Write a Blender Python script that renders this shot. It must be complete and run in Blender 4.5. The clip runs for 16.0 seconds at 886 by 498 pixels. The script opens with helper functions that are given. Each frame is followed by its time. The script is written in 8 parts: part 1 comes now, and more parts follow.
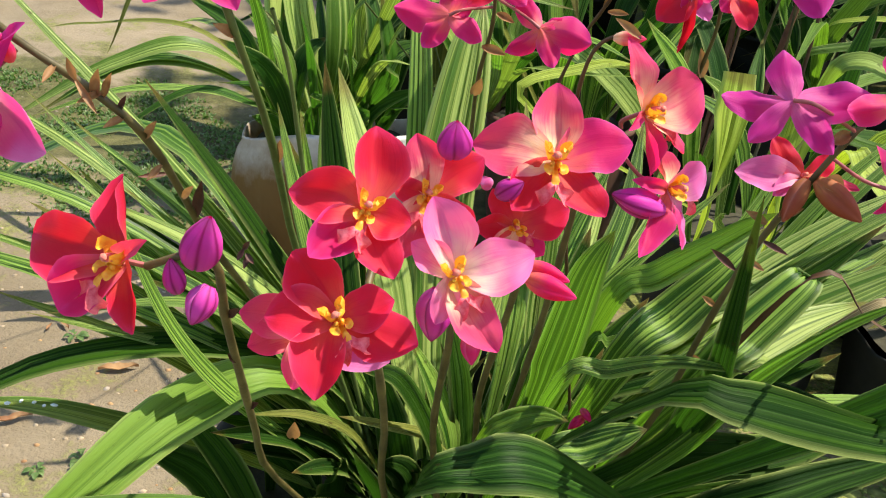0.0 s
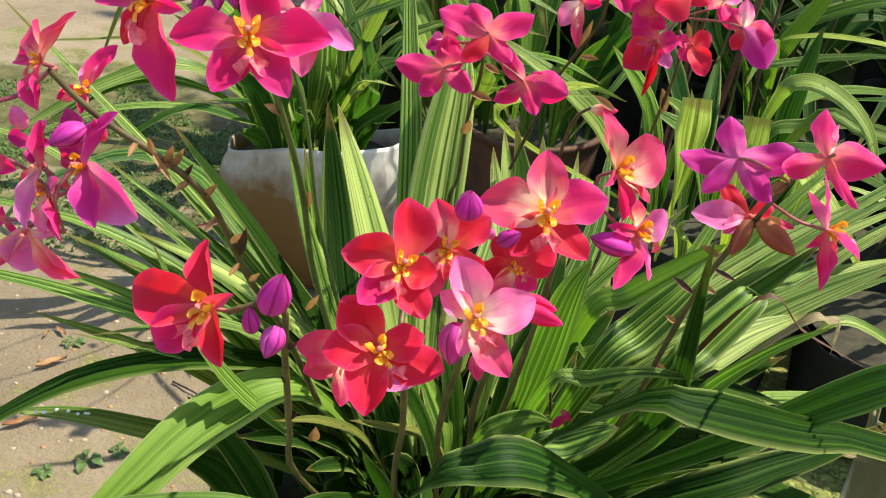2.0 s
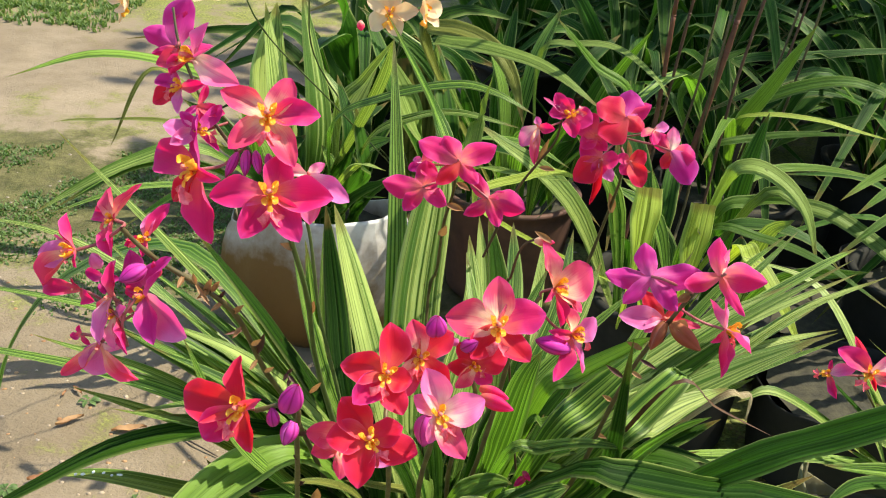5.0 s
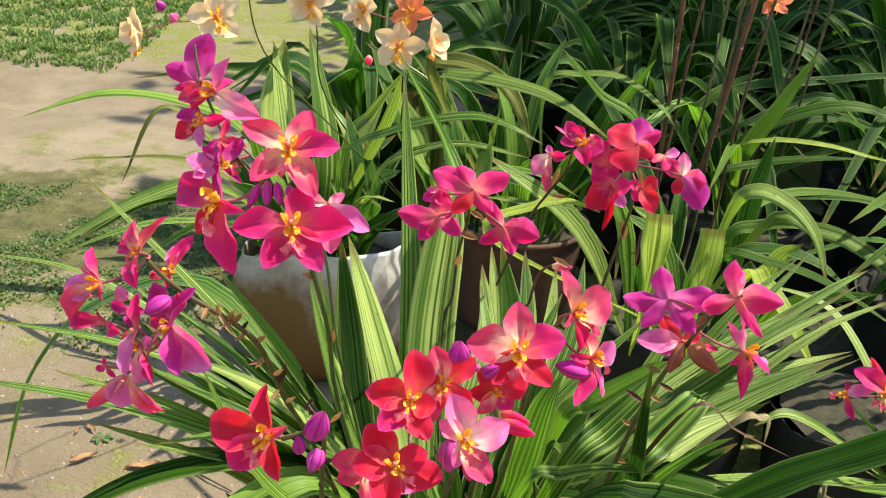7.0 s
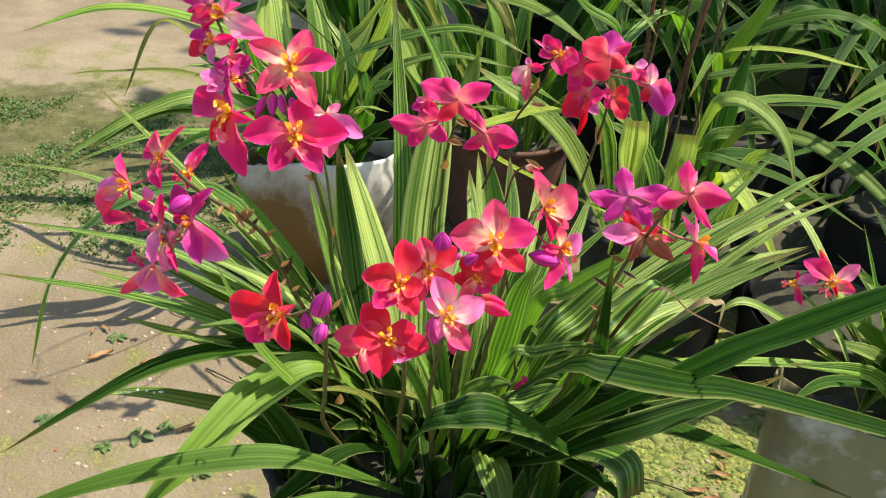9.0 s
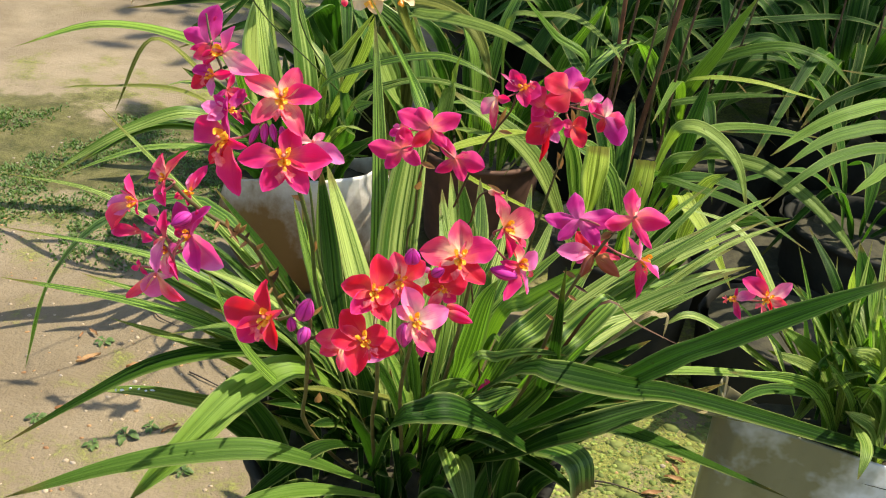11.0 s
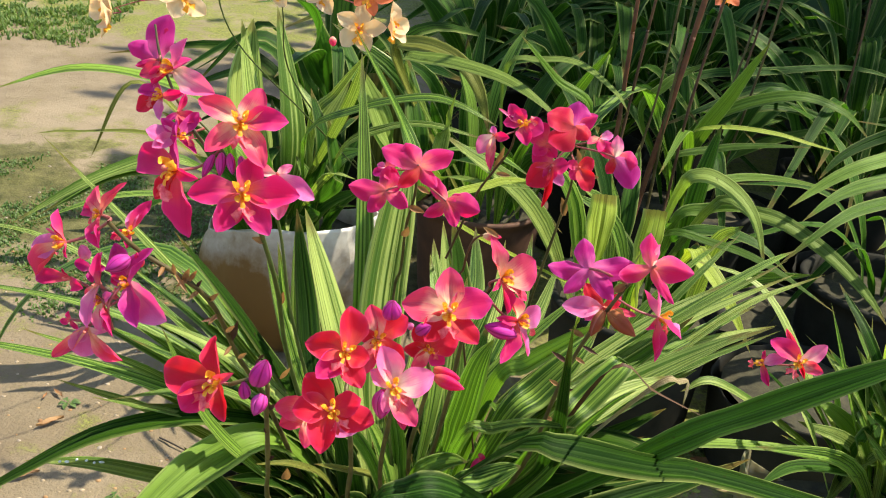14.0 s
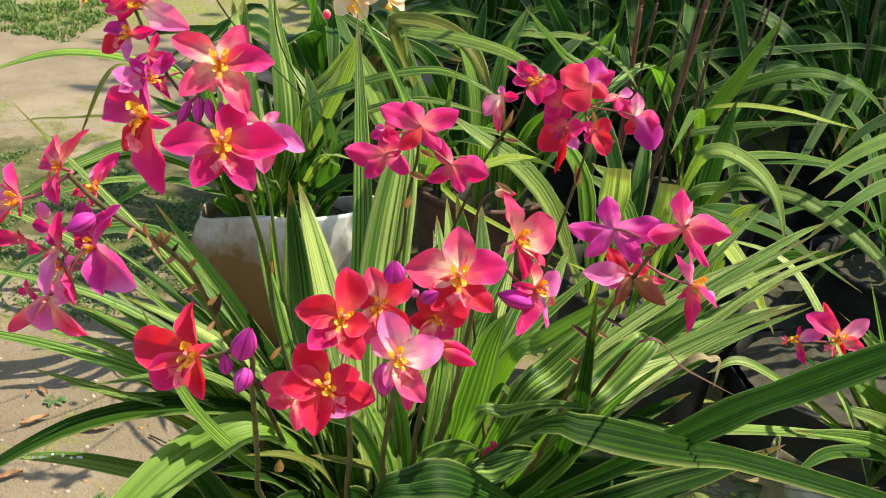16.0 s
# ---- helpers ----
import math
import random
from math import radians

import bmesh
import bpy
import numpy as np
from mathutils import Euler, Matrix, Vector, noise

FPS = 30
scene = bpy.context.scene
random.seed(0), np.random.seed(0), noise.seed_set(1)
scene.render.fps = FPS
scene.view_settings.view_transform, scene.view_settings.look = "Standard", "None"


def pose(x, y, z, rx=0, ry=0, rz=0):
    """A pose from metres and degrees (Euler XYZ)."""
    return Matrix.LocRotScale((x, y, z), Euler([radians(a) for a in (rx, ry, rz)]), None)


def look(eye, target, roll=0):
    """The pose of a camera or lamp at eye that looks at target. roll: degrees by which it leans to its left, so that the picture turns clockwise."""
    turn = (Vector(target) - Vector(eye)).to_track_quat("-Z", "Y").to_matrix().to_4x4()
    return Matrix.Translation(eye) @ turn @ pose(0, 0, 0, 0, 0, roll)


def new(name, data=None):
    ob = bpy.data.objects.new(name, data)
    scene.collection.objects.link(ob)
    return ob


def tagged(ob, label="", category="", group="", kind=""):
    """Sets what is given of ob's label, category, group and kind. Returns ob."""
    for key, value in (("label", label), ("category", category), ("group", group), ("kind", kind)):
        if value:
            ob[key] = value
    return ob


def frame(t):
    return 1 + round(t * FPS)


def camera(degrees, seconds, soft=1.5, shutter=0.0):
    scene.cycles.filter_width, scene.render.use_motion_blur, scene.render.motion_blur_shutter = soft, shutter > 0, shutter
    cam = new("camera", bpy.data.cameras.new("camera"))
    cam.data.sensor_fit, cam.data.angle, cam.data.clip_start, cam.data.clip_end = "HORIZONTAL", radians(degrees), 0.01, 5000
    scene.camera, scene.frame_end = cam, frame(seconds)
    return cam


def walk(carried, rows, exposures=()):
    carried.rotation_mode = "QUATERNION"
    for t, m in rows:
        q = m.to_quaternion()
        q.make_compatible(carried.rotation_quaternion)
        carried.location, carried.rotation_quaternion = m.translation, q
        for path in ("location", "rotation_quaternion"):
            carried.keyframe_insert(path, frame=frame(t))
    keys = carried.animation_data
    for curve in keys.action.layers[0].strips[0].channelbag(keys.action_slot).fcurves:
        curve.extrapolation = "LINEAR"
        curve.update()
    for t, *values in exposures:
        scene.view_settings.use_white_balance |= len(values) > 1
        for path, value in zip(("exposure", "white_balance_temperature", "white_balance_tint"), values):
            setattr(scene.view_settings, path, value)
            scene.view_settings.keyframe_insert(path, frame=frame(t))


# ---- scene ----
cam = camera(49.6, 16.0, soft=1.1)
PATH = [
    (0, (0.0136, -0.0127, 0.7565), (-0.0731, 1.4722, -0.0672), 5.20),
    (0.5, (0.0170, -0.0153, 0.7582), (-0.0663, 1.4646, -0.0739), 5.00),
    (1, (0.0043, -0.0374, 0.7837), (-0.0859, 1.4348, -0.0620), 5.00),
    (1.5, (-0.0043, -0.0501, 0.7913), (-0.0774, 1.4212, -0.0570), 4.90),
    (2, (-0.0059, -0.0723, 0.8109), (-0.0281, 1.4102, -0.0213), 5.80),
    (2.5, (0.0000, -0.1020, 0.8407), (0.0238, 1.3931, 0.0323), 5.70),
    (3, (0.0034, -0.1173, 0.8559), (-0.0008, 1.3523, 0.0017), 5.00),
    (3.5, (0.0026, -0.1334, 0.8746), (0.0051, 1.3362, 0.0213), 5.80),
    (4, (-0.0008, -0.1521, 0.8950), (-0.0247, 1.3353, 0.0723), 5.80),
    (4.5, (0.0008, -0.1598, 0.9018), (-0.0110, 1.3396, 0.1003), 6.10),
    (5, (0.0017, -0.1641, 0.9069), (-0.0145, 1.3506, 0.1368), 5.60),
    (5.2, (0.0008, -0.1632, 0.9078), (-0.0195, 1.3566, 0.1470), 5.50),
    (7.3, (-0.0068, -0.1726, 0.9061), (-0.0459, 1.3677, 0.1878), 3.90),
    (7.5, (-0.0059, -0.1726, 0.9061), (-0.0570, 1.3651, 0.1827), 3.60),
    (8, (-0.0059, -0.1717, 0.9069), (-0.0340, 1.3438, 0.1368), 4.60),
    (8.5, (0.0000, -0.2057, 0.9188), (-0.0119, 1.2614, 0.0603), 4.00),
    (10.8, (0.0059, -0.3111, 0.9783), (0.0229, 1.1662, 0.1360), 5.70),
    (11, (0.0085, -0.3153, 0.9792), (0.0340, 1.1645, 0.1428), 5.80),
    (11.5, (0.0127, -0.3162, 0.9809), (0.0459, 1.1670, 0.1521), 5.70),
    (12, (0.0110, -0.3153, 0.9792), (0.0450, 1.1653, 0.1436), 5.80),
    (12.5, (0.0110, -0.3068, 0.9749), (0.0213, 1.1832, 0.1555), 5.30),
    (13, (0.0170, -0.2746, 0.9571), (0.0365, 1.2283, 0.1623), 5.40),
    (13.5, (0.0204, -0.2473, 0.9409), (0.0187, 1.2648, 0.1641), 5.00),
    (14, (0.0179, -0.2235, 0.9231), (0.0365, 1.3056, 0.1802), 6.10),
    (14.5, (0.0153, -0.2040, 0.9052), (0.0127, 1.3311, 0.1759), 5.30),
    (15, (0.0179, -0.1861, 0.8865), (0.0314, 1.3472, 0.1530), 5.30),
    (15.5, (0.0136, -0.1785, 0.8772), (-0.0059, 1.3600, 0.1538), 4.20),
    (16, (0.0161, -0.1717, 0.8687), (0.0357, 1.3591, 0.1300), 5.40),
]
walk(cam, [(t, look(eye, target, roll)) for t, eye, target, roll in PATH], [(0, 0.86, 6850, 6), (8.7, 0.90, 6900, 6), (11, 0.84, 7250, 6), (14, 0.85, 7150, 6), (16, 0.87, 6950, 6)])

# ---- world, sun, exposure ----
SUN_TO = Vector((0.50, 0.16, 0.85)).normalized()
world = bpy.data.worlds.new("sky")
scene.world = world
world.use_nodes = True
wn = world.node_tree
wn.nodes.clear()
sky = wn.nodes.new("ShaderNodeTexSky")
sky.sky_type, sky.sun_disc = "NISHITA", False
sky.sun_elevation = math.asin(SUN_TO.z)
sky.sun_rotation = math.atan2(SUN_TO.x, SUN_TO.y)
back = wn.nodes.new("ShaderNodeBackground")
back.inputs["Strength"].default_value = 0.185
wout = wn.nodes.new("ShaderNodeOutputWorld")
wn.links.new(sky.outputs[0], back.inputs[0])
wn.links.new(back.outputs[0], wout.inputs[0])
sun = new("sun", bpy.data.lights.new("sun", "SUN"))
sun.data.energy, sun.data.angle, sun.data.color = 5.2, radians(0.55), (1.0, 0.94, 0.82)
sun.matrix_world = look(SUN_TO * 10, (0, 0, 0))


# ---- materials ----
class Shade:
    """A small hand for node materials."""

    def __init__(self, name):
        self.m = bpy.data.materials.new(name)
        self.m.use_nodes = True
        self.t = self.m.node_tree
        self.t.nodes.clear()
        self.out = self.node("ShaderNodeOutputMaterial")

    def node(self, kind, **inputs):
        n = self.t.nodes.new(kind)
        for k, v in inputs.items():
            self.put(n.inputs[k.replace("_", " ")], v)
        return n

    def put(self, socket, v):
        if hasattr(v, "is_output"):
            self.t.links.new(v, socket)
        elif isinstance(v, tuple) and len(v) == 3 and socket.type == "RGBA":
            socket.default_value = (*v, 1)
        else:
            socket.default_value = v

    def math(self, op, a, b=0.0, c=0.0):
        n = self.node("ShaderNodeMath")
        n.operation = op
        for s, v in zip(n.inputs, (a, b, c)):
            self.put(s, v)
        return n.outputs[0]

    def mix(self, f, a, b, blend="MIX"):
        n = self.node("ShaderNodeMix")
        n.data_type, n.blend_type = "RGBA", blend
        self.put(n.inputs[0], f), self.put(n.inputs[6], a), self.put(n.inputs[7], b)
        return n.outputs[2]

    def ramp(self, f, *stops):
        n = self.node("ShaderNodeValToRGB")
        e = n.color_ramp.elements
        while len(e) < len(stops):
            e.new(0.5)
        for s, (p, c) in zip(e, stops):
            s.position, s.color = p, (*((c, c, c) if not isinstance(c, tuple) else c), 1)
        self.put(n.inputs[0], f)
        return n.outputs[0]

    def noise(self, scale, detail=4.0, rough=0.55, vector=None):
        n = self.node("ShaderNodeTexNoise", Scale=scale, Detail=detail, Roughness=rough)
        if vector is None:
            vector = self.node("ShaderNodeTexCoord").outputs["Object"]
        self.put(n.inputs["Vector"], vector)
        return n.outputs[0]

    def where(self):
        return self.node("ShaderNodeNewGeometry").outputs["Position"]

    def stretch(self, vector, x, y, z):
        n = self.node("ShaderNodeVectorMath")
        n.operation = "MULTIPLY"
        self.put(n.inputs[0], vector)
        n.inputs[1].default_value = (x, y, z)
        return n.outputs[0]

    def uv(self):
        n = self.node("ShaderNodeSeparateXYZ")
        u = self.node("ShaderNodeUVMap")
        self.t.links.new(u.outputs[0], n.inputs[0])
        return u.outputs[0], n.outputs[0], n.outputs[1]

    def chance(self):
        return self.node("ShaderNodeObjectInfo").outputs["Random"]

    def bump(self, height, strength, distance=0.002):
        return self.node("ShaderNodeBump", Strength=strength, Distance=distance, Height=height).outputs[0]

    def finish(self, colour, rough, normal=None, thin=0.0, through_colour=None, spec=0.5, coat=0.0):
        p = self.node("ShaderNodeBsdfPrincipled", Base_Color=colour, Roughness=rough)
        p.inputs["Specular IOR Level"].default_value = spec
        p.inputs["Coat Weight"].default_value = coat
        if normal is not None:
            self.put(p.inputs["Normal"], normal)
        last = p.outputs[0]
        if thin:
            tr = self.node("ShaderNodeBsdfTranslucent", Color=through_colour if through_colour is not None else colour)
            mx = self.node("ShaderNodeMixShader", Fac=thin)
            self.t.links.new(last, mx.inputs[1])
            self.t.links.new(tr.outputs[0], mx.inputs[2])
            last = mx.outputs[0]
        self.t.links.new(last, self.out.inputs[0])
        return self.m


def leaf_material(name, dark, light, glow, rough=0.38, shine=0.34, bands=1.0, lines=0.75, pale=0.28):
    """A pleated leaf: uneven stripes along its length that paint its pleats' light and shade, fine lines between them,
    a pale rim, specks and a browned tip.
    """
    s = Shade(name)
    uv, u, v = s.uv()
    shift = s.math("MULTIPLY", s.chance(), 37.0)
    along = s.node("ShaderNodeCombineXYZ")
    s.put(along.inputs[0], u), s.put(along.inputs[1], v), s.put(along.inputs[2], shift)
    along = along.outputs[0]
    broad = s.noise(1.0, 1, 0.5, s.stretch(along, 8.5, 0.35, 1))
    streak = s.noise(1.0, 2, 0.6, s.stretch(along, 30, 0.7, 1))
    fine = s.noise(1.0, 2, 0.5, s.stretch(along, 110, 2.0, 1))
    patch = s.noise(14, 4, 0.6)
    rib = s.math("SINE", s.math("ADD", s.math("MULTIPLY", u, 38.0), s.math("ADD", s.math("MULTIPLY", broad, 11.0), shift)))
    # Stripes and dark lines paint the sunny and shaded sides of the pleats.
    band = s.math("ADD", s.math("MULTIPLY", s.math("SUBTRACT", broad, 0.5), 1.1 * bands), s.math("MULTIPLY", s.math("SUBTRACT", streak, 0.5), 0.8))
    band = s.math("ADD", band, s.math("MULTIPLY", rib, 0.17 * bands))
    band = s.math("ADD", s.math("ADD", band, 0.46), s.math("MULTIPLY", s.math("SUBTRACT", s.chance(), 0.5), 0.30))
    c = s.ramp(band, (0.32, dark), (0.46, tuple(a * 0.62 + b * 0.38 for a, b in zip(dark, light))), (0.62, light))
    line = s.ramp(streak, (0.34, 1.0), (0.42, 0.0))
    c = s.mix(s.math("MULTIPLY", line, lines), c, tuple(k * 0.35 for k in dark))
    c = s.mix(s.math("MULTIPLY", s.ramp(fine, (0.58, 0.0), (0.68, 1.0)), pale), c, tuple(min(1, k * 1.35 + 0.03) for k in light))
    c = s.mix(s.ramp(patch, (0.46, 0.0), (0.74, 0.45)), c, tuple(k * 0.7 for k in dark))
    mid = s.math("POWER", s.math("SUBTRACT", 1.0, s.math("ABSOLUTE", s.math("SUBTRACT", s.math("MULTIPLY", u, 2.0), 1.0))), 26.0)
    c = s.mix(s.math("MULTIPLY", mid, 0.6), c, tuple(min(1, k * 1.25 + 0.02) for k in light))
    speck = s.noise(160, 2, 0.5)
    c = s.mix(s.ramp(speck, (0.71, 0.0), (0.76, 0.8)), c, (0.040, 0.026, 0.010))
    tip = s.ramp(s.math("ADD", v, s.math("MULTIPLY", s.noise(30, 2), 0.10)), (0.955, 0.0), (1.03, 0.8))
    c = s.mix(tip, c, (0.16, 0.10, 0.03))
    rim = s.math("POWER", s.math("ABSOLUTE", s.math("SUBTRACT", s.math("MULTIPLY", u, 2.0), 1.0)), 11.0)
    c = s.mix(s.math("MULTIPLY", rim, 0.8), c, (0.36, 0.42, 0.13))
    h = s.math("ADD", s.math("MULTIPLY", fine, 0.4), s.math("MULTIPLY", streak, 0.9))
    g = s.mix(s.ramp(band, (0.30, 0.0), (0.70, 1.0)), tuple(k * 0.45 for k in glow), glow)
    return s.finish(c, s.ramp(patch, (0.3, rough - 0.06), (0.7, rough + 0.12)), s.bump(h, 0.7, 0.0014), 0.40, g, shine)


LEAF = leaf_material("pleated_leaf", (0.016, 0.068, 0.007), (0.275, 0.430, 0.072), (0.19, 0.45, 0.024), 0.36, 0.34)
# Bright copy of the leaf: sun and gloss put into its colour.
LEAF_PALE = leaf_material("sun_toned_leaf", (0.060, 0.150, 0.016), (0.430, 0.520, 0.145), (0.38, 0.57, 0.055), 0.38, 0.32, bands=0.8)
# Dark copy of the leaf: shade among inner leaves put into its colour.
LEAF_DEEP = leaf_material("deep_shaded_leaf", (0.008, 0.032, 0.004), (0.037, 0.095, 0.008), (0.035, 0.11, 0.007), 0.50, 0.07, bands=0.6, lines=0.45, pale=0.55)
# Dimmer copy of the leaf, with the shade of the back bed painted in.
LEAF_DIM = leaf_material("shade_toned_leaf", (0.012, 0.048, 0.006), (0.056, 0.145, 0.016), (0.075, 0.23, 0.013), 0.46, 0.14, bands=0.6, lines=0.45)
# Copy with the painted pleat shading toned down: smooth leaves, soft-looking back ones.
LEAF_SOFT = leaf_material("soft_striped_leaf", (0.060, 0.135, 0.016), (0.170, 0.290, 0.040), (0.22, 0.46, 0.025), 0.44, 0.20, bands=0.22, lines=0.20, pale=0.18)
# Pale copy for back leaves, its painted stripes weakened to look soft.
LEAF_DULL = leaf_material("dull_pale_leaf", (0.105, 0.175, 0.030), (0.270, 0.360, 0.090), (0.28, 0.46, 0.040), 0.50, 0.15, bands=0.35, lines=0.2, pale=0.15)
LEAF_OLD = leaf_material("yellowing_leaf", (0.14, 0.17, 0.030), (0.29, 0.29, 0.065), (0.36, 0.36, 0.05), 0.5, 0.22)
# Yellow-green leaf; on the trimmed leaves its colour stands in for backlight.
LEAF_GOLD = leaf_material("yellow_green_leaf", (0.20, 0.29, 0.024), (0.44, 0.53, 0.085), (0.50, 0.66, 0.035), 0.44, 0.22, bands=0.6)
STRAW = leaf_material("straw_leaf", (0.34, 0.26, 0.13), (0.62, 0.52, 0.32), (0.50, 0.40, 0.20), 0.6, 0.2)


def petal_material(name, root, mid, tip, glow, vein_dark, thin=0.42, spread=0.10):
    s = Shade(name)
    uv, u, v = s.uv()
    vein = s.noise(1.0, 3, 0.6, s.stretch(uv, 22, 1.4, 1))
    fine = s.noise(1.0, 2, 0.5, s.stretch(uv, 90, 3.0, 1))
    cloud = s.noise(1.0, 2, 0.5, s.stretch(uv, 2.2, 2.2, 1))
    along = s.math("ADD", v, s.math("ADD", s.math("MULTIPLY", s.math("SUBTRACT", vein, 0.5), 0.22), s.math("MULTIPLY", s.math("SUBTRACT", cloud, 0.5), 0.5)))
    c = s.ramp(along, (spread, root), (spread + 0.20, tuple(a * 0.45 + b * 0.55 for a, b in zip(root, mid))), (spread + 0.40, mid), (0.80, mid), (1.0, tip))
    c = s.mix(s.math("MULTIPLY", s.ramp(vein, (0.54, 0.0), (0.68, 1.0)), 0.38), c, vein_dark)
    c = s.mix(s.math("MULTIPLY", s.ramp(cloud, (0.40, 0.0), (0.70, 1.0)), 0.35), c, tip)
    rim = s.math("ABSOLUTE", s.math("SUBTRACT", s.math("MULTIPLY", u, 2.0), 1.0))
    c = s.mix(s.math("MULTIPLY", s.math("POWER", rim, 4.0), 0.45), c, tip)
    # Near-white edge line paints the glints along the petal rims.
    c = s.mix(s.math("MULTIPLY", s.math("POWER", rim, 22.0), 0.6), c, tuple(min(0.9, k * 1.15 + 0.13) for k in tip))
    c = s.mix(s.math("MULTIPLY", s.chance(), 0.25), c, tip)
    if name.startswith("bud"):
        line = s.math("POWER", s.math("ABSOLUTE", s.math("COSINE", s.math("MULTIPLY", s.math("ADD", u, s.math("MULTIPLY", v, 0.06)), math.pi * 6))), 14.0)
        c = s.mix(s.math("MULTIPLY", line, 0.8), c, vein_dark)
        c = s.mix(s.ramp(v, (0.80, 0.0), (1.0, 0.7)), c, vein_dark)
    h = s.math("ADD", s.math("MULTIPLY", fine, 0.35), vein)
    g = s.mix(s.ramp(v, (0.0, 0.6), (0.35, 0.0)), glow, root)
    return s.finish(c, 0.5, s.bump(h, 0.30, 0.0007), thin, g, 0.14)


# Red, pink and pale also paint shade, glow and sun on alike flowers.
PETALS = {
    "red": petal_material("red_petal", (0.68, 0.13, 0.08), (0.52, 0.012, 0.030), (0.62, 0.030, 0.130), (0.92, 0.014, 0.024), (0.30, 0.003, 0.016)),
    "pink": petal_material("pink_petal", (0.95, 0.80, 0.46), (0.72, 0.085, 0.160), (0.64, 0.036, 0.200), (0.95, 0.040, 0.075), (0.42, 0.010, 0.070), spread=0.20),
    "pale": petal_material("pale_pink_petal", (0.96, 0.89, 0.62), (0.80, 0.210, 0.390), (0.70, 0.085, 0.330), (0.95, 0.12, 0.24), (0.58, 0.050, 0.230), spread=0.20),
    "purple": petal_material("purple_petal", (0.66, 0.14, 0.34), (0.42, 0.012, 0.190), (0.52, 0.060, 0.340), (0.80, 0.010, 0.150), (0.22, 0.005, 0.140)),
    "lilac": petal_material("lilac_petal", (0.86, 0.52, 0.56), (0.66, 0.120, 0.360), (0.72, 0.250, 0.540), (0.82, 0.04, 0.23), (0.38, 0.020, 0.240)),
    "crimson": petal_material("crimson_petal", (0.78, 0.20, 0.14), (0.54, 0.014, 0.115), (0.62, 0.046, 0.270), (0.92, 0.008, 0.120), (0.34, 0.003, 0.060)),
    "bud": petal_material("bud_sepal", (0.50, 0.05, 0.30), (0.50, 0.016, 0.270), (0.60, 0.090, 0.420), (0.70, 0.008, 0.110), (0.15, 0.004, 0.070), 0.2),
    "withered": petal_material("withered_petal", (0.34, 0.14, 0.05), (0.24, 0.050, 0.026), (0.30, 0.075, 0.040), (0.40, 0.06, 0.02), (0.11, 0.022, 0.014), 0.15),
    "cream": petal_material("cream_petal", (0.85, 0.60, 0.28), (0.82, 0.62, 0.38), (0.80, 0.58, 0.40), (0.88, 0.54, 0.24), (0.72, 0.44, 0.24)),
    "orange": petal_material("orange_petal", (0.85, 0.40, 0.14), (0.75, 0.22, 0.10), (0.72, 0.20, 0.12), (0.88, 0.20, 0.05), (0.60, 0.12, 0.05)),
}


def plain(name, a, b, scale, rough, bump=0.3, thin=0.0, glow=None, spec=0.4):
    s = Shade(name)
    n = s.noise(scale, 5, 0.6)
    c = s.mix(s.ramp(n, (0.32, 0.0), (0.68, 1.0)), a, b)
    return s.finish(c, rough, s.bump(s.noise(scale * 4, 4, 0.6), bump, 0.001), thin, glow, spec)


LIP = plain("yellow_lip", (0.82, 0.26, 0.020), (0.94, 0.62, 0.070), 9, 0.42, 0.3, 0.3, (0.9, 0.40, 0.02))
LIP_END = plain("rosy_lip_end", (0.58, 0.03, 0.07), (0.82, 0.22, 0.26), 9, 0.45, 0.3, 0.25, (0.9, 0.05, 0.08))
COLUMN = plain("column", (0.56, 0.05, 0.11), (0.74, 0.26, 0.17), 9, 0.5, 0.2, 0.15, (0.9, 0.2, 0.15), 0.2)
STALK = plain("flower_stalk", (0.042, 0.032, 0.011), (0.110, 0.088, 0.028), 60, 0.5)
STALK_OLD = plain("dry_stalk", (0.050, 0.022, 0.010), (0.10, 0.050, 0.020), 60, 0.65)
STALK_GREEN = plain("green_stalk", (0.040, 0.062, 0.014), (0.085, 0.115, 0.030), 60, 0.45)
PEDICEL = plain("pedicel", (0.20, 0.035, 0.055), (0.34, 0.10, 0.09), 90, 0.45)
BRACT = plain("dry_bract", (0.15, 0.070, 0.028), (0.36, 0.20, 0.085), 120, 0.6, 0.4, 0.2, (0.5, 0.25, 0.08))
BRACT_DARK = plain("withered_bract", (0.045, 0.016, 0.014), (0.12, 0.045, 0.030), 120, 0.65, 0.4)
POT_BLACK = plain("black_plastic", (0.014, 0.014, 0.012), (0.026, 0.025, 0.021), 18, 0.75, 0.4, spec=0.10)
SOIL = plain("potting_soil", (0.020, 0.018, 0.010), (0.052, 0.046, 0.024), 70, 0.9, 0.9)
LITTER = plain("dead_leaf", (0.20, 0.085, 0.035), (0.42, 0.26, 0.12), 40, 0.7, 0.4, 0.15, (0.4, 0.2, 0.08))
POT_BROWN = plain("brown_clay", (0.055, 0.026, 0.018), (0.12, 0.056, 0.034), 20, 0.75, 0.4)
CLOD = plain("soil_clod", (0.22, 0.165, 0.105), (0.40, 0.315, 0.22), 60, 0.95, 0.8)
PEBBLE = plain("pebble", (0.20, 0.16, 0.12), (0.36, 0.30, 0.24), 50, 0.8, 0.5)
MOSS = plain("moss", (0.070, 0.105, 0.018), (0.260, 0.310, 0.070), 25, 0.85, 0.6)
MOSS_DARK = plain("dark_moss", (0.050, 0.075, 0.015), (0.170, 0.190, 0.050), 40, 0.9, 0.9)
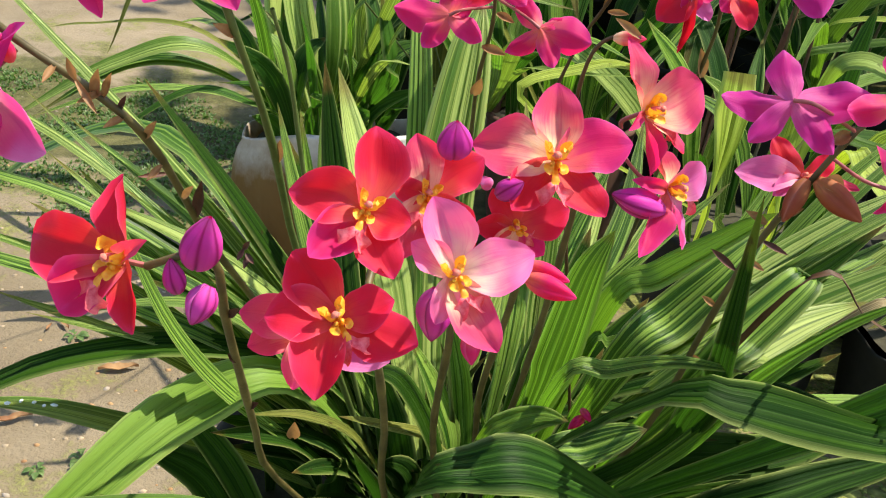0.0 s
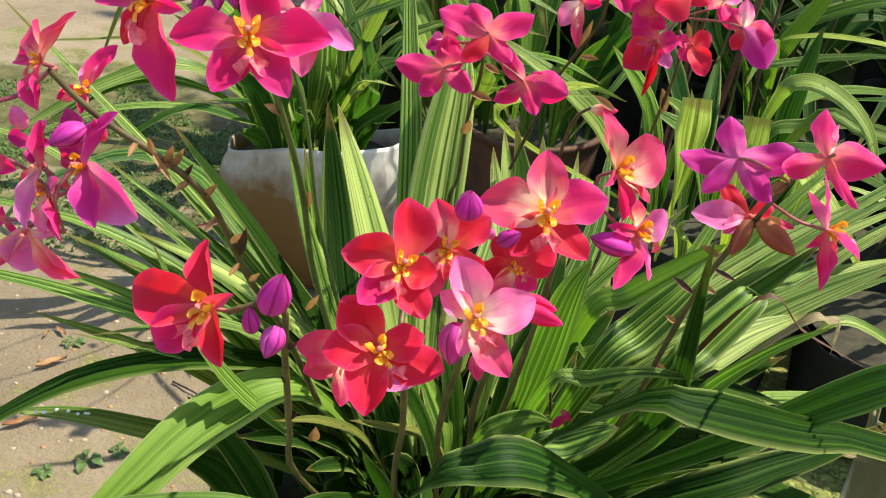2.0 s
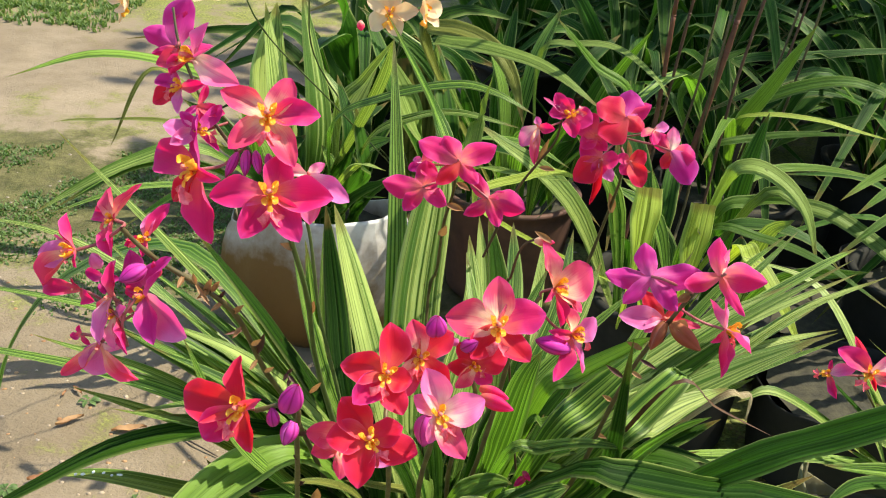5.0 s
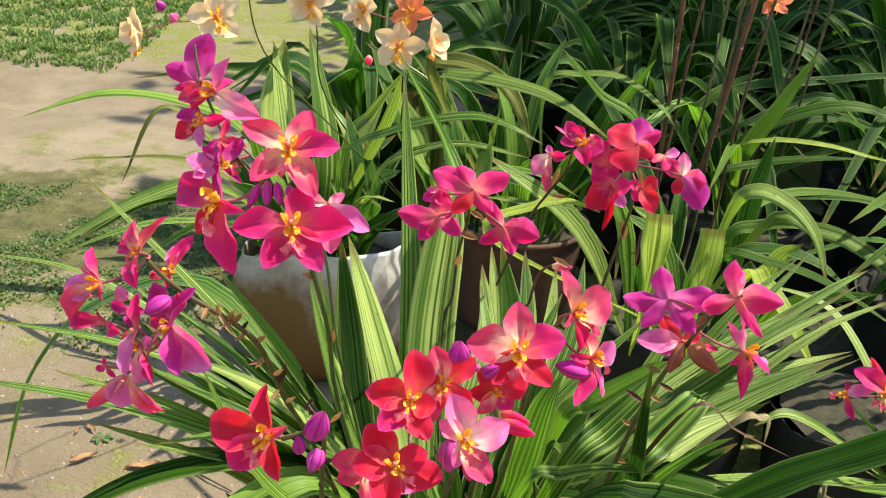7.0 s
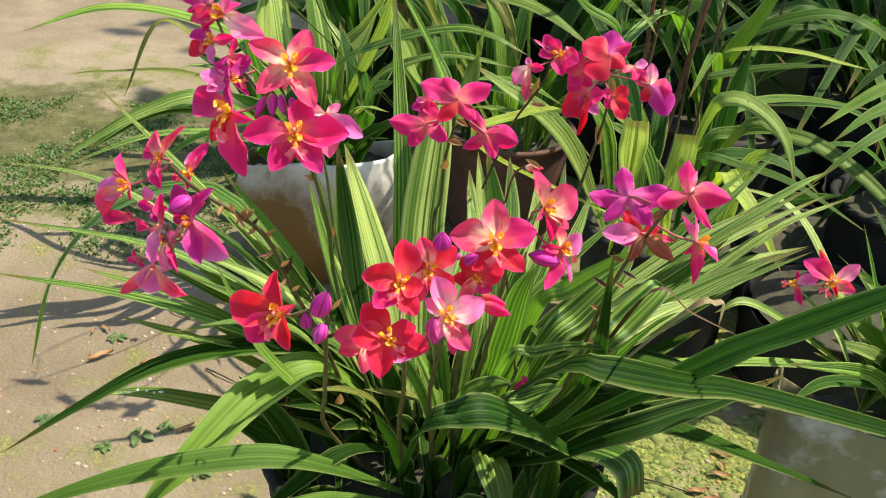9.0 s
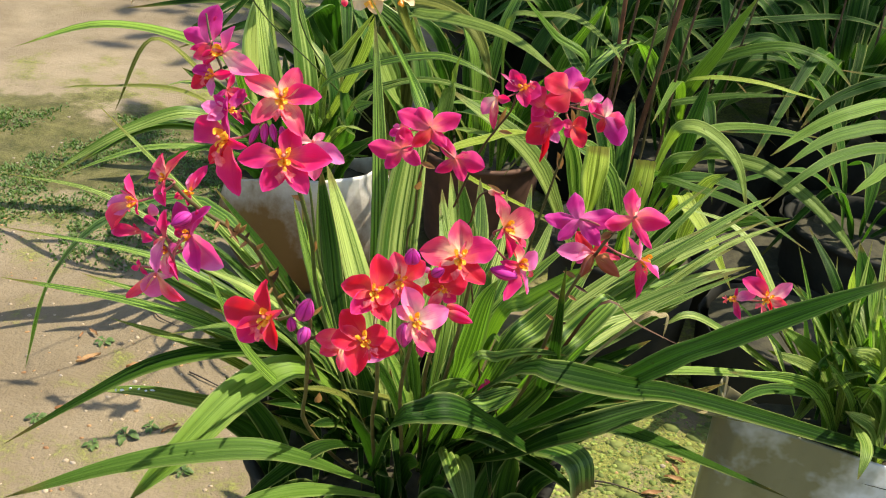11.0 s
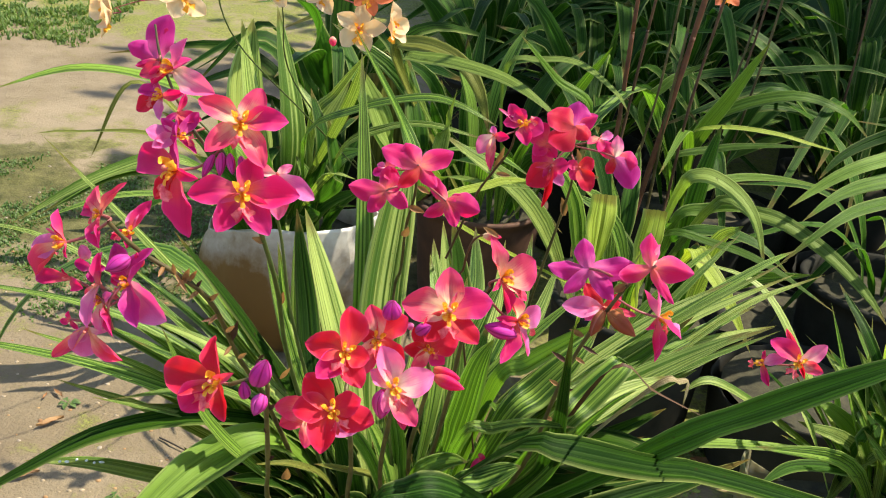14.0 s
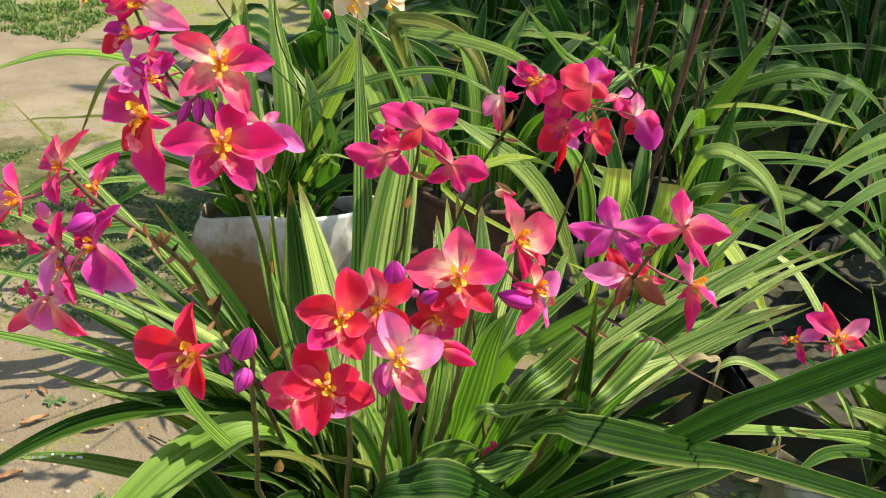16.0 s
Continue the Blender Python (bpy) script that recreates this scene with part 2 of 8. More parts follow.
CHALK = plain("chalky_white", (0.62, 0.62, 0.58), (0.80, 0.80, 0.76), 200, 0.8)
WEED = plain("weed", (0.050, 0.095, 0.022), (0.125, 0.19, 0.050), 90, 0.5, 0.3, 0.3, (0.12, 0.26, 0.03))
GRASS = plain("grass", (0.055, 0.110, 0.020), (0.150, 0.215, 0.052), 9, 0.55, 0.3, 0.35, (0.16, 0.27, 0.04))
BUSH = plain("bush_leaf", (0.018, 0.055, 0.014), (0.055, 0.120, 0.030), 5, 0.42, 0.2, 0.25, (0.07, 0.18, 0.03))
BARK = plain("bark", (0.030, 0.022, 0.016), (0.085, 0.062, 0.045), 24, 0.85, 0.9)
REDSTEM = plain("reddish_stem", (0.070, 0.022, 0.010), (0.150, 0.055, 0.022), 50, 0.6)


def muddy_white(name, white, mud, low, high):
    s = Shade(name)
    z = s.node("ShaderNodeSeparateXYZ")
    s.put(z.inputs[0], s.node("ShaderNodeTexCoord").outputs["Object"])
    n = s.noise(7, 6, 0.65)
    # Mud fades upward; the lean along x also paints the bag's shaded left.
    f = s.ramp(s.math("ADD", s.math("ADD", z.outputs[2], s.math("MULTIPLY", z.outputs[0], 0.30)), s.math("MULTIPLY", s.math("SUBTRACT", n, 0.5), 0.34)), (low, 1.0), (high, 0.0))
    c = s.mix(f, white, mud)
    c = s.mix(s.ramp(s.noise(45, 4), (0.55, 0.0), (0.75, 0.45)), c, tuple(k * 0.75 for k in mud))
    return s.finish(c, s.ramp(n, (0.3, 0.28), (0.7, 0.5)), s.bump(s.noise(14, 3), 0.5, 0.006), 0.34, s.mix(f, tuple(k * 0.8 for k in white), mud), 0.5)


POT_WHITE = muddy_white("muddy_white_plastic", (0.86, 0.84, 0.81), (0.19, 0.100, 0.028), 0.120, 0.280)


def stained_bag():
    s = Shade("milky_plastic_bag")
    side = s.node("ShaderNodeSeparateXYZ")
    s.put(side.inputs[0], s.node("ShaderNodeTexCoord").outputs["Object"])
    # Olive left side: stain and soil showing through; the bluish white paints sky sheen.
    stain = s.math("SUBTRACT", s.noise(7, 5, 0.6), s.math("MULTIPLY", s.math("ADD", side.outputs[0], 0.10), 1.3))
    c = s.mix(s.ramp(stain, (0.42, 0.0), (0.56, 0.85)), (0.82, 0.83, 0.88), (0.22, 0.190, 0.060))
    c = s.mix(s.ramp(s.noise(60, 4), (0.55, 0.0), (0.75, 0.4)), c, (0.16, 0.12, 0.05))
    crease = s.noise(11, 3, 0.5, s.stretch(s.where(), 1, 1, 0.5))
    return s.finish(c, s.ramp(stain, (0.3, 0.22), (0.7, 0.45)), s.bump(crease, 0.9, 0.03), 0.48, s.mix(s.ramp(stain, (0.42, 0.0), (0.56, 1.0)), (0.80, 0.80, 0.84), (0.26, 0.23, 0.06)), 0.8)


BAG_GREY = stained_bag()


def ground_material():
    s = Shade("sandy_soil")
    p = s.where()
    xyz = s.node("ShaderNodeSeparateXYZ")
    s.put(xyz.inputs[0], p)
    x, y = xyz.outputs[0], xyz.outputs[1]
    broad = s.noise(1.6, 5, 0.6, p)
    mid = s.noise(9, 5, 0.65, p)
    grain = s.noise(140, 4, 0.7, p)
    c = s.mix(s.ramp(broad, (0.35, 0.0), (0.65, 1.0)), (0.158, 0.121, 0.078), (0.250, 0.199, 0.136))
    c = s.mix(s.ramp(mid, (0.44, 0.0), (0.70, 0.60)), c, (0.13, 0.096, 0.056))
    c = s.mix(s.ramp(grain, (0.54, 0.0), (0.74, 0.40)), c, (0.14, 0.105, 0.065))
    # moss: a band along the path's edge, under the plants, and in the near bed
    band = s.math("SUBTRACT", 1.0, s.math("MULTIPLY", s.math("ABSOLUTE", s.math("SUBTRACT", y, s.math("ADD", 1.82, s.math("MULTIPLY", x, 0.10)))), 1.7))
    bed = s.math("MINIMUM", s.math("MULTIPLY", s.math("ADD", x, 0.10), 2.2), s.math("MULTIPLY", s.math("SUBTRACT", 1.9, x), 1.2))
    verge = s.math("MULTIPLY", s.math("SUBTRACT", y, 2.95), 2.0)
    near = s.math("SUBTRACT", 0.12, s.math("MULTIPLY", s.math("SUBTRACT", y, 0.7), 0.9))
    near = s.math("MINIMUM", near, 0.40)
    want = s.math("MINIMUM", s.math("MAXIMUM", s.math("MAXIMUM", band, bed), s.math("MAXIMUM", verge, near)), 0.85)
    f = s.math("ADD", s.math("MULTIPLY", want, 0.55), s.math("ADD", s.math("MULTIPLY", s.math("SUBTRACT", mid, 0.5), 2.2), s.math("MULTIPLY", s.math("SUBTRACT", grain, 0.5), 0.8)))
    moss = s.mix(s.ramp(grain, (0.35, 0.0), (0.65, 1.0)), (0.055, 0.068, 0.014), (0.245, 0.265, 0.058))
    c = s.mix(s.ramp(f, (0.10, 0.0), (0.55, 0.85)), c, moss)
    # dark olive-brown soil between the bags and the path
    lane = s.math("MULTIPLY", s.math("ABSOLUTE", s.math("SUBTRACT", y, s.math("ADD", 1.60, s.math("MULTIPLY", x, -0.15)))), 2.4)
    dark_lane = s.math("ADD", s.math("SUBTRACT", 1.0, lane), s.math("MULTIPLY", s.math("SUBTRACT", mid, 0.5), 2.0))
    dark_lane = s.math("MULTIPLY", s.ramp(dark_lane, (0.12, 0.0), (0.50, 0.85)), s.math("MULTIPLY", s.ramp(s.math("ADD", x, 2.0), (0.55, 0.0), (0.95, 1.0)), s.ramp(s.math("SUBTRACT", 0.6, x), (0.2, 0.0), (0.6, 1.0))))
    c = s.mix(dark_lane, c, s.mix(s.ramp(s.noise(22, 5, 0.7, p), (0.35, 0.0), (0.65, 1.0)), (0.034, 0.034, 0.013), (0.118, 0.104, 0.046)))
    h = s.math("ADD", s.math("MULTIPLY", grain, 0.5), mid)
    return s.finish(c, 0.92, s.bump(h, 0.7, 0.014), spec=0.15)


EARTH = ground_material()


# ---- builders ----
rng = random.Random(11)


def thing(name, at, label, category, group=""):
    ob = new(name)
    ob.location = at
    ob.empty_display_size = 0.05
    return tagged(ob, label, category, group)


def part(name, me, parent, label="", at=None):
    """Links a mesh, given in the world's metres, under a thing or a part."""
    ob = new(name, me)
    ob.parent = parent
    if at is not None:
        ob.matrix_basis = at
    elif parent is not None:
        ob.matrix_parent_inverse = Matrix.Translation(base_of(parent)).inverted()
    return tagged(ob, label)


def base_of(ob):
    p = Vector(ob.location)
    while ob.parent:
        ob = ob.parent
        p = p + Vector(ob.location)
    return p


def sheet(name, grid, mat):
    """A smooth mesh over a grid of points, rows along and columns across."""
    n, m = len(grid), len(grid[0])
    me = bpy.data.meshes.new(name)
    verts = [tuple(p) for row in grid for p in row]
    faces = [(i * m + j, i * m + j + 1, (i + 1) * m + j + 1, (i + 1) * m + j) for i in range(n - 1) for j in range(m - 1)]
    me.from_pydata(verts, [], faces)
    lay = me.uv_layers.new(name="UVMap")
    co = []
    for f in faces:
        for k in f:
            co += [(k % m) / (m - 1), (k // m) / (n - 1)]
    lay.data.foreach_set("uv", co)
    me.polygons.foreach_set("use_smooth", [True] * len(faces))
    me.materials.append(mat)
    return me


def spline(points, n):
    """n+1 points along a smooth curve through the given ones."""
    P = [Vector(p) for p in points]
    if len(P) == 2:
        P = [P[0], (P[0] + P[1]) / 2, P[1]]
    P = [P[0] * 2 - P[1]] + P + [P[-1] * 2 - P[-2]]
    seg = len(P) - 3
    out = []
    for i in range(n + 1):
        s = i / n * seg
        k = min(int(s), seg - 1)
        t = s - k
        a, b, c, d = P[k:k + 4]
        out.append(0.5 * ((2 * b) + (c - a) * t + (2 * a - 5 * b + 4 * c - d) * t * t + (3 * b - a - 3 * c + d) * t ** 3))
    return out


def tube(name, points, r0, r1, mat, n=14, sides=7, knots=0.0):
    C = spline(points, n)
    grid = []
    for i, c in enumerate(C):
        tan = (C[min(i + 1, n)] - C[max(i - 1, 0)]).normalized()
        a = tan.cross(Vector((0.3, 1, 0.2))).normalized()
        b = tan.cross(a)
        r = r0 + (r1 - r0) * i / n
        r *= 1 + knots * (0.6 if i % 4 == 2 else 0)
        grid.append([c + r * (a * math.cos(k * 2 * math.pi / sides) + b * math.sin(k * 2 * math.pi / sides)) for k in range(sides + 1)])
    return sheet(name, grid, mat)


def leaf(plant, points, face, width, mat=None, fold=0.22, ribs=5, n=22, cut=False, label=""):
    """A long pleated leaf along a curve; face: the way its upper side looks at mid-length."""
    C = spline(points, n)
    hint = Vector(face).normalized()
    m = ribs * 2
    ph, amp, pleat = rng.uniform(0, 6), rng.uniform(0.02, 0.08), rng.uniform(0.06, 0.17)
    shift = [rng.uniform(-0.42, 0.42) / ribs if 0 < j < m else 0 for j in range(m + 1)]
    deep = [pleat * rng.uniform(0.35, 1.5) for j in range(m + 1)]
    grid = []
    for i, c in enumerate(C):
        s = i / n
        tan = (C[min(i + 1, n)] - C[max(i - 1, 0)]).normalized()
        nor = (hint - tan * hint.dot(tan))
        nor = nor.normalized() if nor.length > 1e-4 else tan.orthogonal().normalized()
        side = tan.cross(nor)
        w = 0.24 + 0.76 * min(1, s / 0.42) ** 1.1 if s < 0.42 else max(0.0, 1 - ((s - 0.42) / 0.58) ** 2.1) ** 0.9
        if cut:
            w = min(1, 0.5 + s)
        w = max(w, 0.012) * width / 2
        row = []
        for j in range(m + 1):
            u = j / m * 2 - 1 + shift[j]
            lift = (deep[j] * w if j % 2 else -deep[j] * w) * min(1, w / width * 4)
            ripple = amp * w * math.sin(s * 17 + ph + (2 if u > 0 else 0)) * abs(u)
            row.append(c + side * (u * w * math.cos(fold)) + nor * (abs(u) * w * math.sin(fold) + lift + ripple))
        grid.append(row)
    return part("leaf", sheet("leaf", grid, mat or LEAF), plant, label)


def tepal_mesh(name, mat, cup, arch, seed, n=12, m=8, point=1.18):
    """A tepal one unit long and 0.6 wide: narrow at its foot, broadest past the middle, with a short tip."""
    r = random.Random(seed)
    grid = []
    tw, lean = r.uniform(-0.50, 0.50), r.uniform(-0.06, 0.06)
    for i in range(n + 1):
        s = i / n
        w = max(0.0, math.sin(math.pi * (0.07 + 0.925 * s) ** point)) ** 0.72 * 0.3
        w = max(w, 0.008)
        row = []
        for j in range(m + 1):
            u = j / m * 2 - 1
            z = 4 * arch * s * (1 - s) + cup * w * (u * u) - 0.16 * w * math.exp(-(u * 6) ** 2) + 0.12 * w * math.sin(6 * s + 3 * u + seed) + 0.10 * w * math.sin(15 * s + seed * 2) * u * abs(u)
            a = tw * s * math.sin(math.pi * s)
            x = u * w * (1 + 0.05 * math.sin(11 * s + seed + (2 if u > 0 else 0)))
            row.append((x * math.cos(a) + lean * math.sin(math.pi * s), s, z + x * math.sin(a)))
        grid.append(row)
    return sheet(name, grid, mat)


TEPALS = {}


def tepal(kind, colour, variant):
    key = (kind, colour, variant)
    if key not in TEPALS:
        r = random.Random(variant * 7 + (3 if kind == "petal" else 0))
        cup, arch = (r.uniform(0.15, 0.60), r.uniform(0.02, 0.14)) if kind == "petal" else (r.uniform(0.30, 0.75), r.uniform(-0.02, 0.10))
        TEPALS[key] = tepal_mesh(kind, PETALS[colour], cup, arch, variant + (0 if kind == "petal" else 20))
    return TEPALS[key]


def join(name, meshes):
    """One mesh out of several sheets, each with its material."""
    me = bpy.data.meshes.new(name)
    bm = bmesh.new()
    for k, piece in enumerate(meshes):
        first = len(bm.faces)
        bm.from_mesh(piece)
        bm.faces.ensure_lookup_table()
        for f in bm.faces[first:]:
            f.material_index = k
        me.materials.append(piece.materials[0])
    bm.to_mesh(me)
    bm.free()
    return me


def blob(name, mat, radii, at=(0, 0, 0), n=7, m=9, point=1.0, tilt=None):
    grid = []
    for i in range(n + 1):
        a = math.pi * i / n
        row = []
        for j in range(m + 1):
            b = 2 * math.pi * j / m
            v = Vector((math.sin(a) ** point * math.cos(b) * radii[0], math.sin(a) ** point * math.sin(b) * radii[1], -math.cos(a) * radii[2]))
            if tilt:
                v = tilt @ v
            row.append(v + Vector(at))
        grid.append(row)
    return sheet(name, grid, mat)


def strap(mat, pts, widths, normal, n=9, m=4, curl=0.0):
    """A curling band, for the lobes of the lip."""
    C = spline(pts, n)
    grid = []
    for i, c in enumerate(C):
        tan = (C[min(i + 1, n)] - C[max(i - 1, 0)]).normalized()
        nor = (Vector(normal) - tan * Vector(normal).dot(tan)).normalized()
        side = tan.cross(nor)
        s = i / n * (len(widths) - 1)
        k = min(int(s), len(widths) - 2)
        w = widths[k] + (widths[k + 1] - widths[k]) * (s - k)
        grid.append([c + side * (w * u) + nor * (curl * w * u * u) for u in [j / m * 2 - 1 for j in range(m + 1)]])
    return sheet("strap", grid, mat)


def make_lip(end):
    """The lip of a flower one petal long: two yellow side lobes that curl up, a warty callus, and a forked tongue."""
    bits = []
    for k in (-1, 1):
        bits.append(strap(LIP, [(0.02 * k, -0.02, 0.05), (0.10 * k, 0.0, 0.15), (0.155 * k, 0.05, 0.24), (0.165 * k, 0.06, 0.33), (0.11 * k, 0.02, 0.38)], [0.05, 0.09, 0.105, 0.09, 0.05], (-0.8 * k, 0.5, 0.6), n=12, m=6, curl=1.0))
        bits.append(strap(LIP, [(0.03 * k, -0.08, 0.10), (0.075 * k, -0.13, 0.20), (0.085 * k, -0.19, 0.26), (0.06 * k, -0.24, 0.26)], [0.045, 0.065, 0.06, 0.025], (0.4 * k, 0.3, 1), curl=0.5))
        bits.append(blob("callus", LIP, (0.04, 0.04, 0.055), (0.04 * k, -0.09, 0.18)))
        bits.append(strap(end, [(0.01 * k, -0.36, 0.235), (0.07 * k, -0.46, 0.235), (0.14 * k, -0.55, 0.19), (0.17 * k, -0.60, 0.12)], [0.05, 0.085, 0.12, 0.05], (0, 0.5, 1), m=5, curl=0.5))
    bits += [
        strap(LIP, [(0, -0.05, 0.05), (0, -0.17, 0.18), (0, -0.28, 0.24), (0, -0.38, 0.24)], [0.05, 0.045, 0.04, 0.06], (0, 0.5, 1), curl=-0.3),
    ]
    me = join("lip", bits)
    for v in me.vertices:
        v.co += 0.030 * noise.noise_vector(v.co * 8.0) + 0.012 * noise.noise_vector(v.co * 23.0)
    return me


LIP_ROSY, LIP_PLAIN = make_lip(LIP_END), make_lip(LIP)
COLUMN_MESH = join("column", [
    strap(COLUMN, [(0, 0.02, 0.02), (0, 0.07, 0.18), (0, 0.05, 0.32), (0, -0.02, 0.38)], [0.05, 0.055, 0.075, 0.05], (0, 1, 0.2), curl=-0.9),
    blob("cap", COLUMN, (0.055, 0.05, 0.045), (0, -0.01, 0.36)),
])


def flower(plant, colour, at, face, tepals, lip=None, stem=None, seed=0):
    """An orchid flower in its own attitude. face: the way it looks; tepals: kind, tip in millimetres from the centre, width to length, colour; lip: where its lip ends."""
    r = random.Random(seed)
    at, n = Vector(at), Vector(face).normalized()
    size = sum(Vector(row[1]).length for row in tepals) / len(tepals) / 1000
    down = Vector(lip) if lip else -Vector(tepals[0][1])
    up = -(down - n * down.dot(n)).normalized()
    k = min(0.98, max(0.66, down.length / 1000 / 0.66 / size)) * size if lip else size * 0.85
    home = Matrix((up.cross(n), up, n)).transposed()
    f = part("flower", COLUMN_MESH, plant, at=Matrix.Translation(at - base_of(plant)) @ home.to_4x4() @ Matrix.Diagonal((k, k, k, 1)))
    for kind, tip, wide, *own in tepals:
        y = home.inverted() @ Vector(tip) / 1000 / k
        ln = y.length
        y.normalize()
        z = Vector((0, 0, 1)) - y * y.z
        z = z.normalized() if z.length > 0.2 else y.orthogonal().normalized()
        m = Matrix((y.cross(z), y, z)).transposed().to_4x4() @ Matrix.Rotation(radians(r.uniform(-14, 14)), 4, "Y")
        part(kind, tepal(kind, own[0] if own else colour, r.randrange(5)), f, at=m @ Matrix.Translation((0, 0, 0.012 if kind == "petal" else 0)) @ Matrix.Diagonal((ln * wide / 0.6, ln, ln, 1)))
    if lip:
        part("lip", LIP_ROSY, f, "yellow three-lobed lip", at=Matrix())
    if stem:
        back = at - n * 0.35 * size
        part("pedicel", tube("pedicel", [at - n * 0.02 * size, back + (Vector(stem) - back) * 0.3, stem], 0.0010, 0.0009, PEDICEL, 8, 6), plant)
    return f


def open_flower(plant, colour, at, turn, size, seed=0, openness=12.0, skew=0.0, lip=None, stem=None, slim=1.0):
    """An orchid flower: three sepals and two petals round a column and a lip. turn: degrees; its face looks along its z, its top along its y."""
    r = random.Random(seed)
    rot = Euler([radians(a) for a in turn]).to_matrix().to_4x4()
    size *= 1.06
    m = Matrix.Translation(Vector(at) - base_of(plant)) @ rot @ Matrix.Diagonal((size, size, size, 1))
    f = part("flower", COLUMN_MESH, plant, at=m)
    rows = (("sepal", 0, 0.98), ("petal", 73, 1.02), ("petal", -73, 1.02), ("sepal", 142, 0.96), ("sepal", -142, 0.96))
    for k, (kind, ang, long) in enumerate(rows):
        lift = openness + r.uniform(-15, 13) + (skew if ang > 0 else -skew if ang < 0 else 0)
        mm = Matrix.Rotation(radians(-ang + r.uniform(-7, 7)), 4, "Z") @ Matrix.Rotation(radians(lift), 4, "X") @ Matrix.Diagonal((1, 1, 1, 1))
        mm = mm @ Matrix.Translation((0, 0.02, 0.012 if kind == "petal" else 0)) @ Matrix.Diagonal((slim * r.uniform(0.90, 1.08), long * r.uniform(0.93, 1.05), 1, 1))
        part(kind, tepal(kind, colour, r.randrange(5)), f, at=mm)
    part("lip", lip or (LIP_PLAIN if colour in ("cream", "orange") else LIP_ROSY), f, "yellow three-lobed lip", at=Matrix.Rotation(radians(r.uniform(-8, 8)), 4, "Z"))
    if stem:
        start = Vector(at) - rot.to_3x3() @ Vector((0, 0, 0.02 * size))
        mid = start - rot.to_3x3() @ Vector((0, 0, 0.22 * size)) + (Vector(stem) - start) * 0.4
        part("pedicel", tube("pedicel", [start, mid, stem], 0.0010, 0.0009, PEDICEL, 8, 6), plant)
    return f


def bud(plant, colour, a, b, width):
    """A closed bud from its foot a to its tip b, with the seams of its folded sepals."""
    a, b = Vector(a), Vector(b)
    ax = (b - a).normalized()
    u = ax.orthogonal().normalized()
    v = ax.cross(u)
    n, m = 12, 24
    grid = []
    for i in range(n + 1):
        s = i / n
        w = max(0.02, math.sin(math.pi * (0.06 + 0.92 * s) ** 0.85)) ** 0.8 * width / 2
        row = []
        for j in range(m + 1):
            t = 2 * math.pi * j / m
            seam = 1 - 0.24 * max(0, math.cos(t * 3 + 0.5 * s)) ** 8 + 0.07 * math.cos(t * 3 + math.pi)
            row.append(a + (b - a) * s + (u * math.cos(t) + v * math.sin(t)) * w * seam)
        grid.append(row)
    return part("bud", sheet("bud", grid, PETALS["bud" if colour == "purple" else colour]), plant, "closed bud")


def bract(plant, a, b, width, dark=False):
    a, b = Vector(a), Vector(b)
    ax = (b - a)
    side = ax.cross(Vector((0.2, -0.8, 0.5))).normalized()
    nor = side.cross(ax).normalized()
    grid = []
    for i in range(8):
        s = i / 7
        w = max(0.03, math.sin(math.pi * (0.10 + 0.88 * s))) * width / 2
        grid.append([a + ax * s + side * (w * k) + nor * (w * (0.8 * k * k) + 0.12 * ax.length * s * s) for k in (-1, -0.5, 0, 0.5, 1)])
    return part("bract", sheet("bract", grid, BRACT_DARK if dark else BRACT), plant)


def stalk(plant, points, r0=0.0035, r1=0.0022, mat=None):
    return part("flower_stalk", tube("flower_stalk", points, r0 * 0.56, r1 * 0.56, mat or STALK, 22, 8, 0.25), plant)


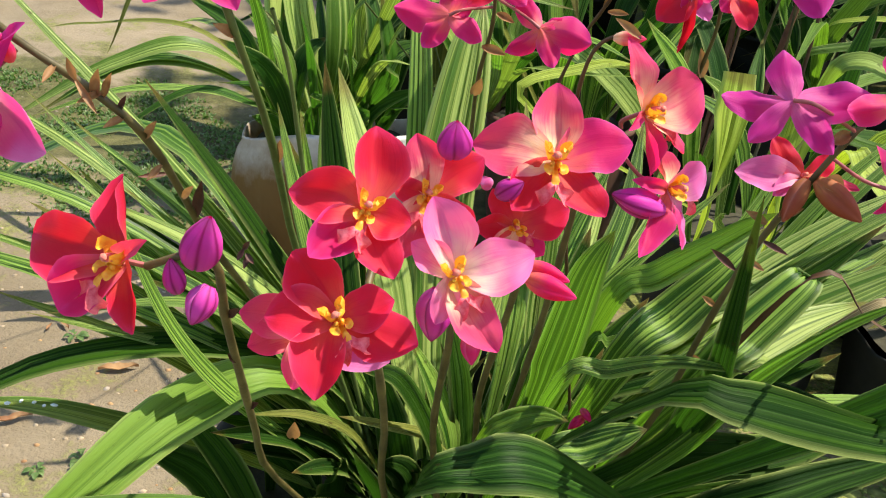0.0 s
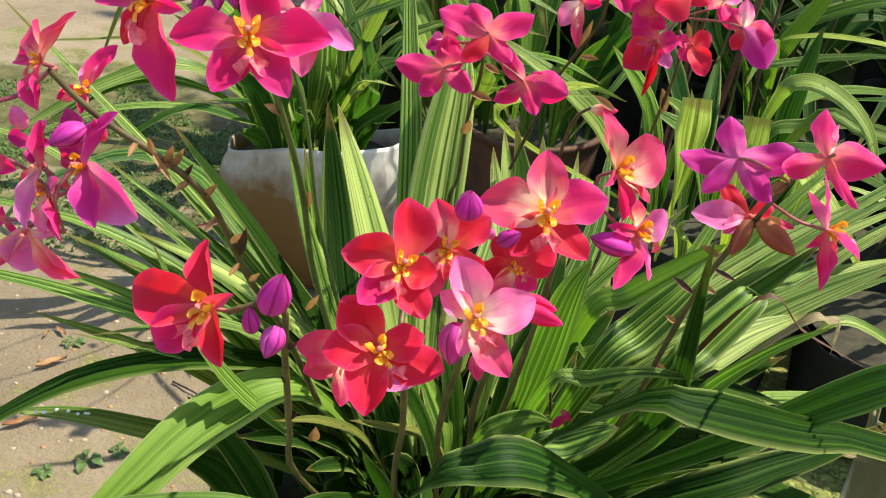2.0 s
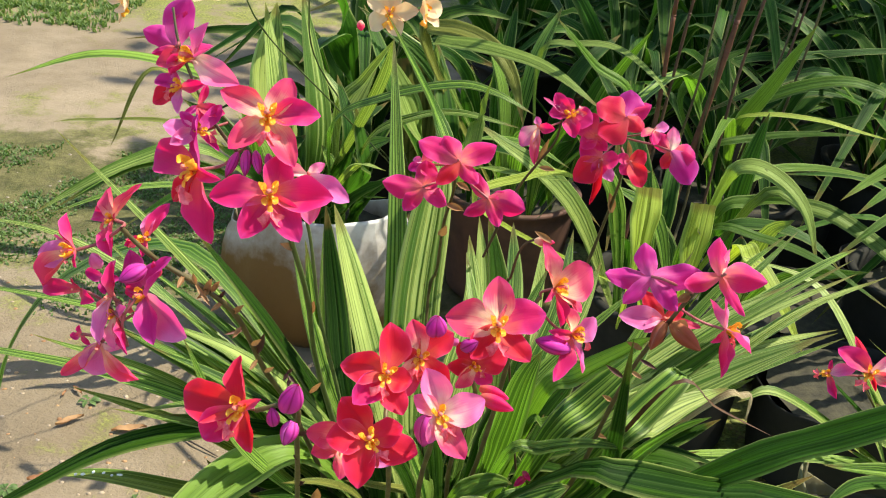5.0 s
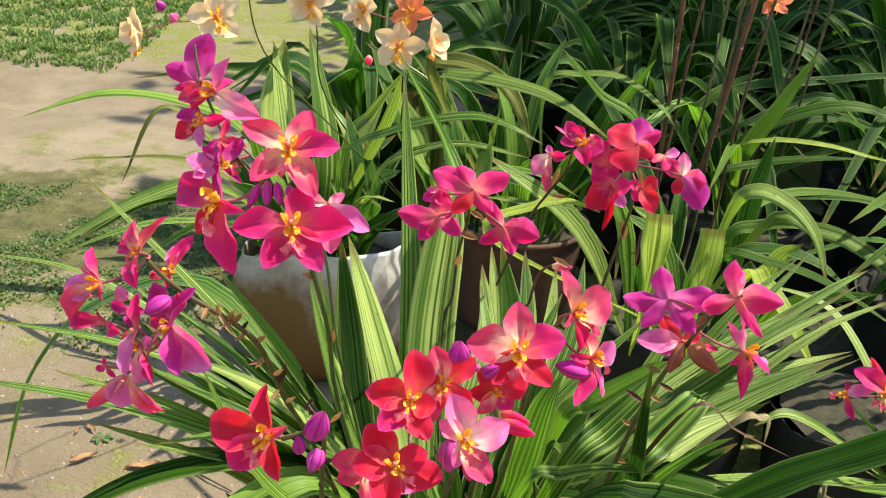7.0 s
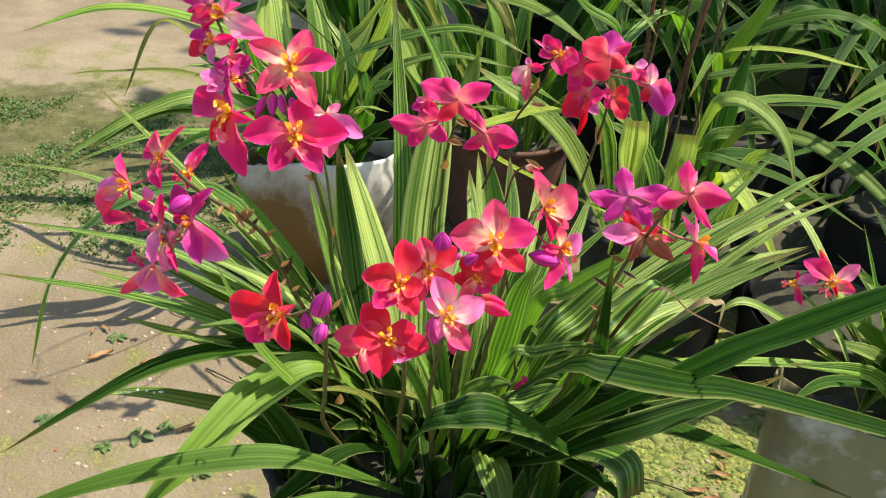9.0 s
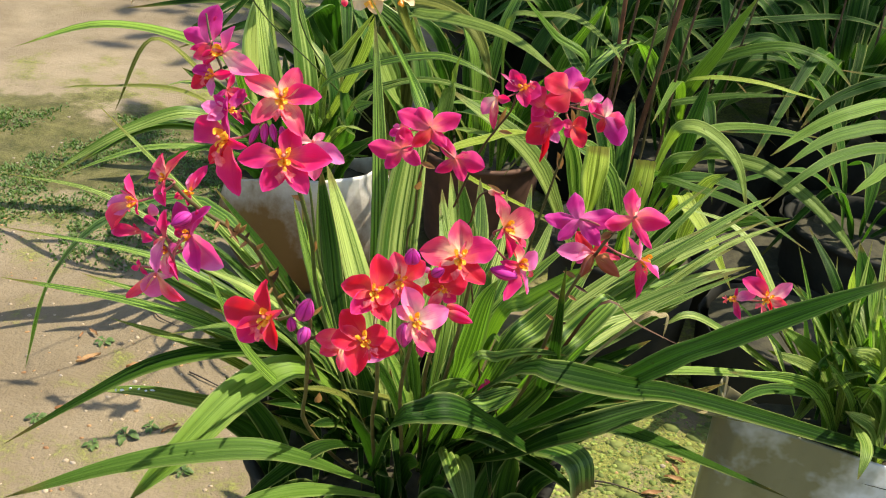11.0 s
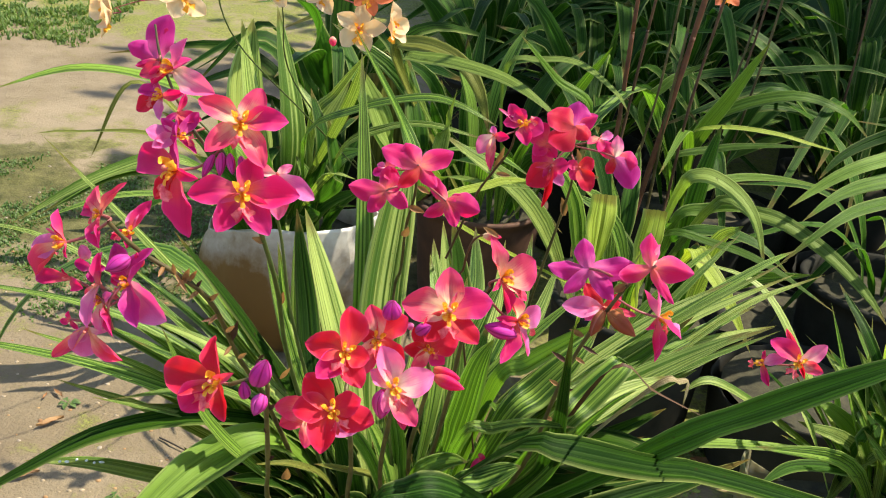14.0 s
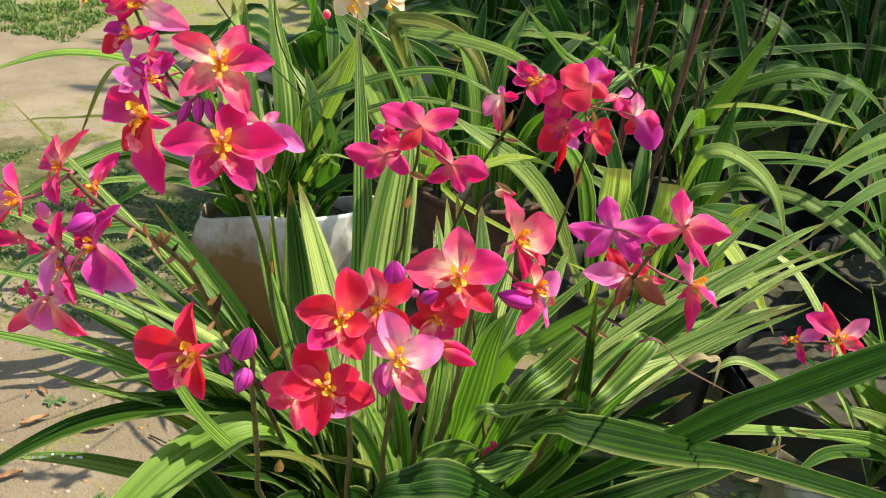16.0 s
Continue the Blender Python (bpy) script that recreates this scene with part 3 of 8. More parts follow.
def vessel(name, at, r_top, r_low, high, mat, label, wobble=0.0, soil=True, turn=0.0, square=2.0, sag=0.0, fill=0.84, thin=False, oval=1.0, lift=0.0, flat=1.0, slope=0.0, back=0.0, front=0.0):
    """A round plastic pot or bag with a rolled rim, thick walls and soil in it."""
    pot = thing(name, at, label, "plant pot")
    prof = [(0.0, 0.004), (r_low * 0.92, 0.004), (r_low, 0.012)]
    for k in range(1, 9):
        s = k / 8
        bulge = 1 + sag * math.sin(math.pi * s)
        prof.append(((r_low + (r_top - r_low) * s) * bulge, high * s - 0.012 * (k == 8)))
    if thin:
        prof += [(r_top + 0.001, high - 0.004), (r_top, high), (r_top - 0.002, high - 0.002), (r_top - 0.004, high - 0.02), (r_top - 0.008, high * 0.72)]
    else:
        prof += [(r_top + 0.006, high - 0.010), (r_top + 0.007, high - 0.002), (r_top + 0.002, high), (r_top - 0.005, high - 0.002), (r_top - 0.007, high - 0.02), (r_top - 0.012, high * 0.72)]
    m = 44
    r = random.Random(int(abs(at[0] * 977 + at[1] * 331)))
    ph = [r.uniform(0, 6.28) for _ in range(4)]
    grid = []
    for q, z in prof:
        row = []
        for j in range(m + 1):
            a = 2 * math.pi * j / m
            k = 1 + wobble * (z / high) * (0.5 * math.sin(3 * a + ph[0]) + 0.3 * math.sin(5 * a + ph[1] + z * 9) + 0.3 * math.sin(9 * a + ph[2] - z * 14))
            k /= (abs(math.cos(a)) ** square + abs(math.sin(a)) ** square) ** (1 / square)
            x, y = q * k * math.cos(a), q * k * flat * math.sin(a)
            row.append((x * math.cos(turn) - y * math.sin(turn), oval * (x * math.sin(turn) + y * math.cos(turn)), z + lift * (z / high) ** 3 * max(0.0, math.cos(a + turn)) ** 2 + (slope * math.cos(a) + back * max(0.0, math.sin(a)) ** 2 + front * max(0.0, -math.sin(a + turn)) ** 2) * (z / high) ** 3 + wobble * 0.25 * (z / high) ** 3 * high * math.sin(2 * a + ph[3])))
        grid.append(row)
    wall = part("pot_wall", sheet("pot_wall", grid, mat), pot, at=Matrix())
    if soil:
        rs = r_top - 0.012 if square == 2.0 else r_top * 1.02
        g = []
        for i in range(10):
            g.append([(rs * i / 9 * (math.cos(2 * math.pi * j / 30) * math.cos(turn) - flat * math.sin(2 * math.pi * j / 30) * math.sin(turn)), oval * rs * i / 9 * (math.cos(2 * math.pi * j / 30) * math.sin(turn) + flat * math.sin(2 * math.pi * j / 30) * math.cos(turn)),
                       high * fill + 0.010 * noise.noise((i * 0.7 * math.cos(j * 0.21) + at[0] * 9, i * 0.7 * math.sin(j * 0.21), 3.3)) + 0.012 * (1 - i / 9)) for j in range(31)])
        part("soil", sheet("soil", g, SOIL), pot, "dark crumbly potting soil", at=Matrix())
    return pot


def fill(plant, at, radius, z, count, long, width, mats, seed):
    """Short upright leaves that crowd a pot."""
    r = random.Random(seed)
    for k in range(count):
        a, q = r.uniform(0, 6.28), radius * r.random() ** 0.5
        b = Vector((at[0] + q * math.cos(a), at[1] + q * math.sin(a), z - 0.01))
        d = Vector((math.cos(a), math.sin(a), 0)) * r.uniform(0.0, 0.7) + Vector((r.gauss(0, 0.25), r.gauss(0, 0.25), 0))
        h = r.uniform(*long)
        leaf(plant, [b, b + d * h * 0.35 + Vector((0, 0, h * 0.6)), b + d * h * 0.9 + Vector((0, 0, h * r.uniform(0.75, 1.0)))],
             (r.uniform(-0.6, 0.6), -0.7, 0.6), width * r.uniform(0.7, 1.2), r.choice(mats), n=12, ribs=4)


# ---- ground ----
def axis(stops):
    out = []
    for (a, b, step) in stops:
        n = max(1, round((b - a) / step))
        out += [a + (b - a) * k / n for k in range(n)]
    return out + [stops[-1][1]]


def lie(x, y):
    """The height of the ground."""
    v = 0.012 * noise.noise((x * 2.1, y * 2.1, 0.7)) + 0.005 * noise.noise((x * 9, y * 9, 2.2)) + 0.0022 * noise.noise((x * 31, y * 31, 5.1))
    return v if abs(x) < 6 and y < 9 else 0.0


gx = axis([(-40, -6, 4), (-6, -1.9, 0.14), (-1.9, 1.1, 0.016), (1.1, 4, 0.1), (4, 40, 4)])
gy = axis([(-12, -0.2, 1.0), (-0.2, 0.3, 0.1), (0.3, 2.5, 0.016), (2.5, 6, 0.1), (6, 60, 5)])
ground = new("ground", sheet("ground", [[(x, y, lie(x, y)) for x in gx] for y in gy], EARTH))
tagged(ground, "sandy beige soil with moss patches and grit", "ground", kind="structure")


# ---- pots ----
main_pot = vessel("plant_pot", (0.0, 0.527, lie(0.0, 0.527)), 0.175, 0.155, 0.26, POT_BLACK, "large black plastic nursery pot on sandy soil", 0.02)
white_pot = vessel("grow_bag", (-0.223, 1.275, lie(-0.223, 1.275)), 0.134, 0.108, 0.200, POT_WHITE, "mud-stained white plastic grow bag on the ground", 0.07, sag=0.22, fill=0.92, thin=True, lift=0.045, oval=0.78, turn=radians(-45), square=2.6, front=0.055)
dark_pot = vessel("plant_pot", (0.10, 1.49, lie(0.10, 1.49)), 0.125, 0.105, 0.215, POT_BROWN, "brown clay pot behind the white one", 0.01)
bag = vessel("grow_bag", (0.553, 0.552, lie(0.553, 0.552)), 0.190, 0.186, 0.295, BAG_GREY, "milky plastic grow bag with a stained creased side", 0.03, turn=radians(-14), square=6.0, fill=0.90, thin=True, flat=0.32, slope=-0.025, back=-0.09)

# ---- the orchid in the black pot ----
orchid = thing("orchid_plant", (0.0, 0.527, 0.22), "ground orchid with red and pink flowers in a black pot", "orchid")
leaf(orchid, [(-0.040, 0.527, 0.253), (-0.103, 0.468, 0.382), (-0.157, 0.425, 0.384), (-0.201, 0.357, 0.363), (-0.239, 0.315, 0.334)], (0.33, -0.29, 0.90), 0.0380, LEAF_SOFT)
leaf(orchid, [(-0.028, 0.527, 0.262), (-0.090, 0.493, 0.368), (-0.161, 0.468, 0.399), (-0.244, 0.442, 0.393), (-0.320, 0.425, 0.351), (-0.397, 0.408, 0.300)], (0.20, 0.04, 0.98), 0.0289, LEAF_DEEP)
spotted_leaf = leaf(orchid, [(-0.087, 0.493, 0.269), (-0.152, 0.476, 0.311), (-0.214, 0.468, 0.328), (-0.273, 0.468, 0.335), (-0.334, 0.468, 0.330)], (0.10, -0.30, 0.95), 0.0190, LEAF_PALE)
leaf(orchid, [(-0.024, 0.408, 0.290), (-0.092, 0.366, 0.356), (-0.149, 0.340, 0.383), (-0.239, 0.306, 0.385), (-0.334, 0.281, 0.359)], (0.19, -0.20, 0.96), 0.0254, LEAF_SOFT)
leaf(orchid, [(-0.017, 0.391, 0.292), (-0.069, 0.357, 0.327), (-0.116, 0.323, 0.346), (-0.161, 0.297, 0.342)], (0.19, -0.04, 0.98), 0.0183, LEAF_SOFT)
leaf(orchid, [(-0.034, 0.442, 0.311), (-0.075, 0.391, 0.351), (-0.112, 0.357, 0.342), (-0.147, 0.323, 0.325)], (0.33, -0.29, 0.90), 0.0158, LEAF_DEEP)
leaf(orchid, [(-0.030, 0.468, 0.289), (-0.052, 0.425, 0.378), (-0.077, 0.399, 0.413), (-0.106, 0.382, 0.423)], (0.33, -0.29, 0.90), 0.0079, LEAF_OLD)
leaf(orchid, [(0.044, 0.468, 0.274), (0.050, 0.425, 0.324), (0.060, 0.374, 0.339), (0.068, 0.340, 0.319)], (0.25, -0.52, 0.81), 0.0335, LEAF_PALE)
leaf(orchid, [(-0.030, 0.430, 0.280), (-0.007, 0.310, 0.455), (0.018, 0.305, 0.474), (0.040, 0.310, 0.475), (0.068, 0.330, 0.449), (0.102, 0.370, 0.398), (0.150, 0.420, 0.327)], (0.0, -0.45, 0.89), 0.0290, LEAF_DIM)
leaf(orchid, [(0.037, 0.476, 0.281), (0.069, 0.442, 0.334), (0.112, 0.408, 0.350), (0.158, 0.391, 0.334), (0.176, 0.382, 0.315)], (0.19, -0.04, 0.98), 0.0222, LEAF_DEEP)
leaf(orchid, [(0.090, 0.476, 0.299), (0.119, 0.425, 0.343), (0.148, 0.399, 0.364), (0.168, 0.382, 0.365), (0.175, 0.374, 0.337)], (0.29, -0.24, 0.93), 0.0361, LEAF, ribs=7, cut=True)
# Short front leaves in the dark copy, their shade painted in.
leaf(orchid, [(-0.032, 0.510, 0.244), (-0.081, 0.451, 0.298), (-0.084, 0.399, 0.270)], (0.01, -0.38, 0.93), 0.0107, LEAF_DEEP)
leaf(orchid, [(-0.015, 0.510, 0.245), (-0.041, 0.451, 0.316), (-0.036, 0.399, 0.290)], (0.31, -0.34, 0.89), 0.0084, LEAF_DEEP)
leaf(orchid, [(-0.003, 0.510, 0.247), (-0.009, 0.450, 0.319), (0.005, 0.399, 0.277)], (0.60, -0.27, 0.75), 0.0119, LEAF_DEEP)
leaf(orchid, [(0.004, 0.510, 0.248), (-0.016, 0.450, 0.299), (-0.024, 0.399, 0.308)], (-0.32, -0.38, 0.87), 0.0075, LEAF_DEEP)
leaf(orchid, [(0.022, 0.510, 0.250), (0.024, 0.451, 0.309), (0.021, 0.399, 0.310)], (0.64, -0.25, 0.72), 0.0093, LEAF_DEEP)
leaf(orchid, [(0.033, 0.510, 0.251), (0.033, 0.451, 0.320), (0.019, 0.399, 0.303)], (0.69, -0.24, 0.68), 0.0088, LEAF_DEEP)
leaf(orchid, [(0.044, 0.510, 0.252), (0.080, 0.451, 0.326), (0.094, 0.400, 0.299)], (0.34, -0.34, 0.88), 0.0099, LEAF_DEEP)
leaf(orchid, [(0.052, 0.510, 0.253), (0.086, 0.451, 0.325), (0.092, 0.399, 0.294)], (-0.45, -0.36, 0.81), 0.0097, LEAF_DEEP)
leaf(orchid, [(0.020, 0.470, 0.270), (0.050, 0.380, 0.420), (0.093, 0.310, 0.522), (0.115, 0.300, 0.529), (0.143, 0.310, 0.518), (0.193, 0.340, 0.490), (0.269, 0.410, 0.433), (0.483, 0.490, 0.330), (0.571, 0.520, 0.287), (0.680, 0.550, 0.237)], (0.10, -0.40, 0.91), 0.0270, LEAF_DEEP)
leaf(orchid, [(0.060, 0.510, 0.287), (0.112, 0.484, 0.367), (0.166, 0.476, 0.401), (0.210, 0.468, 0.407), (0.239, 0.459, 0.401)], (0.18, 0.11, 0.98), 0.0380, LEAF_DEEP)
leaf(orchid, [(0.040, 0.460, 0.280), (0.157, 0.390, 0.429), (0.217, 0.350, 0.513), (0.249, 0.320, 0.560), (0.295, 0.290, 0.615), (0.348, 0.270, 0.662)], (0.05, -0.45, 0.89), 0.0270, LEAF_DIM)
leaf(orchid, [(0.070, 0.470, 0.270), (0.100, 0.440, 0.330), (0.180, 0.420, 0.382), (0.239, 0.430, 0.365), (0.311, 0.450, 0.324), (0.426, 0.475, 0.261)], (0.10, -0.30, 0.95), 0.0200, LEAF_DEEP)
leaf(orchid, [(0.072, 0.527, 0.290), (0.182, 0.552, 0.336), (0.306, 0.578, 0.344), (0.452, 0.595, 0.333), (0.587, 0.595, 0.308)], (0.19, 0.06, 0.98), 0.0181)
leaf(orchid, [(0.050, 0.470, 0.270), (0.102, 0.400, 0.353), (0.137, 0.380, 0.396), (0.175, 0.380, 0.416), (0.209, 0.400, 0.416), (0.255, 0.430, 0.411), (0.331, 0.500, 0.389)], (0.05, -0.45, 0.89), 0.0250, LEAF_DEEP)
leaf(orchid, [(0.036, 0.527, 0.270), (0.078, 0.510, 0.351), (0.133, 0.501, 0.393), (0.196, 0.493, 0.406), (0.255, 0.484, 0.396)], (0.19, 0.06, 0.98), 0.0201, LEAF_DEEP)
leaf(orchid, [(0.024, 0.527, 0.260), (0.056, 0.510, 0.333), (0.094, 0.493, 0.373), (0.146, 0.476, 0.378)], (0.21, -0.09, 0.97), 0.0201, LEAF_DEEP)
leaf(orchid, [(0.040, 0.480, 0.280), (0.118, 0.430, 0.391), (0.126, 0.385, 0.458), (0.125, 0.362, 0.500), (0.119, 0.345, 0.600)], (-0.62, -0.78, 0.05), 0.0205, LEAF_DEEP)
leaf(orchid, [(0.061, 0.527, 0.272), (0.114, 0.527, 0.361), (0.207, 0.561, 0.422), (0.357, 0.595, 0.477)], (0.19, -0.10, 0.98), 0.0270, LEAF_PALE)
leaf(orchid, [(0.060, 0.527, 0.280), (0.102, 0.527, 0.364), (0.158, 0.561, 0.417), (0.239, 0.595, 0.473), (0.312, 0.612, 0.514)], (0.13, -0.26, 0.96), 0.0160, LEAF_PALE)
leaf(orchid, [(0.067, 0.527, 0.281), (0.134, 0.544, 0.362), (0.232, 0.595, 0.444), (0.373, 0.646, 0.527)], (0.12, -0.23, 0.97), 0.0150, LEAF_PALE)
leaf(orchid, [(0.067, 0.527, 0.281), (0.122, 0.544, 0.353), (0.197, 0.595, 0.425), (0.256, 0.629, 0.496), (0.316, 0.663, 0.541)], (0.03, -0.26, 0.96), 0.0126)
leaf(orchid, [(0.073, 0.527, 0.282), (0.153, 0.544, 0.357), (0.255, 0.595, 0.424), (0.333, 0.629, 0.478), (0.421, 0.663, 0.507)], (0.12, -0.23, 0.97), 0.0126, LEAF_PALE)
leaf(orchid, [(0.078, 0.510, 0.297), (0.115, 0.527, 0.354), (0.161, 0.552, 0.390), (0.231, 0.578, 0.439), (0.278, 0.595, 0.481)], (0.13, -0.26, 0.96), 0.0210, LEAF_DEEP)
leaf(orchid, [(0.090, 0.510, 0.298), (0.144, 0.527, 0.368), (0.210, 0.552, 0.395), (0.288, 0.578, 0.431)], (0.20, -0.16, 0.97), 0.0234)
leaf(orchid, [(0.097, 0.510, 0.291), (0.142, 0.527, 0.337), (0.213, 0.544, 0.371), (0.262, 0.561, 0.394)], (0.20, -0.16, 0.97), 0.0186, LEAF_DEEP)
leaf(orchid, [(0.029, 0.527, 0.277), (0.047, 0.527, 0.358), (0.066, 0.544, 0.415), (0.079, 0.578, 0.460)], (-0.04, -0.56, 0.83), 0.0242, LEAF_DEEP)
leaf(orchid, [(0.022, 0.527, 0.284), (0.033, 0.561, 0.370), (0.032, 0.612, 0.427), (0.016, 0.680, 0.477)], (0.07, -0.64, 0.77), 0.0191)
leaf(orchid, [(-0.010, 0.527, 0.281), (-0.024, 0.578, 0.352), (-0.028, 0.629, 0.448), (-0.021, 0.680, 0.534), (-0.016, 0.714, 0.573)], (0.34, -0.59, 0.74), 0.0498, LEAF_PALE, ribs=7)
leaf(orchid, [(-0.017, 0.544, 0.266), (-0.040, 0.595, 0.370), (-0.055, 0.680, 0.513), (-0.078, 0.782, 0.659)], (-0.03, -0.63, 0.77), 0.0219)
leaf(orchid, [(-0.022, 0.527, 0.279), (-0.049, 0.561, 0.376), (-0.078, 0.595, 0.455), (-0.112, 0.646, 0.530)], (0.42, -0.51, 0.75), 0.0346, LEAF_PALE)
leaf(orchid, [(-0.034, 0.510, 0.292), (-0.077, 0.527, 0.396), (-0.098, 0.578, 0.469), (-0.115, 0.612, 0.545)], (0.07, -0.64, 0.77), 0.0242, LEAF_DEEP)
leaf(orchid, [(-0.034, 0.510, 0.292), (-0.084, 0.510, 0.400), (-0.111, 0.527, 0.470), (-0.135, 0.561, 0.531)], (0.41, -0.48, 0.78), 0.0139)
leaf(orchid, [(-0.034, 0.510, 0.292), (-0.077, 0.527, 0.382), (-0.098, 0.544, 0.426), (-0.126, 0.561, 0.476)], (0.41, -0.48, 0.78), 0.0156, LEAF_PALE)
leaf(orchid, [(-0.004, 0.544, 0.267), (0.012, 0.612, 0.364), (0.028, 0.680, 0.418), (0.018, 0.731, 0.471)], (0.25, -0.61, 0.75), 0.0256, LEAF_PALE)
leaf(orchid, [(0.009, 0.544, 0.269), (0.045, 0.646, 0.345), (0.055, 0.714, 0.409), (0.037, 0.765, 0.483)], (0.25, -0.61, 0.75), 0.0319, LEAF_DEEP)
leaf(orchid, [(0.009, 0.544, 0.269), (0.032, 0.646, 0.344), (0.037, 0.714, 0.415), (0.027, 0.765, 0.478)], (0.34, -0.59, 0.74), 0.0235, LEAF_PALE)
leaf(orchid, [(0.016, 0.544, 0.270), (0.052, 0.646, 0.346), (0.070, 0.723, 0.406), (0.065, 0.782, 0.467)], (0.16, -0.63, 0.76), 0.0280)
leaf(orchid, [(0.019, 0.544, 0.270), (0.066, 0.646, 0.339), (0.094, 0.723, 0.392), (0.101, 0.782, 0.454)], (0.34, -0.59, 0.74), 0.0211, LEAF_PALE)
leaf(orchid, [(0.022, 0.544, 0.270), (0.081, 0.646, 0.332), (0.120, 0.723, 0.395), (0.132, 0.791, 0.461)], (0.06, -0.60, 0.79), 0.0225)
leaf(orchid, [(0.025, 0.544, 0.271), (0.088, 0.646, 0.325), (0.140, 0.723, 0.381), (0.167, 0.782, 0.431)], (0.16, -0.54, 0.83), 0.0198, LEAF_PALE)
leaf(orchid, [(-0.053, 0.510, 0.290), (-0.106, 0.518, 0.385), (-0.200, 0.527, 0.500), (-0.316, 0.527, 0.626)], (0.37, -0.23, 0.90), 0.0148, LEAF_PALE)
leaf(orchid, [(-0.053, 0.510, 0.290), (-0.109, 0.501, 0.382), (-0.235, 0.484, 0.482), (-0.398, 0.468, 0.517)], (0.27, -0.10, 0.96), 0.0132)
leaf(orchid, [(-0.052, 0.510, 0.282), (-0.124, 0.484, 0.378), (-0.257, 0.459, 0.447), (-0.392, 0.442, 0.477)], (0.19, -0.04, 0.98), 0.0175)
leaf(orchid, [(-0.054, 0.527, 0.284), (-0.117, 0.552, 0.360), (-0.320, 0.595, 0.482), (-0.463, 0.612, 0.500)], (0.28, -0.15, 0.95), 0.0103, LEAF_PALE)
leaf(orchid, [(-0.053, 0.510, 0.290), (-0.092, 0.510, 0.378), (-0.154, 0.493, 0.449), (-0.221, 0.476, 0.492)], (0.37, -0.23, 0.90), 0.0193, LEAF_PALE)
leaf(orchid, [(-0.053, 0.510, 0.290), (-0.095, 0.527, 0.380), (-0.143, 0.527, 0.453), (-0.191, 0.527, 0.524)], (0.45, -0.30, 0.84), 0.0187)
leaf(orchid, [(-0.053, 0.510, 0.290), (-0.088, 0.527, 0.373), (-0.125, 0.527, 0.434), (-0.166, 0.527, 0.491)], (0.45, -0.30, 0.84), 0.0165, LEAF_DEEP)
leaf(orchid, [(-0.052, 0.510, 0.282), (-0.101, 0.493, 0.374), (-0.162, 0.476, 0.436), (-0.228, 0.459, 0.479)], (0.37, -0.17, 0.92), 0.0146)
leaf(orchid, [(-0.059, 0.510, 0.281), (-0.095, 0.493, 0.368), (-0.139, 0.476, 0.418), (-0.196, 0.459, 0.453)], (0.37, -0.17, 0.92), 0.0147, LEAF_DEEP)
leaf(orchid, [(-0.064, 0.493, 0.303), (-0.105, 0.476, 0.386), (-0.149, 0.442, 0.448), (-0.226, 0.408, 0.453)], (0.19, -0.04, 0.98), 0.0130, LEAF_PALE)
leaf(orchid, [(-0.063, 0.493, 0.279), (-0.122, 0.442, 0.375), (-0.159, 0.425, 0.438), (-0.190, 0.425, 0.516)], (0.61, -0.29, 0.74), 0.0139)
leaf(orchid, [(-0.059, 0.510, 0.289), (-0.090, 0.493, 0.376), (-0.118, 0.484, 0.407), (-0.154, 0.468, 0.452)], (0.37, -0.23, 0.90), 0.0126, LEAF_PALE)
leaf(orchid, [(-0.055, 0.544, 0.262), (-0.130, 0.595, 0.360), (-0.257, 0.680, 0.445), (-0.379, 0.697, 0.405), (-0.461, 0.697, 0.308), (-0.510, 0.697, 0.167)], (0.21, -0.09, 0.97), 0.0272)
leaf(orchid, [(0.012, 0.493, 0.272), (-0.004, 0.476, 0.339), (-0.037, 0.442, 0.377), (-0.064, 0.425, 0.394)], (0.21, -0.09, 0.97), 0.0113, LEAF_OLD)
leaf(orchid, [(-0.000, 0.476, 0.285), (-0.009, 0.459, 0.352), (-0.031, 0.442, 0.412), (-0.056, 0.442, 0.417)], (0.47, -0.46, 0.75), 0.0166, LEAF_DEEP)
leaf(orchid, [(-0.001, 0.493, 0.278), (0.002, 0.484, 0.333), (-0.012, 0.484, 0.376), (-0.032, 0.484, 0.416)], (0.41, -0.48, 0.78), 0.0199)
leaf(orchid, [(0.018, 0.493, 0.280), (0.007, 0.493, 0.342), (0.001, 0.493, 0.385), (-0.012, 0.510, 0.429)], (0.33, -0.51, 0.80), 0.0199, LEAF_DEEP)
# Low inner leaves take the dark copy in place of pot-heart shade.
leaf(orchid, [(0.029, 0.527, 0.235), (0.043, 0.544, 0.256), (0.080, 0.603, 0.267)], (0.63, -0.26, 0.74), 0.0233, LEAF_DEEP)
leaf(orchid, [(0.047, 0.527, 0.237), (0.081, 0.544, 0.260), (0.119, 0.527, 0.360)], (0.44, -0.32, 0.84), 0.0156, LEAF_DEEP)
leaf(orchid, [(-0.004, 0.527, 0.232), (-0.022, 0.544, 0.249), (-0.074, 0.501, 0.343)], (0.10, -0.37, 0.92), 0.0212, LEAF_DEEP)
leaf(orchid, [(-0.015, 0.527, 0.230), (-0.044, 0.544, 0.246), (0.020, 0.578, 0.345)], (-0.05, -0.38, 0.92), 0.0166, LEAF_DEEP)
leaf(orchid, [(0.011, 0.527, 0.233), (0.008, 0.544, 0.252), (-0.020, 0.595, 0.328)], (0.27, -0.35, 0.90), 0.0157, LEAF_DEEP)
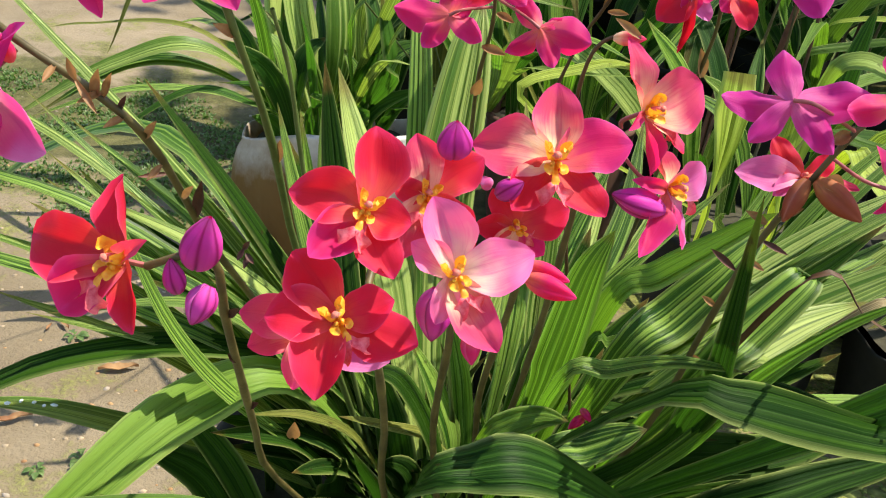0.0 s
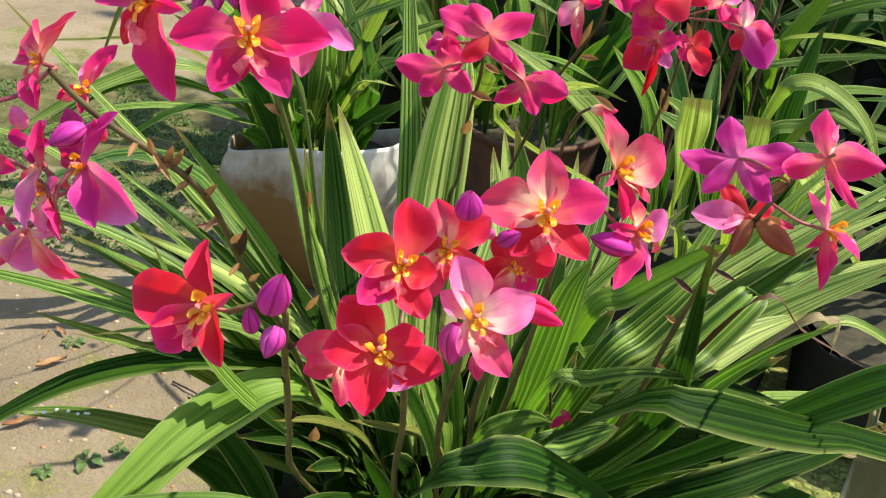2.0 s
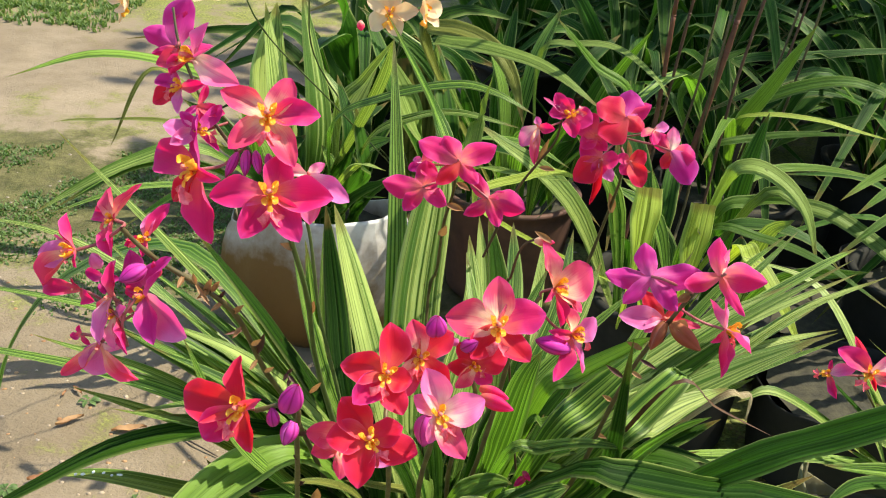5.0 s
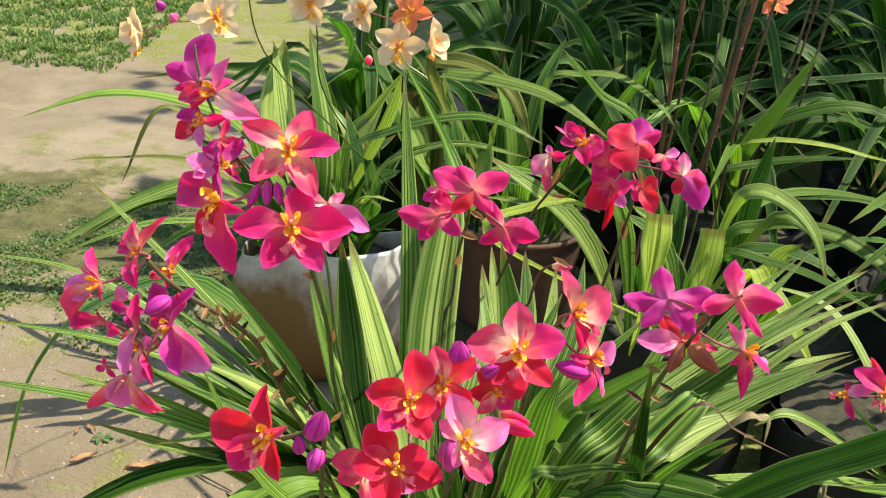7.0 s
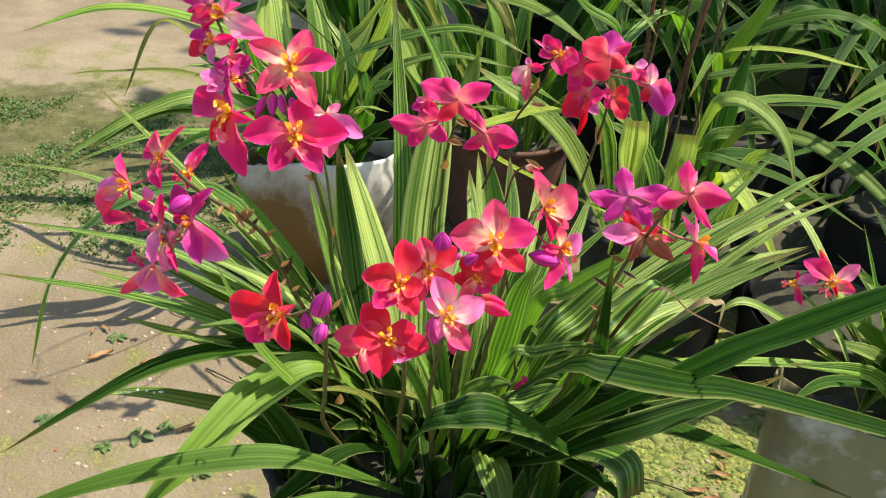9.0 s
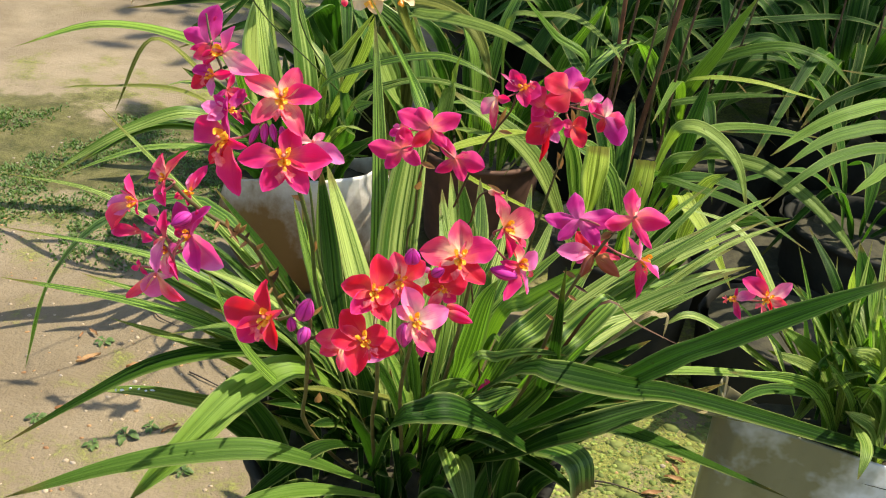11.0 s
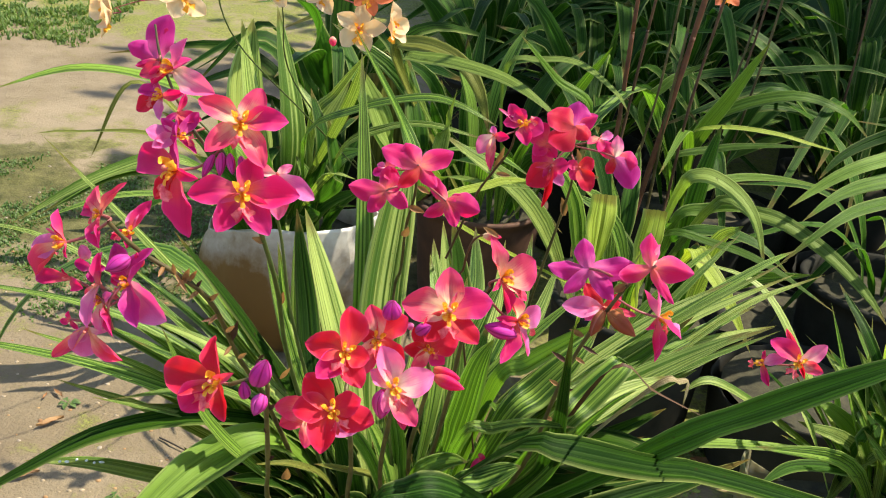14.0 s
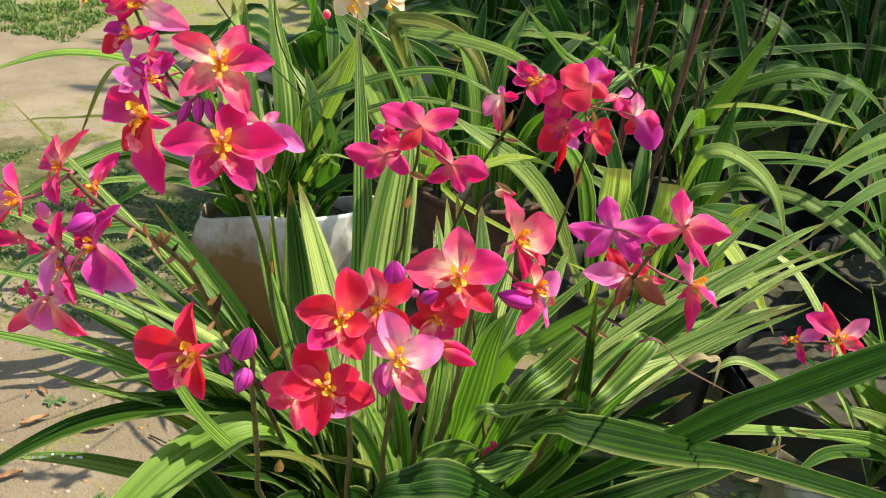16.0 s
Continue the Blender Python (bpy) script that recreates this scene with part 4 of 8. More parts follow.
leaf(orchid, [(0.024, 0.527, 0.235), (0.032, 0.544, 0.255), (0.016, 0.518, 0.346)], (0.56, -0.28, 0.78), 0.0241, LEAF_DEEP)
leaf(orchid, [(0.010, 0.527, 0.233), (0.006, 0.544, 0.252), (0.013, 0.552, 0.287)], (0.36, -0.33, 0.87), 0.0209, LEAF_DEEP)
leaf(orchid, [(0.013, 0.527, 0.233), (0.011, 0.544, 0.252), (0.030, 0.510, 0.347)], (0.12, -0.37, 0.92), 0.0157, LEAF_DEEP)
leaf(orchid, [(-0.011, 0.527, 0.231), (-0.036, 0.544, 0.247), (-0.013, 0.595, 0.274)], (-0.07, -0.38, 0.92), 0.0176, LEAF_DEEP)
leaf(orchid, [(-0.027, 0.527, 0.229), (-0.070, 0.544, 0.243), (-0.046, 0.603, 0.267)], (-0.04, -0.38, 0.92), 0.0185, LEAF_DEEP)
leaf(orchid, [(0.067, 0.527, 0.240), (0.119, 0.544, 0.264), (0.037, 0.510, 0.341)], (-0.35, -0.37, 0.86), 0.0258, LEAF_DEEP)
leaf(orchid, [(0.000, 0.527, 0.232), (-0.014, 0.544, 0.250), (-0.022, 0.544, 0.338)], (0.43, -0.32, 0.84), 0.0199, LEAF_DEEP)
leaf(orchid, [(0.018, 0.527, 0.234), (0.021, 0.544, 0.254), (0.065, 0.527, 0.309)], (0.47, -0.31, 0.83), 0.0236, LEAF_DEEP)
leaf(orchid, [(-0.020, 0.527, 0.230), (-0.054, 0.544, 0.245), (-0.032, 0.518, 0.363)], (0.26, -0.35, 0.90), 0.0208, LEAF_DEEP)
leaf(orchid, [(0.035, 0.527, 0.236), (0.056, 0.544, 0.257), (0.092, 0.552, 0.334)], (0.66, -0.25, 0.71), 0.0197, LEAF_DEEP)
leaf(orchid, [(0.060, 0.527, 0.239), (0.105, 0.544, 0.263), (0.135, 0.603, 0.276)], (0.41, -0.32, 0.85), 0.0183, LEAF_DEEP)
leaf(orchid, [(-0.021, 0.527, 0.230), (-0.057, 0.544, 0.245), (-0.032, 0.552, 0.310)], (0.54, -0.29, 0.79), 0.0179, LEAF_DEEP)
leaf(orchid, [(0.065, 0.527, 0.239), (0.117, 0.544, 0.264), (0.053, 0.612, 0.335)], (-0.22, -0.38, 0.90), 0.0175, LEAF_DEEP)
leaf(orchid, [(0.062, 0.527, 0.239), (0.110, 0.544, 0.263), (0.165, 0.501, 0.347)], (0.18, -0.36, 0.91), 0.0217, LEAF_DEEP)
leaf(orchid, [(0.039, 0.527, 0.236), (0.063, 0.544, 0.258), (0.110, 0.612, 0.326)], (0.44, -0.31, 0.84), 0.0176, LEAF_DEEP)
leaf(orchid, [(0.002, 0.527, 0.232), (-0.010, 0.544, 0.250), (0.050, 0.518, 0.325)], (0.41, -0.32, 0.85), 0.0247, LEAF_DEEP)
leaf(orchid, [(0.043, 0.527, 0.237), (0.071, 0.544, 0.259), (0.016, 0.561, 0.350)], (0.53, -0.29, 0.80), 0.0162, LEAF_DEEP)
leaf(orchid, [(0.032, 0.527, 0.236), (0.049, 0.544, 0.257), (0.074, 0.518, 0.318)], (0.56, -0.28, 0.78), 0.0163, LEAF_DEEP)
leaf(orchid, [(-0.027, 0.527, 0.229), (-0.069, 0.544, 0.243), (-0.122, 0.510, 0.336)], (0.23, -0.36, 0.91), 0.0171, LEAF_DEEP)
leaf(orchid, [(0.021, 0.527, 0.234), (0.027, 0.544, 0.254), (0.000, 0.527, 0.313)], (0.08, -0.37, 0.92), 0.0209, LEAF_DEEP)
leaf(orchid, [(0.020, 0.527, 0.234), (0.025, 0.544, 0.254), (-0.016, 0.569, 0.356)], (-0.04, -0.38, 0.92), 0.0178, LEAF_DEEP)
leaf(orchid, [(-0.040, 0.527, 0.278), (-0.152, 0.518, 0.434), (-0.252, 0.510, 0.528)], (0.46, -0.16, 0.88), 0.0132)
leaf(orchid, [(-0.036, 0.527, 0.278), (-0.134, 0.518, 0.454), (-0.205, 0.518, 0.554)], (0.26, -0.18, 0.95), 0.0161, LEAF_DEEP)
leaf(orchid, [(-0.046, 0.527, 0.277), (-0.145, 0.510, 0.417), (-0.217, 0.501, 0.489)], (0.23, -0.19, 0.95), 0.0153, LEAF_PALE)
leaf(orchid, [(-0.085, 0.527, 0.273), (-0.187, 0.535, 0.394), (-0.270, 0.552, 0.473)], (0.23, -0.19, 0.96), 0.0162, LEAF_PALE)
leaf(orchid, [(-0.077, 0.527, 0.273), (-0.174, 0.544, 0.391), (-0.277, 0.552, 0.453)], (0.25, -0.18, 0.95), 0.0120, LEAF_PALE)
leaf(orchid, [(-0.043, 0.527, 0.277), (-0.184, 0.544, 0.419), (-0.305, 0.561, 0.521)], (0.34, -0.17, 0.92), 0.0102)
leaf(orchid, [(-0.053, 0.527, 0.276), (-0.144, 0.552, 0.383), (-0.227, 0.586, 0.450)], (0.42, -0.16, 0.89), 0.0103)
leaf(orchid, [(-0.036, 0.527, 0.278), (-0.133, 0.552, 0.374), (-0.236, 0.578, 0.412)], (0.40, -0.17, 0.90), 0.0130)
leaf(orchid, [(-0.074, 0.527, 0.274), (-0.177, 0.561, 0.361), (-0.278, 0.595, 0.397)], (0.44, -0.16, 0.88), 0.0151)
leaf(orchid, [(-0.039, 0.527, 0.278), (-0.182, 0.535, 0.385), (-0.310, 0.552, 0.443)], (0.44, -0.16, 0.88), 0.0148)
leaf(orchid, [(-0.058, 0.527, 0.276), (-0.171, 0.510, 0.416), (-0.262, 0.501, 0.506)], (0.23, -0.19, 0.96), 0.0126, LEAF_PALE)
leaf(orchid, [(-0.069, 0.527, 0.274), (-0.182, 0.518, 0.408), (-0.273, 0.510, 0.485)], (0.39, -0.17, 0.90), 0.0103)
leaf(orchid, [(-0.037, 0.527, 0.278), (-0.125, 0.535, 0.406), (-0.220, 0.544, 0.473)], (0.40, -0.17, 0.90), 0.0098, LEAF_PALE)
leaf(orchid, [(-0.049, 0.527, 0.277), (-0.144, 0.518, 0.397), (-0.238, 0.510, 0.478)], (0.28, -0.18, 0.94), 0.0132, LEAF_DEEP)
leaf(orchid, [(-0.079, 0.510, 0.279), (-0.168, 0.484, 0.424), (-0.252, 0.459, 0.493)], (0.30, -0.09, 0.95), 0.0142)
leaf(orchid, [(-0.060, 0.510, 0.281), (-0.199, 0.485, 0.418), (-0.321, 0.459, 0.479)], (0.18, -0.10, 0.98), 0.0131, LEAF_PALE)
leaf(orchid, [(-0.050, 0.510, 0.282), (-0.157, 0.476, 0.383), (-0.257, 0.442, 0.428)], (0.15, -0.10, 0.98), 0.0101, LEAF_PALE)
leaf(orchid, [(-0.077, 0.510, 0.279), (-0.195, 0.484, 0.399), (-0.287, 0.468, 0.453)], (0.14, -0.10, 0.99), 0.0099, LEAF_PALE)
leaf(orchid, [(-0.072, 0.510, 0.280), (-0.202, 0.510, 0.358), (-0.313, 0.501, 0.400)], (0.41, -0.08, 0.91), 0.0136, LEAF_PALE)
leaf(orchid, [(-0.067, 0.510, 0.280), (-0.150, 0.493, 0.365), (-0.234, 0.468, 0.407)], (0.20, -0.10, 0.97), 0.0116, LEAF_DEEP)
leaf(orchid, [(-0.082, 0.510, 0.279), (-0.153, 0.493, 0.376), (-0.229, 0.484, 0.418)], (0.33, -0.09, 0.94), 0.0116, LEAF_DEEP)
leaf(orchid, [(-0.087, 0.510, 0.278), (-0.201, 0.501, 0.396), (-0.315, 0.493, 0.437)], (0.18, -0.10, 0.98), 0.0117)
leaf(orchid, [(-0.057, 0.510, 0.282), (-0.146, 0.484, 0.386), (-0.224, 0.468, 0.407)], (0.16, -0.10, 0.98), 0.0120, LEAF_PALE)
leaf(orchid, [(0.095, 0.527, 0.284), (0.204, 0.578, 0.388), (0.308, 0.637, 0.448)], (0.24, -0.22, 0.95), 0.0136)
leaf(orchid, [(0.050, 0.527, 0.279), (0.208, 0.586, 0.371), (0.358, 0.637, 0.441)], (0.06, -0.23, 0.97), 0.0161, LEAF_PALE)
leaf(orchid, [(0.054, 0.527, 0.280), (0.199, 0.552, 0.400), (0.354, 0.569, 0.489)], (-0.02, -0.24, 0.97), 0.0112, LEAF)
leaf(orchid, [(0.058, 0.527, 0.280), (0.174, 0.552, 0.386), (0.271, 0.569, 0.464)], (0.03, -0.23, 0.97), 0.0158, LEAF_PALE)
leaf(orchid, [(0.090, 0.527, 0.284), (0.166, 0.595, 0.412), (0.231, 0.663, 0.512)], (0.15, -0.23, 0.96), 0.0146)
leaf(orchid, [(0.013, 0.535, 0.268), (0.087, 0.586, 0.393), (0.179, 0.637, 0.479)], (-0.03, -0.46, 0.89), 0.0149, LEAF)
leaf(orchid, [(0.027, 0.535, 0.270), (0.081, 0.646, 0.339), (0.133, 0.765, 0.379)], (-0.04, -0.46, 0.89), 0.0154, LEAF_PALE)
leaf(orchid, [(0.039, 0.535, 0.271), (0.059, 0.603, 0.389), (0.098, 0.671, 0.476)], (0.05, -0.46, 0.89), 0.0187, LEAF)
leaf(orchid, [(0.010, 0.535, 0.268), (0.043, 0.612, 0.340), (0.074, 0.689, 0.387)], (-0.02, -0.46, 0.89), 0.0161)
leaf(orchid, [(0.054, 0.535, 0.273), (0.051, 0.578, 0.393), (0.055, 0.620, 0.486)], (0.21, -0.44, 0.87), 0.0210, LEAF_PALE)
leaf(orchid, [(-0.063, 0.535, 0.268), (-0.107, 0.578, 0.397), (-0.134, 0.620, 0.504)], (0.46, -0.47, 0.75), 0.0159)
leaf(orchid, [(-0.077, 0.535, 0.266), (-0.101, 0.629, 0.368), (-0.116, 0.723, 0.441)], (0.31, -0.51, 0.80), 0.0158, LEAF_DEEP)
leaf(orchid, [(-0.079, 0.535, 0.266), (-0.102, 0.578, 0.415), (-0.116, 0.620, 0.531)], (0.19, -0.54, 0.82), 0.0190, LEAF_PALE)
leaf(orchid, [(-0.061, 0.535, 0.268), (-0.098, 0.595, 0.384), (-0.148, 0.646, 0.469)], (0.40, -0.49, 0.78), 0.0191, LEAF_DEEP)
leaf(orchid, [(-0.078, 0.535, 0.266), (-0.088, 0.612, 0.381), (-0.113, 0.680, 0.464)], (0.42, -0.48, 0.77), 0.0170, LEAF_DEEP)
leaf(orchid, [(-0.070, 0.535, 0.267), (-0.108, 0.595, 0.381), (-0.141, 0.663, 0.464)], (0.19, -0.54, 0.82), 0.0185, LEAF_DEEP)
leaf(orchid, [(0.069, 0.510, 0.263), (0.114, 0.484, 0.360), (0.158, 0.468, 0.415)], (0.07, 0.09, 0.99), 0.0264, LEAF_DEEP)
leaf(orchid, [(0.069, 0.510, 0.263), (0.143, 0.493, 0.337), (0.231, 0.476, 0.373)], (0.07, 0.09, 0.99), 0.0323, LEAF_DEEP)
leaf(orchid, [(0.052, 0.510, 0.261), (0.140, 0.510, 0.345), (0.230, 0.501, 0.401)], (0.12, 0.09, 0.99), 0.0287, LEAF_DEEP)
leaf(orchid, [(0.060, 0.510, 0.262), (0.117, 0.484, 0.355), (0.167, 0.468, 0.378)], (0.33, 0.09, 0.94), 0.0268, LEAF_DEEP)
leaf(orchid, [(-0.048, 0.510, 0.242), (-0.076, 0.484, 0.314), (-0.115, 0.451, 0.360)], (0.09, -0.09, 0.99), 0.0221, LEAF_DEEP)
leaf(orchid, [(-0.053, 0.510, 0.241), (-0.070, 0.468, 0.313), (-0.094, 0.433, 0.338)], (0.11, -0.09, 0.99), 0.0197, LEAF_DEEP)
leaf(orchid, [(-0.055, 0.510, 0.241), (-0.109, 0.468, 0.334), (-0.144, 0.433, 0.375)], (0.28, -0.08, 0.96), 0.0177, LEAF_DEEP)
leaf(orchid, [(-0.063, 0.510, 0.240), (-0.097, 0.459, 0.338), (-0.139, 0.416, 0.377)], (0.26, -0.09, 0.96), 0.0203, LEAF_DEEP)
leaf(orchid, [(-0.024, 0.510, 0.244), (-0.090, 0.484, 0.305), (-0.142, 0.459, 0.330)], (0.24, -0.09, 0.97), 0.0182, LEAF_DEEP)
leaf(orchid, [(0.060, 0.520, 0.270), (0.132, 0.490, 0.401), (0.188, 0.500, 0.443), (0.247, 0.510, 0.480), (0.305, 0.515, 0.515)], (0.22, -0.26, 0.94), 0.0260, LEAF_PALE)
leaf(orchid, [(0.020, 0.460, 0.270), (0.048, 0.420, 0.422), (0.055, 0.410, 0.468), (0.062, 0.400, 0.523), (0.071, 0.400, 0.549)], (-0.10, -0.70, 0.70), 0.0250, LEAF, ribs=6)
leaf(orchid, [(0.010, 0.470, 0.270), (0.041, 0.430, 0.413), (0.048, 0.430, 0.447), (0.055, 0.430, 0.479), (0.062, 0.440, 0.501)], (-0.10, -0.70, 0.70), 0.0200, LEAF)
leaf(orchid, [(0.050, 0.500, 0.270), (0.079, 0.450, 0.471), (0.104, 0.440, 0.505), (0.132, 0.420, 0.544), (0.146, 0.410, 0.563)], (0.10, -0.50, 0.86), 0.0190, LEAF_SOFT)
leaf(orchid, [(0.050, 0.480, 0.280), (0.088, 0.420, 0.457), (0.114, 0.430, 0.486), (0.138, 0.440, 0.513), (0.160, 0.460, 0.532)], (0.10, -0.50, 0.86), 0.0290, LEAF, ribs=6)
leaf(orchid, [(0.070, 0.480, 0.280), (0.134, 0.420, 0.459), (0.153, 0.430, 0.481), (0.183, 0.450, 0.508), (0.172, 0.460, 0.484)], (0.10, -0.50, 0.86), 0.0280, LEAF, ribs=6)
leaf(orchid, [(0.080, 0.490, 0.280), (0.145, 0.430, 0.457), (0.163, 0.440, 0.467), (0.193, 0.460, 0.475), (0.232, 0.480, 0.482)], (0.10, -0.45, 0.88), 0.0240, LEAF_PALE, ribs=6)
leaf(orchid, [(0.040, 0.480, 0.280), (0.073, 0.450, 0.443), (0.086, 0.450, 0.451), (0.100, 0.450, 0.460), (0.120, 0.460, 0.466)], (0.22, -0.26, 0.94), 0.0090, LEAF_SOFT)
leaf(orchid, [(0.030, 0.460, 0.280), (0.052, 0.375, 0.472), (0.077, 0.370, 0.489), (0.104, 0.360, 0.505), (0.138, 0.360, 0.504)], (0.10, -0.50, 0.86), 0.0100, LEAF)
leaf(orchid, [(-0.005, 0.460, 0.270), (0.019, 0.380, 0.420), (0.033, 0.370, 0.447), (0.048, 0.370, 0.455), (0.061, 0.365, 0.459)], (0.10, -0.50, 0.86), 0.0180, LEAF_SOFT)
leaf(orchid, [(0.030, 0.470, 0.280), (0.055, 0.400, 0.404), (0.076, 0.400, 0.414), (0.095, 0.400, 0.426), (0.107, 0.400, 0.433)], (0.10, -0.50, 0.86), 0.0220, LEAF)
# Added broad dark leaf that stands in for the black shade here.
leaf(orchid, [(0.050, 0.500, 0.270), (0.094, 0.460, 0.344), (0.147, 0.470, 0.356), (0.204, 0.490, 0.353), (0.267, 0.520, 0.351)], (0.22, -0.26, 0.94), 0.0450, LEAF_DEEP)
leaf(orchid, [(0.080, 0.470, 0.290), (0.125, 0.400, 0.420), (0.136, 0.345, 0.505), (0.142, 0.295, 0.568), (0.146, 0.252, 0.613)], (-0.20, -0.50, 0.84), 0.0190, LEAF)
leaf(orchid, [(0.060, 0.530, 0.270), (0.119, 0.530, 0.389), (0.196, 0.580, 0.421), (0.286, 0.640, 0.451), (0.416, 0.720, 0.478)], (0.22, -0.26, 0.94), 0.0160, LEAF_PALE)
leaf(orchid, [(0.060, 0.530, 0.270), (0.111, 0.530, 0.382), (0.188, 0.600, 0.401), (0.282, 0.660, 0.446), (0.369, 0.700, 0.492), (0.417, 0.740, 0.497)], (0.22, -0.26, 0.94), 0.0140, LEAF)
leaf(orchid, [(0.060, 0.530, 0.270), (0.162, 0.580, 0.393), (0.239, 0.640, 0.432), (0.298, 0.680, 0.484), (0.345, 0.720, 0.518)], (0.22, -0.26, 0.94), 0.0110, LEAF_PALE)
leaf(orchid, [(0.060, 0.520, 0.270), (0.146, 0.520, 0.394), (0.218, 0.570, 0.424), (0.296, 0.620, 0.450), (0.359, 0.660, 0.465)], (0.22, -0.26, 0.94), 0.0180, LEAF)

leaf(orchid, [(0.070, 0.520, 0.270), (0.181, 0.540, 0.394), (0.254, 0.580, 0.421), (0.314, 0.600, 0.438)], (0.22, -0.26, 0.94), 0.0160, LEAF)
leaf(orchid, [(0.070, 0.520, 0.270), (0.168, 0.550, 0.392), (0.239, 0.600, 0.418), (0.312, 0.630, 0.437), (0.386, 0.660, 0.444)], (0.22, -0.26, 0.94), 0.0140, LEAF_PALE)
stalk(orchid, [(-0.052, 0.485, 0.235), (-0.073, 0.425, 0.314), (-0.090, 0.365, 0.402), (-0.082, 0.314, 0.474), (-0.075, 0.272, 0.535), (-0.071, 0.245, 0.579), (-0.068, 0.230, 0.607), (-0.075, 0.226, 0.612), (-0.089, 0.228, 0.605)], 0.0035, 0.0022)
stalk(orchid, [(-0.024, 0.465, 0.240), (-0.027, 0.348, 0.417), (-0.023, 0.306, 0.489), (-0.022, 0.268, 0.547), (-0.023, 0.242, 0.587), (-0.024, 0.255, 0.599), (-0.015, 0.268, 0.608)], 0.0035, 0.0022)
stalk(orchid, [(0.004, 0.470, 0.245), (-0.004, 0.365, 0.428), (-0.003, 0.332, 0.488), (0.001, 0.297, 0.540), (0.001, 0.289, 0.564), (-0.002, 0.285, 0.587), (-0.004, 0.293, 0.621)], 0.0035, 0.0022)
stalk(orchid, [(0.026, 0.485, 0.250), (0.027, 0.425, 0.382), (0.034, 0.399, 0.437), (0.041, 0.370, 0.515), (0.044, 0.353, 0.564), (0.048, 0.348, 0.601), (0.059, 0.353, 0.618)], 0.0035, 0.0022)
stalk(orchid, [(0.020, 0.480, 0.250), (0.017, 0.425, 0.385), (0.016, 0.383, 0.455), (0.021, 0.348, 0.513), (0.025, 0.323, 0.559), (0.022, 0.319, 0.579), (0.026, 0.327, 0.600)], 0.0035, 0.0022)
stalk(orchid, [(0.057, 0.510, 0.253), (0.091, 0.468, 0.320), (0.114, 0.425, 0.420), (0.123, 0.400, 0.499), (0.132, 0.387, 0.552), (0.146, 0.378, 0.594), (0.157, 0.374, 0.620), (0.171, 0.378, 0.634)], 0.0035, 0.0022)
stalk(orchid, [(-0.059, 0.510, 0.297), (-0.087, 0.425, 0.492), (-0.087, 0.365, 0.591), (-0.091, 0.327, 0.651), (-0.100, 0.327, 0.677), (-0.113, 0.336, 0.694), (-0.129, 0.348, 0.710), (-0.146, 0.357, 0.720)], 0.0038, 0.0012, STALK_GREEN)
stalk(orchid, [(-0.125, 0.340, 0.698), (-0.139, 0.344, 0.713), (-0.153, 0.353, 0.733), (-0.162, 0.357, 0.754), (-0.167, 0.365, 0.771)], 0.0022, 0.0012)
stalk(orchid, [(-0.078, 0.510, 0.287), (-0.105, 0.425, 0.453), (-0.115, 0.365, 0.534), (-0.121, 0.319, 0.602), (-0.135, 0.302, 0.629), (-0.154, 0.293, 0.647), (-0.164, 0.285, 0.661), (-0.172, 0.280, 0.674)], 0.0035, 0.0022)
stalk(orchid, [(-0.157, 0.293, 0.645), (-0.165, 0.280, 0.635), (-0.172, 0.272, 0.622), (-0.170, 0.272, 0.606)], 0.0018, 0.0012, PEDICEL)
stalk(orchid, [(-0.003, 0.544, 0.251), (-0.016, 0.612, 0.446), (-0.010, 0.586, 0.505), (-0.008, 0.561, 0.559), (-0.002, 0.544, 0.600), (-0.002, 0.540, 0.624)], 0.0030, 0.0020)
stalk(orchid, [(0.062, 0.544, 0.258), (0.119, 0.680, 0.384), (0.131, 0.654, 0.487), (0.140, 0.637, 0.557), (0.142, 0.620, 0.600), (0.135, 0.616, 0.634)], 0.0030, 0.0020)
stalk(orchid, [(0.033, 0.680, 0.474), (0.054, 0.646, 0.560), (0.068, 0.629, 0.596), (0.080, 0.616, 0.624), (0.083, 0.612, 0.649)], 0.0024, 0.0016, STALK_OLD)
stalk(orchid, [(0.077, 0.476, 0.363), (0.042, 0.391, 0.583), (0.041, 0.374, 0.620), (0.044, 0.365, 0.644), (0.052, 0.361, 0.653), (0.061, 0.357, 0.654)], 0.0018, 0.0012, STALK_OLD)
stalk(orchid, [(-0.053, 0.510, 0.290), (-0.082, 0.493, 0.433), (-0.097, 0.480, 0.512), (-0.104, 0.468, 0.584), (-0.111, 0.459, 0.621)], 0.0030, 0.0020, STALK_GREEN)
stalk(orchid, [(0.111, 0.493, 0.275), (0.095, 0.459, 0.349), (0.077, 0.429, 0.412)], 0.0016, 0.0012, STALK_OLD)
# Tepals in shade are given the red material, lit ones a paler one.
flower(orchid, "red", (-0.0951, 0.2270, 0.6065), (-0.33, -0.77, 0.55), [("sepal", (-5.0, 15.2, 21.3), 0.55), ("petal", (-33.7, 10.9, -0.6), 0.61), ("petal", (11.1, -8.5, 13.2), 0.3, "pink"), ("sepal", (7.4, -16.0, -14.8), 0.56), ("sepal", (-20.0, -5.9, -16.9), 0.65, "crimson")], lip=(-11.7, -13.4, -12.6), stem=(-0.089, 0.228, 0.605), seed=1)
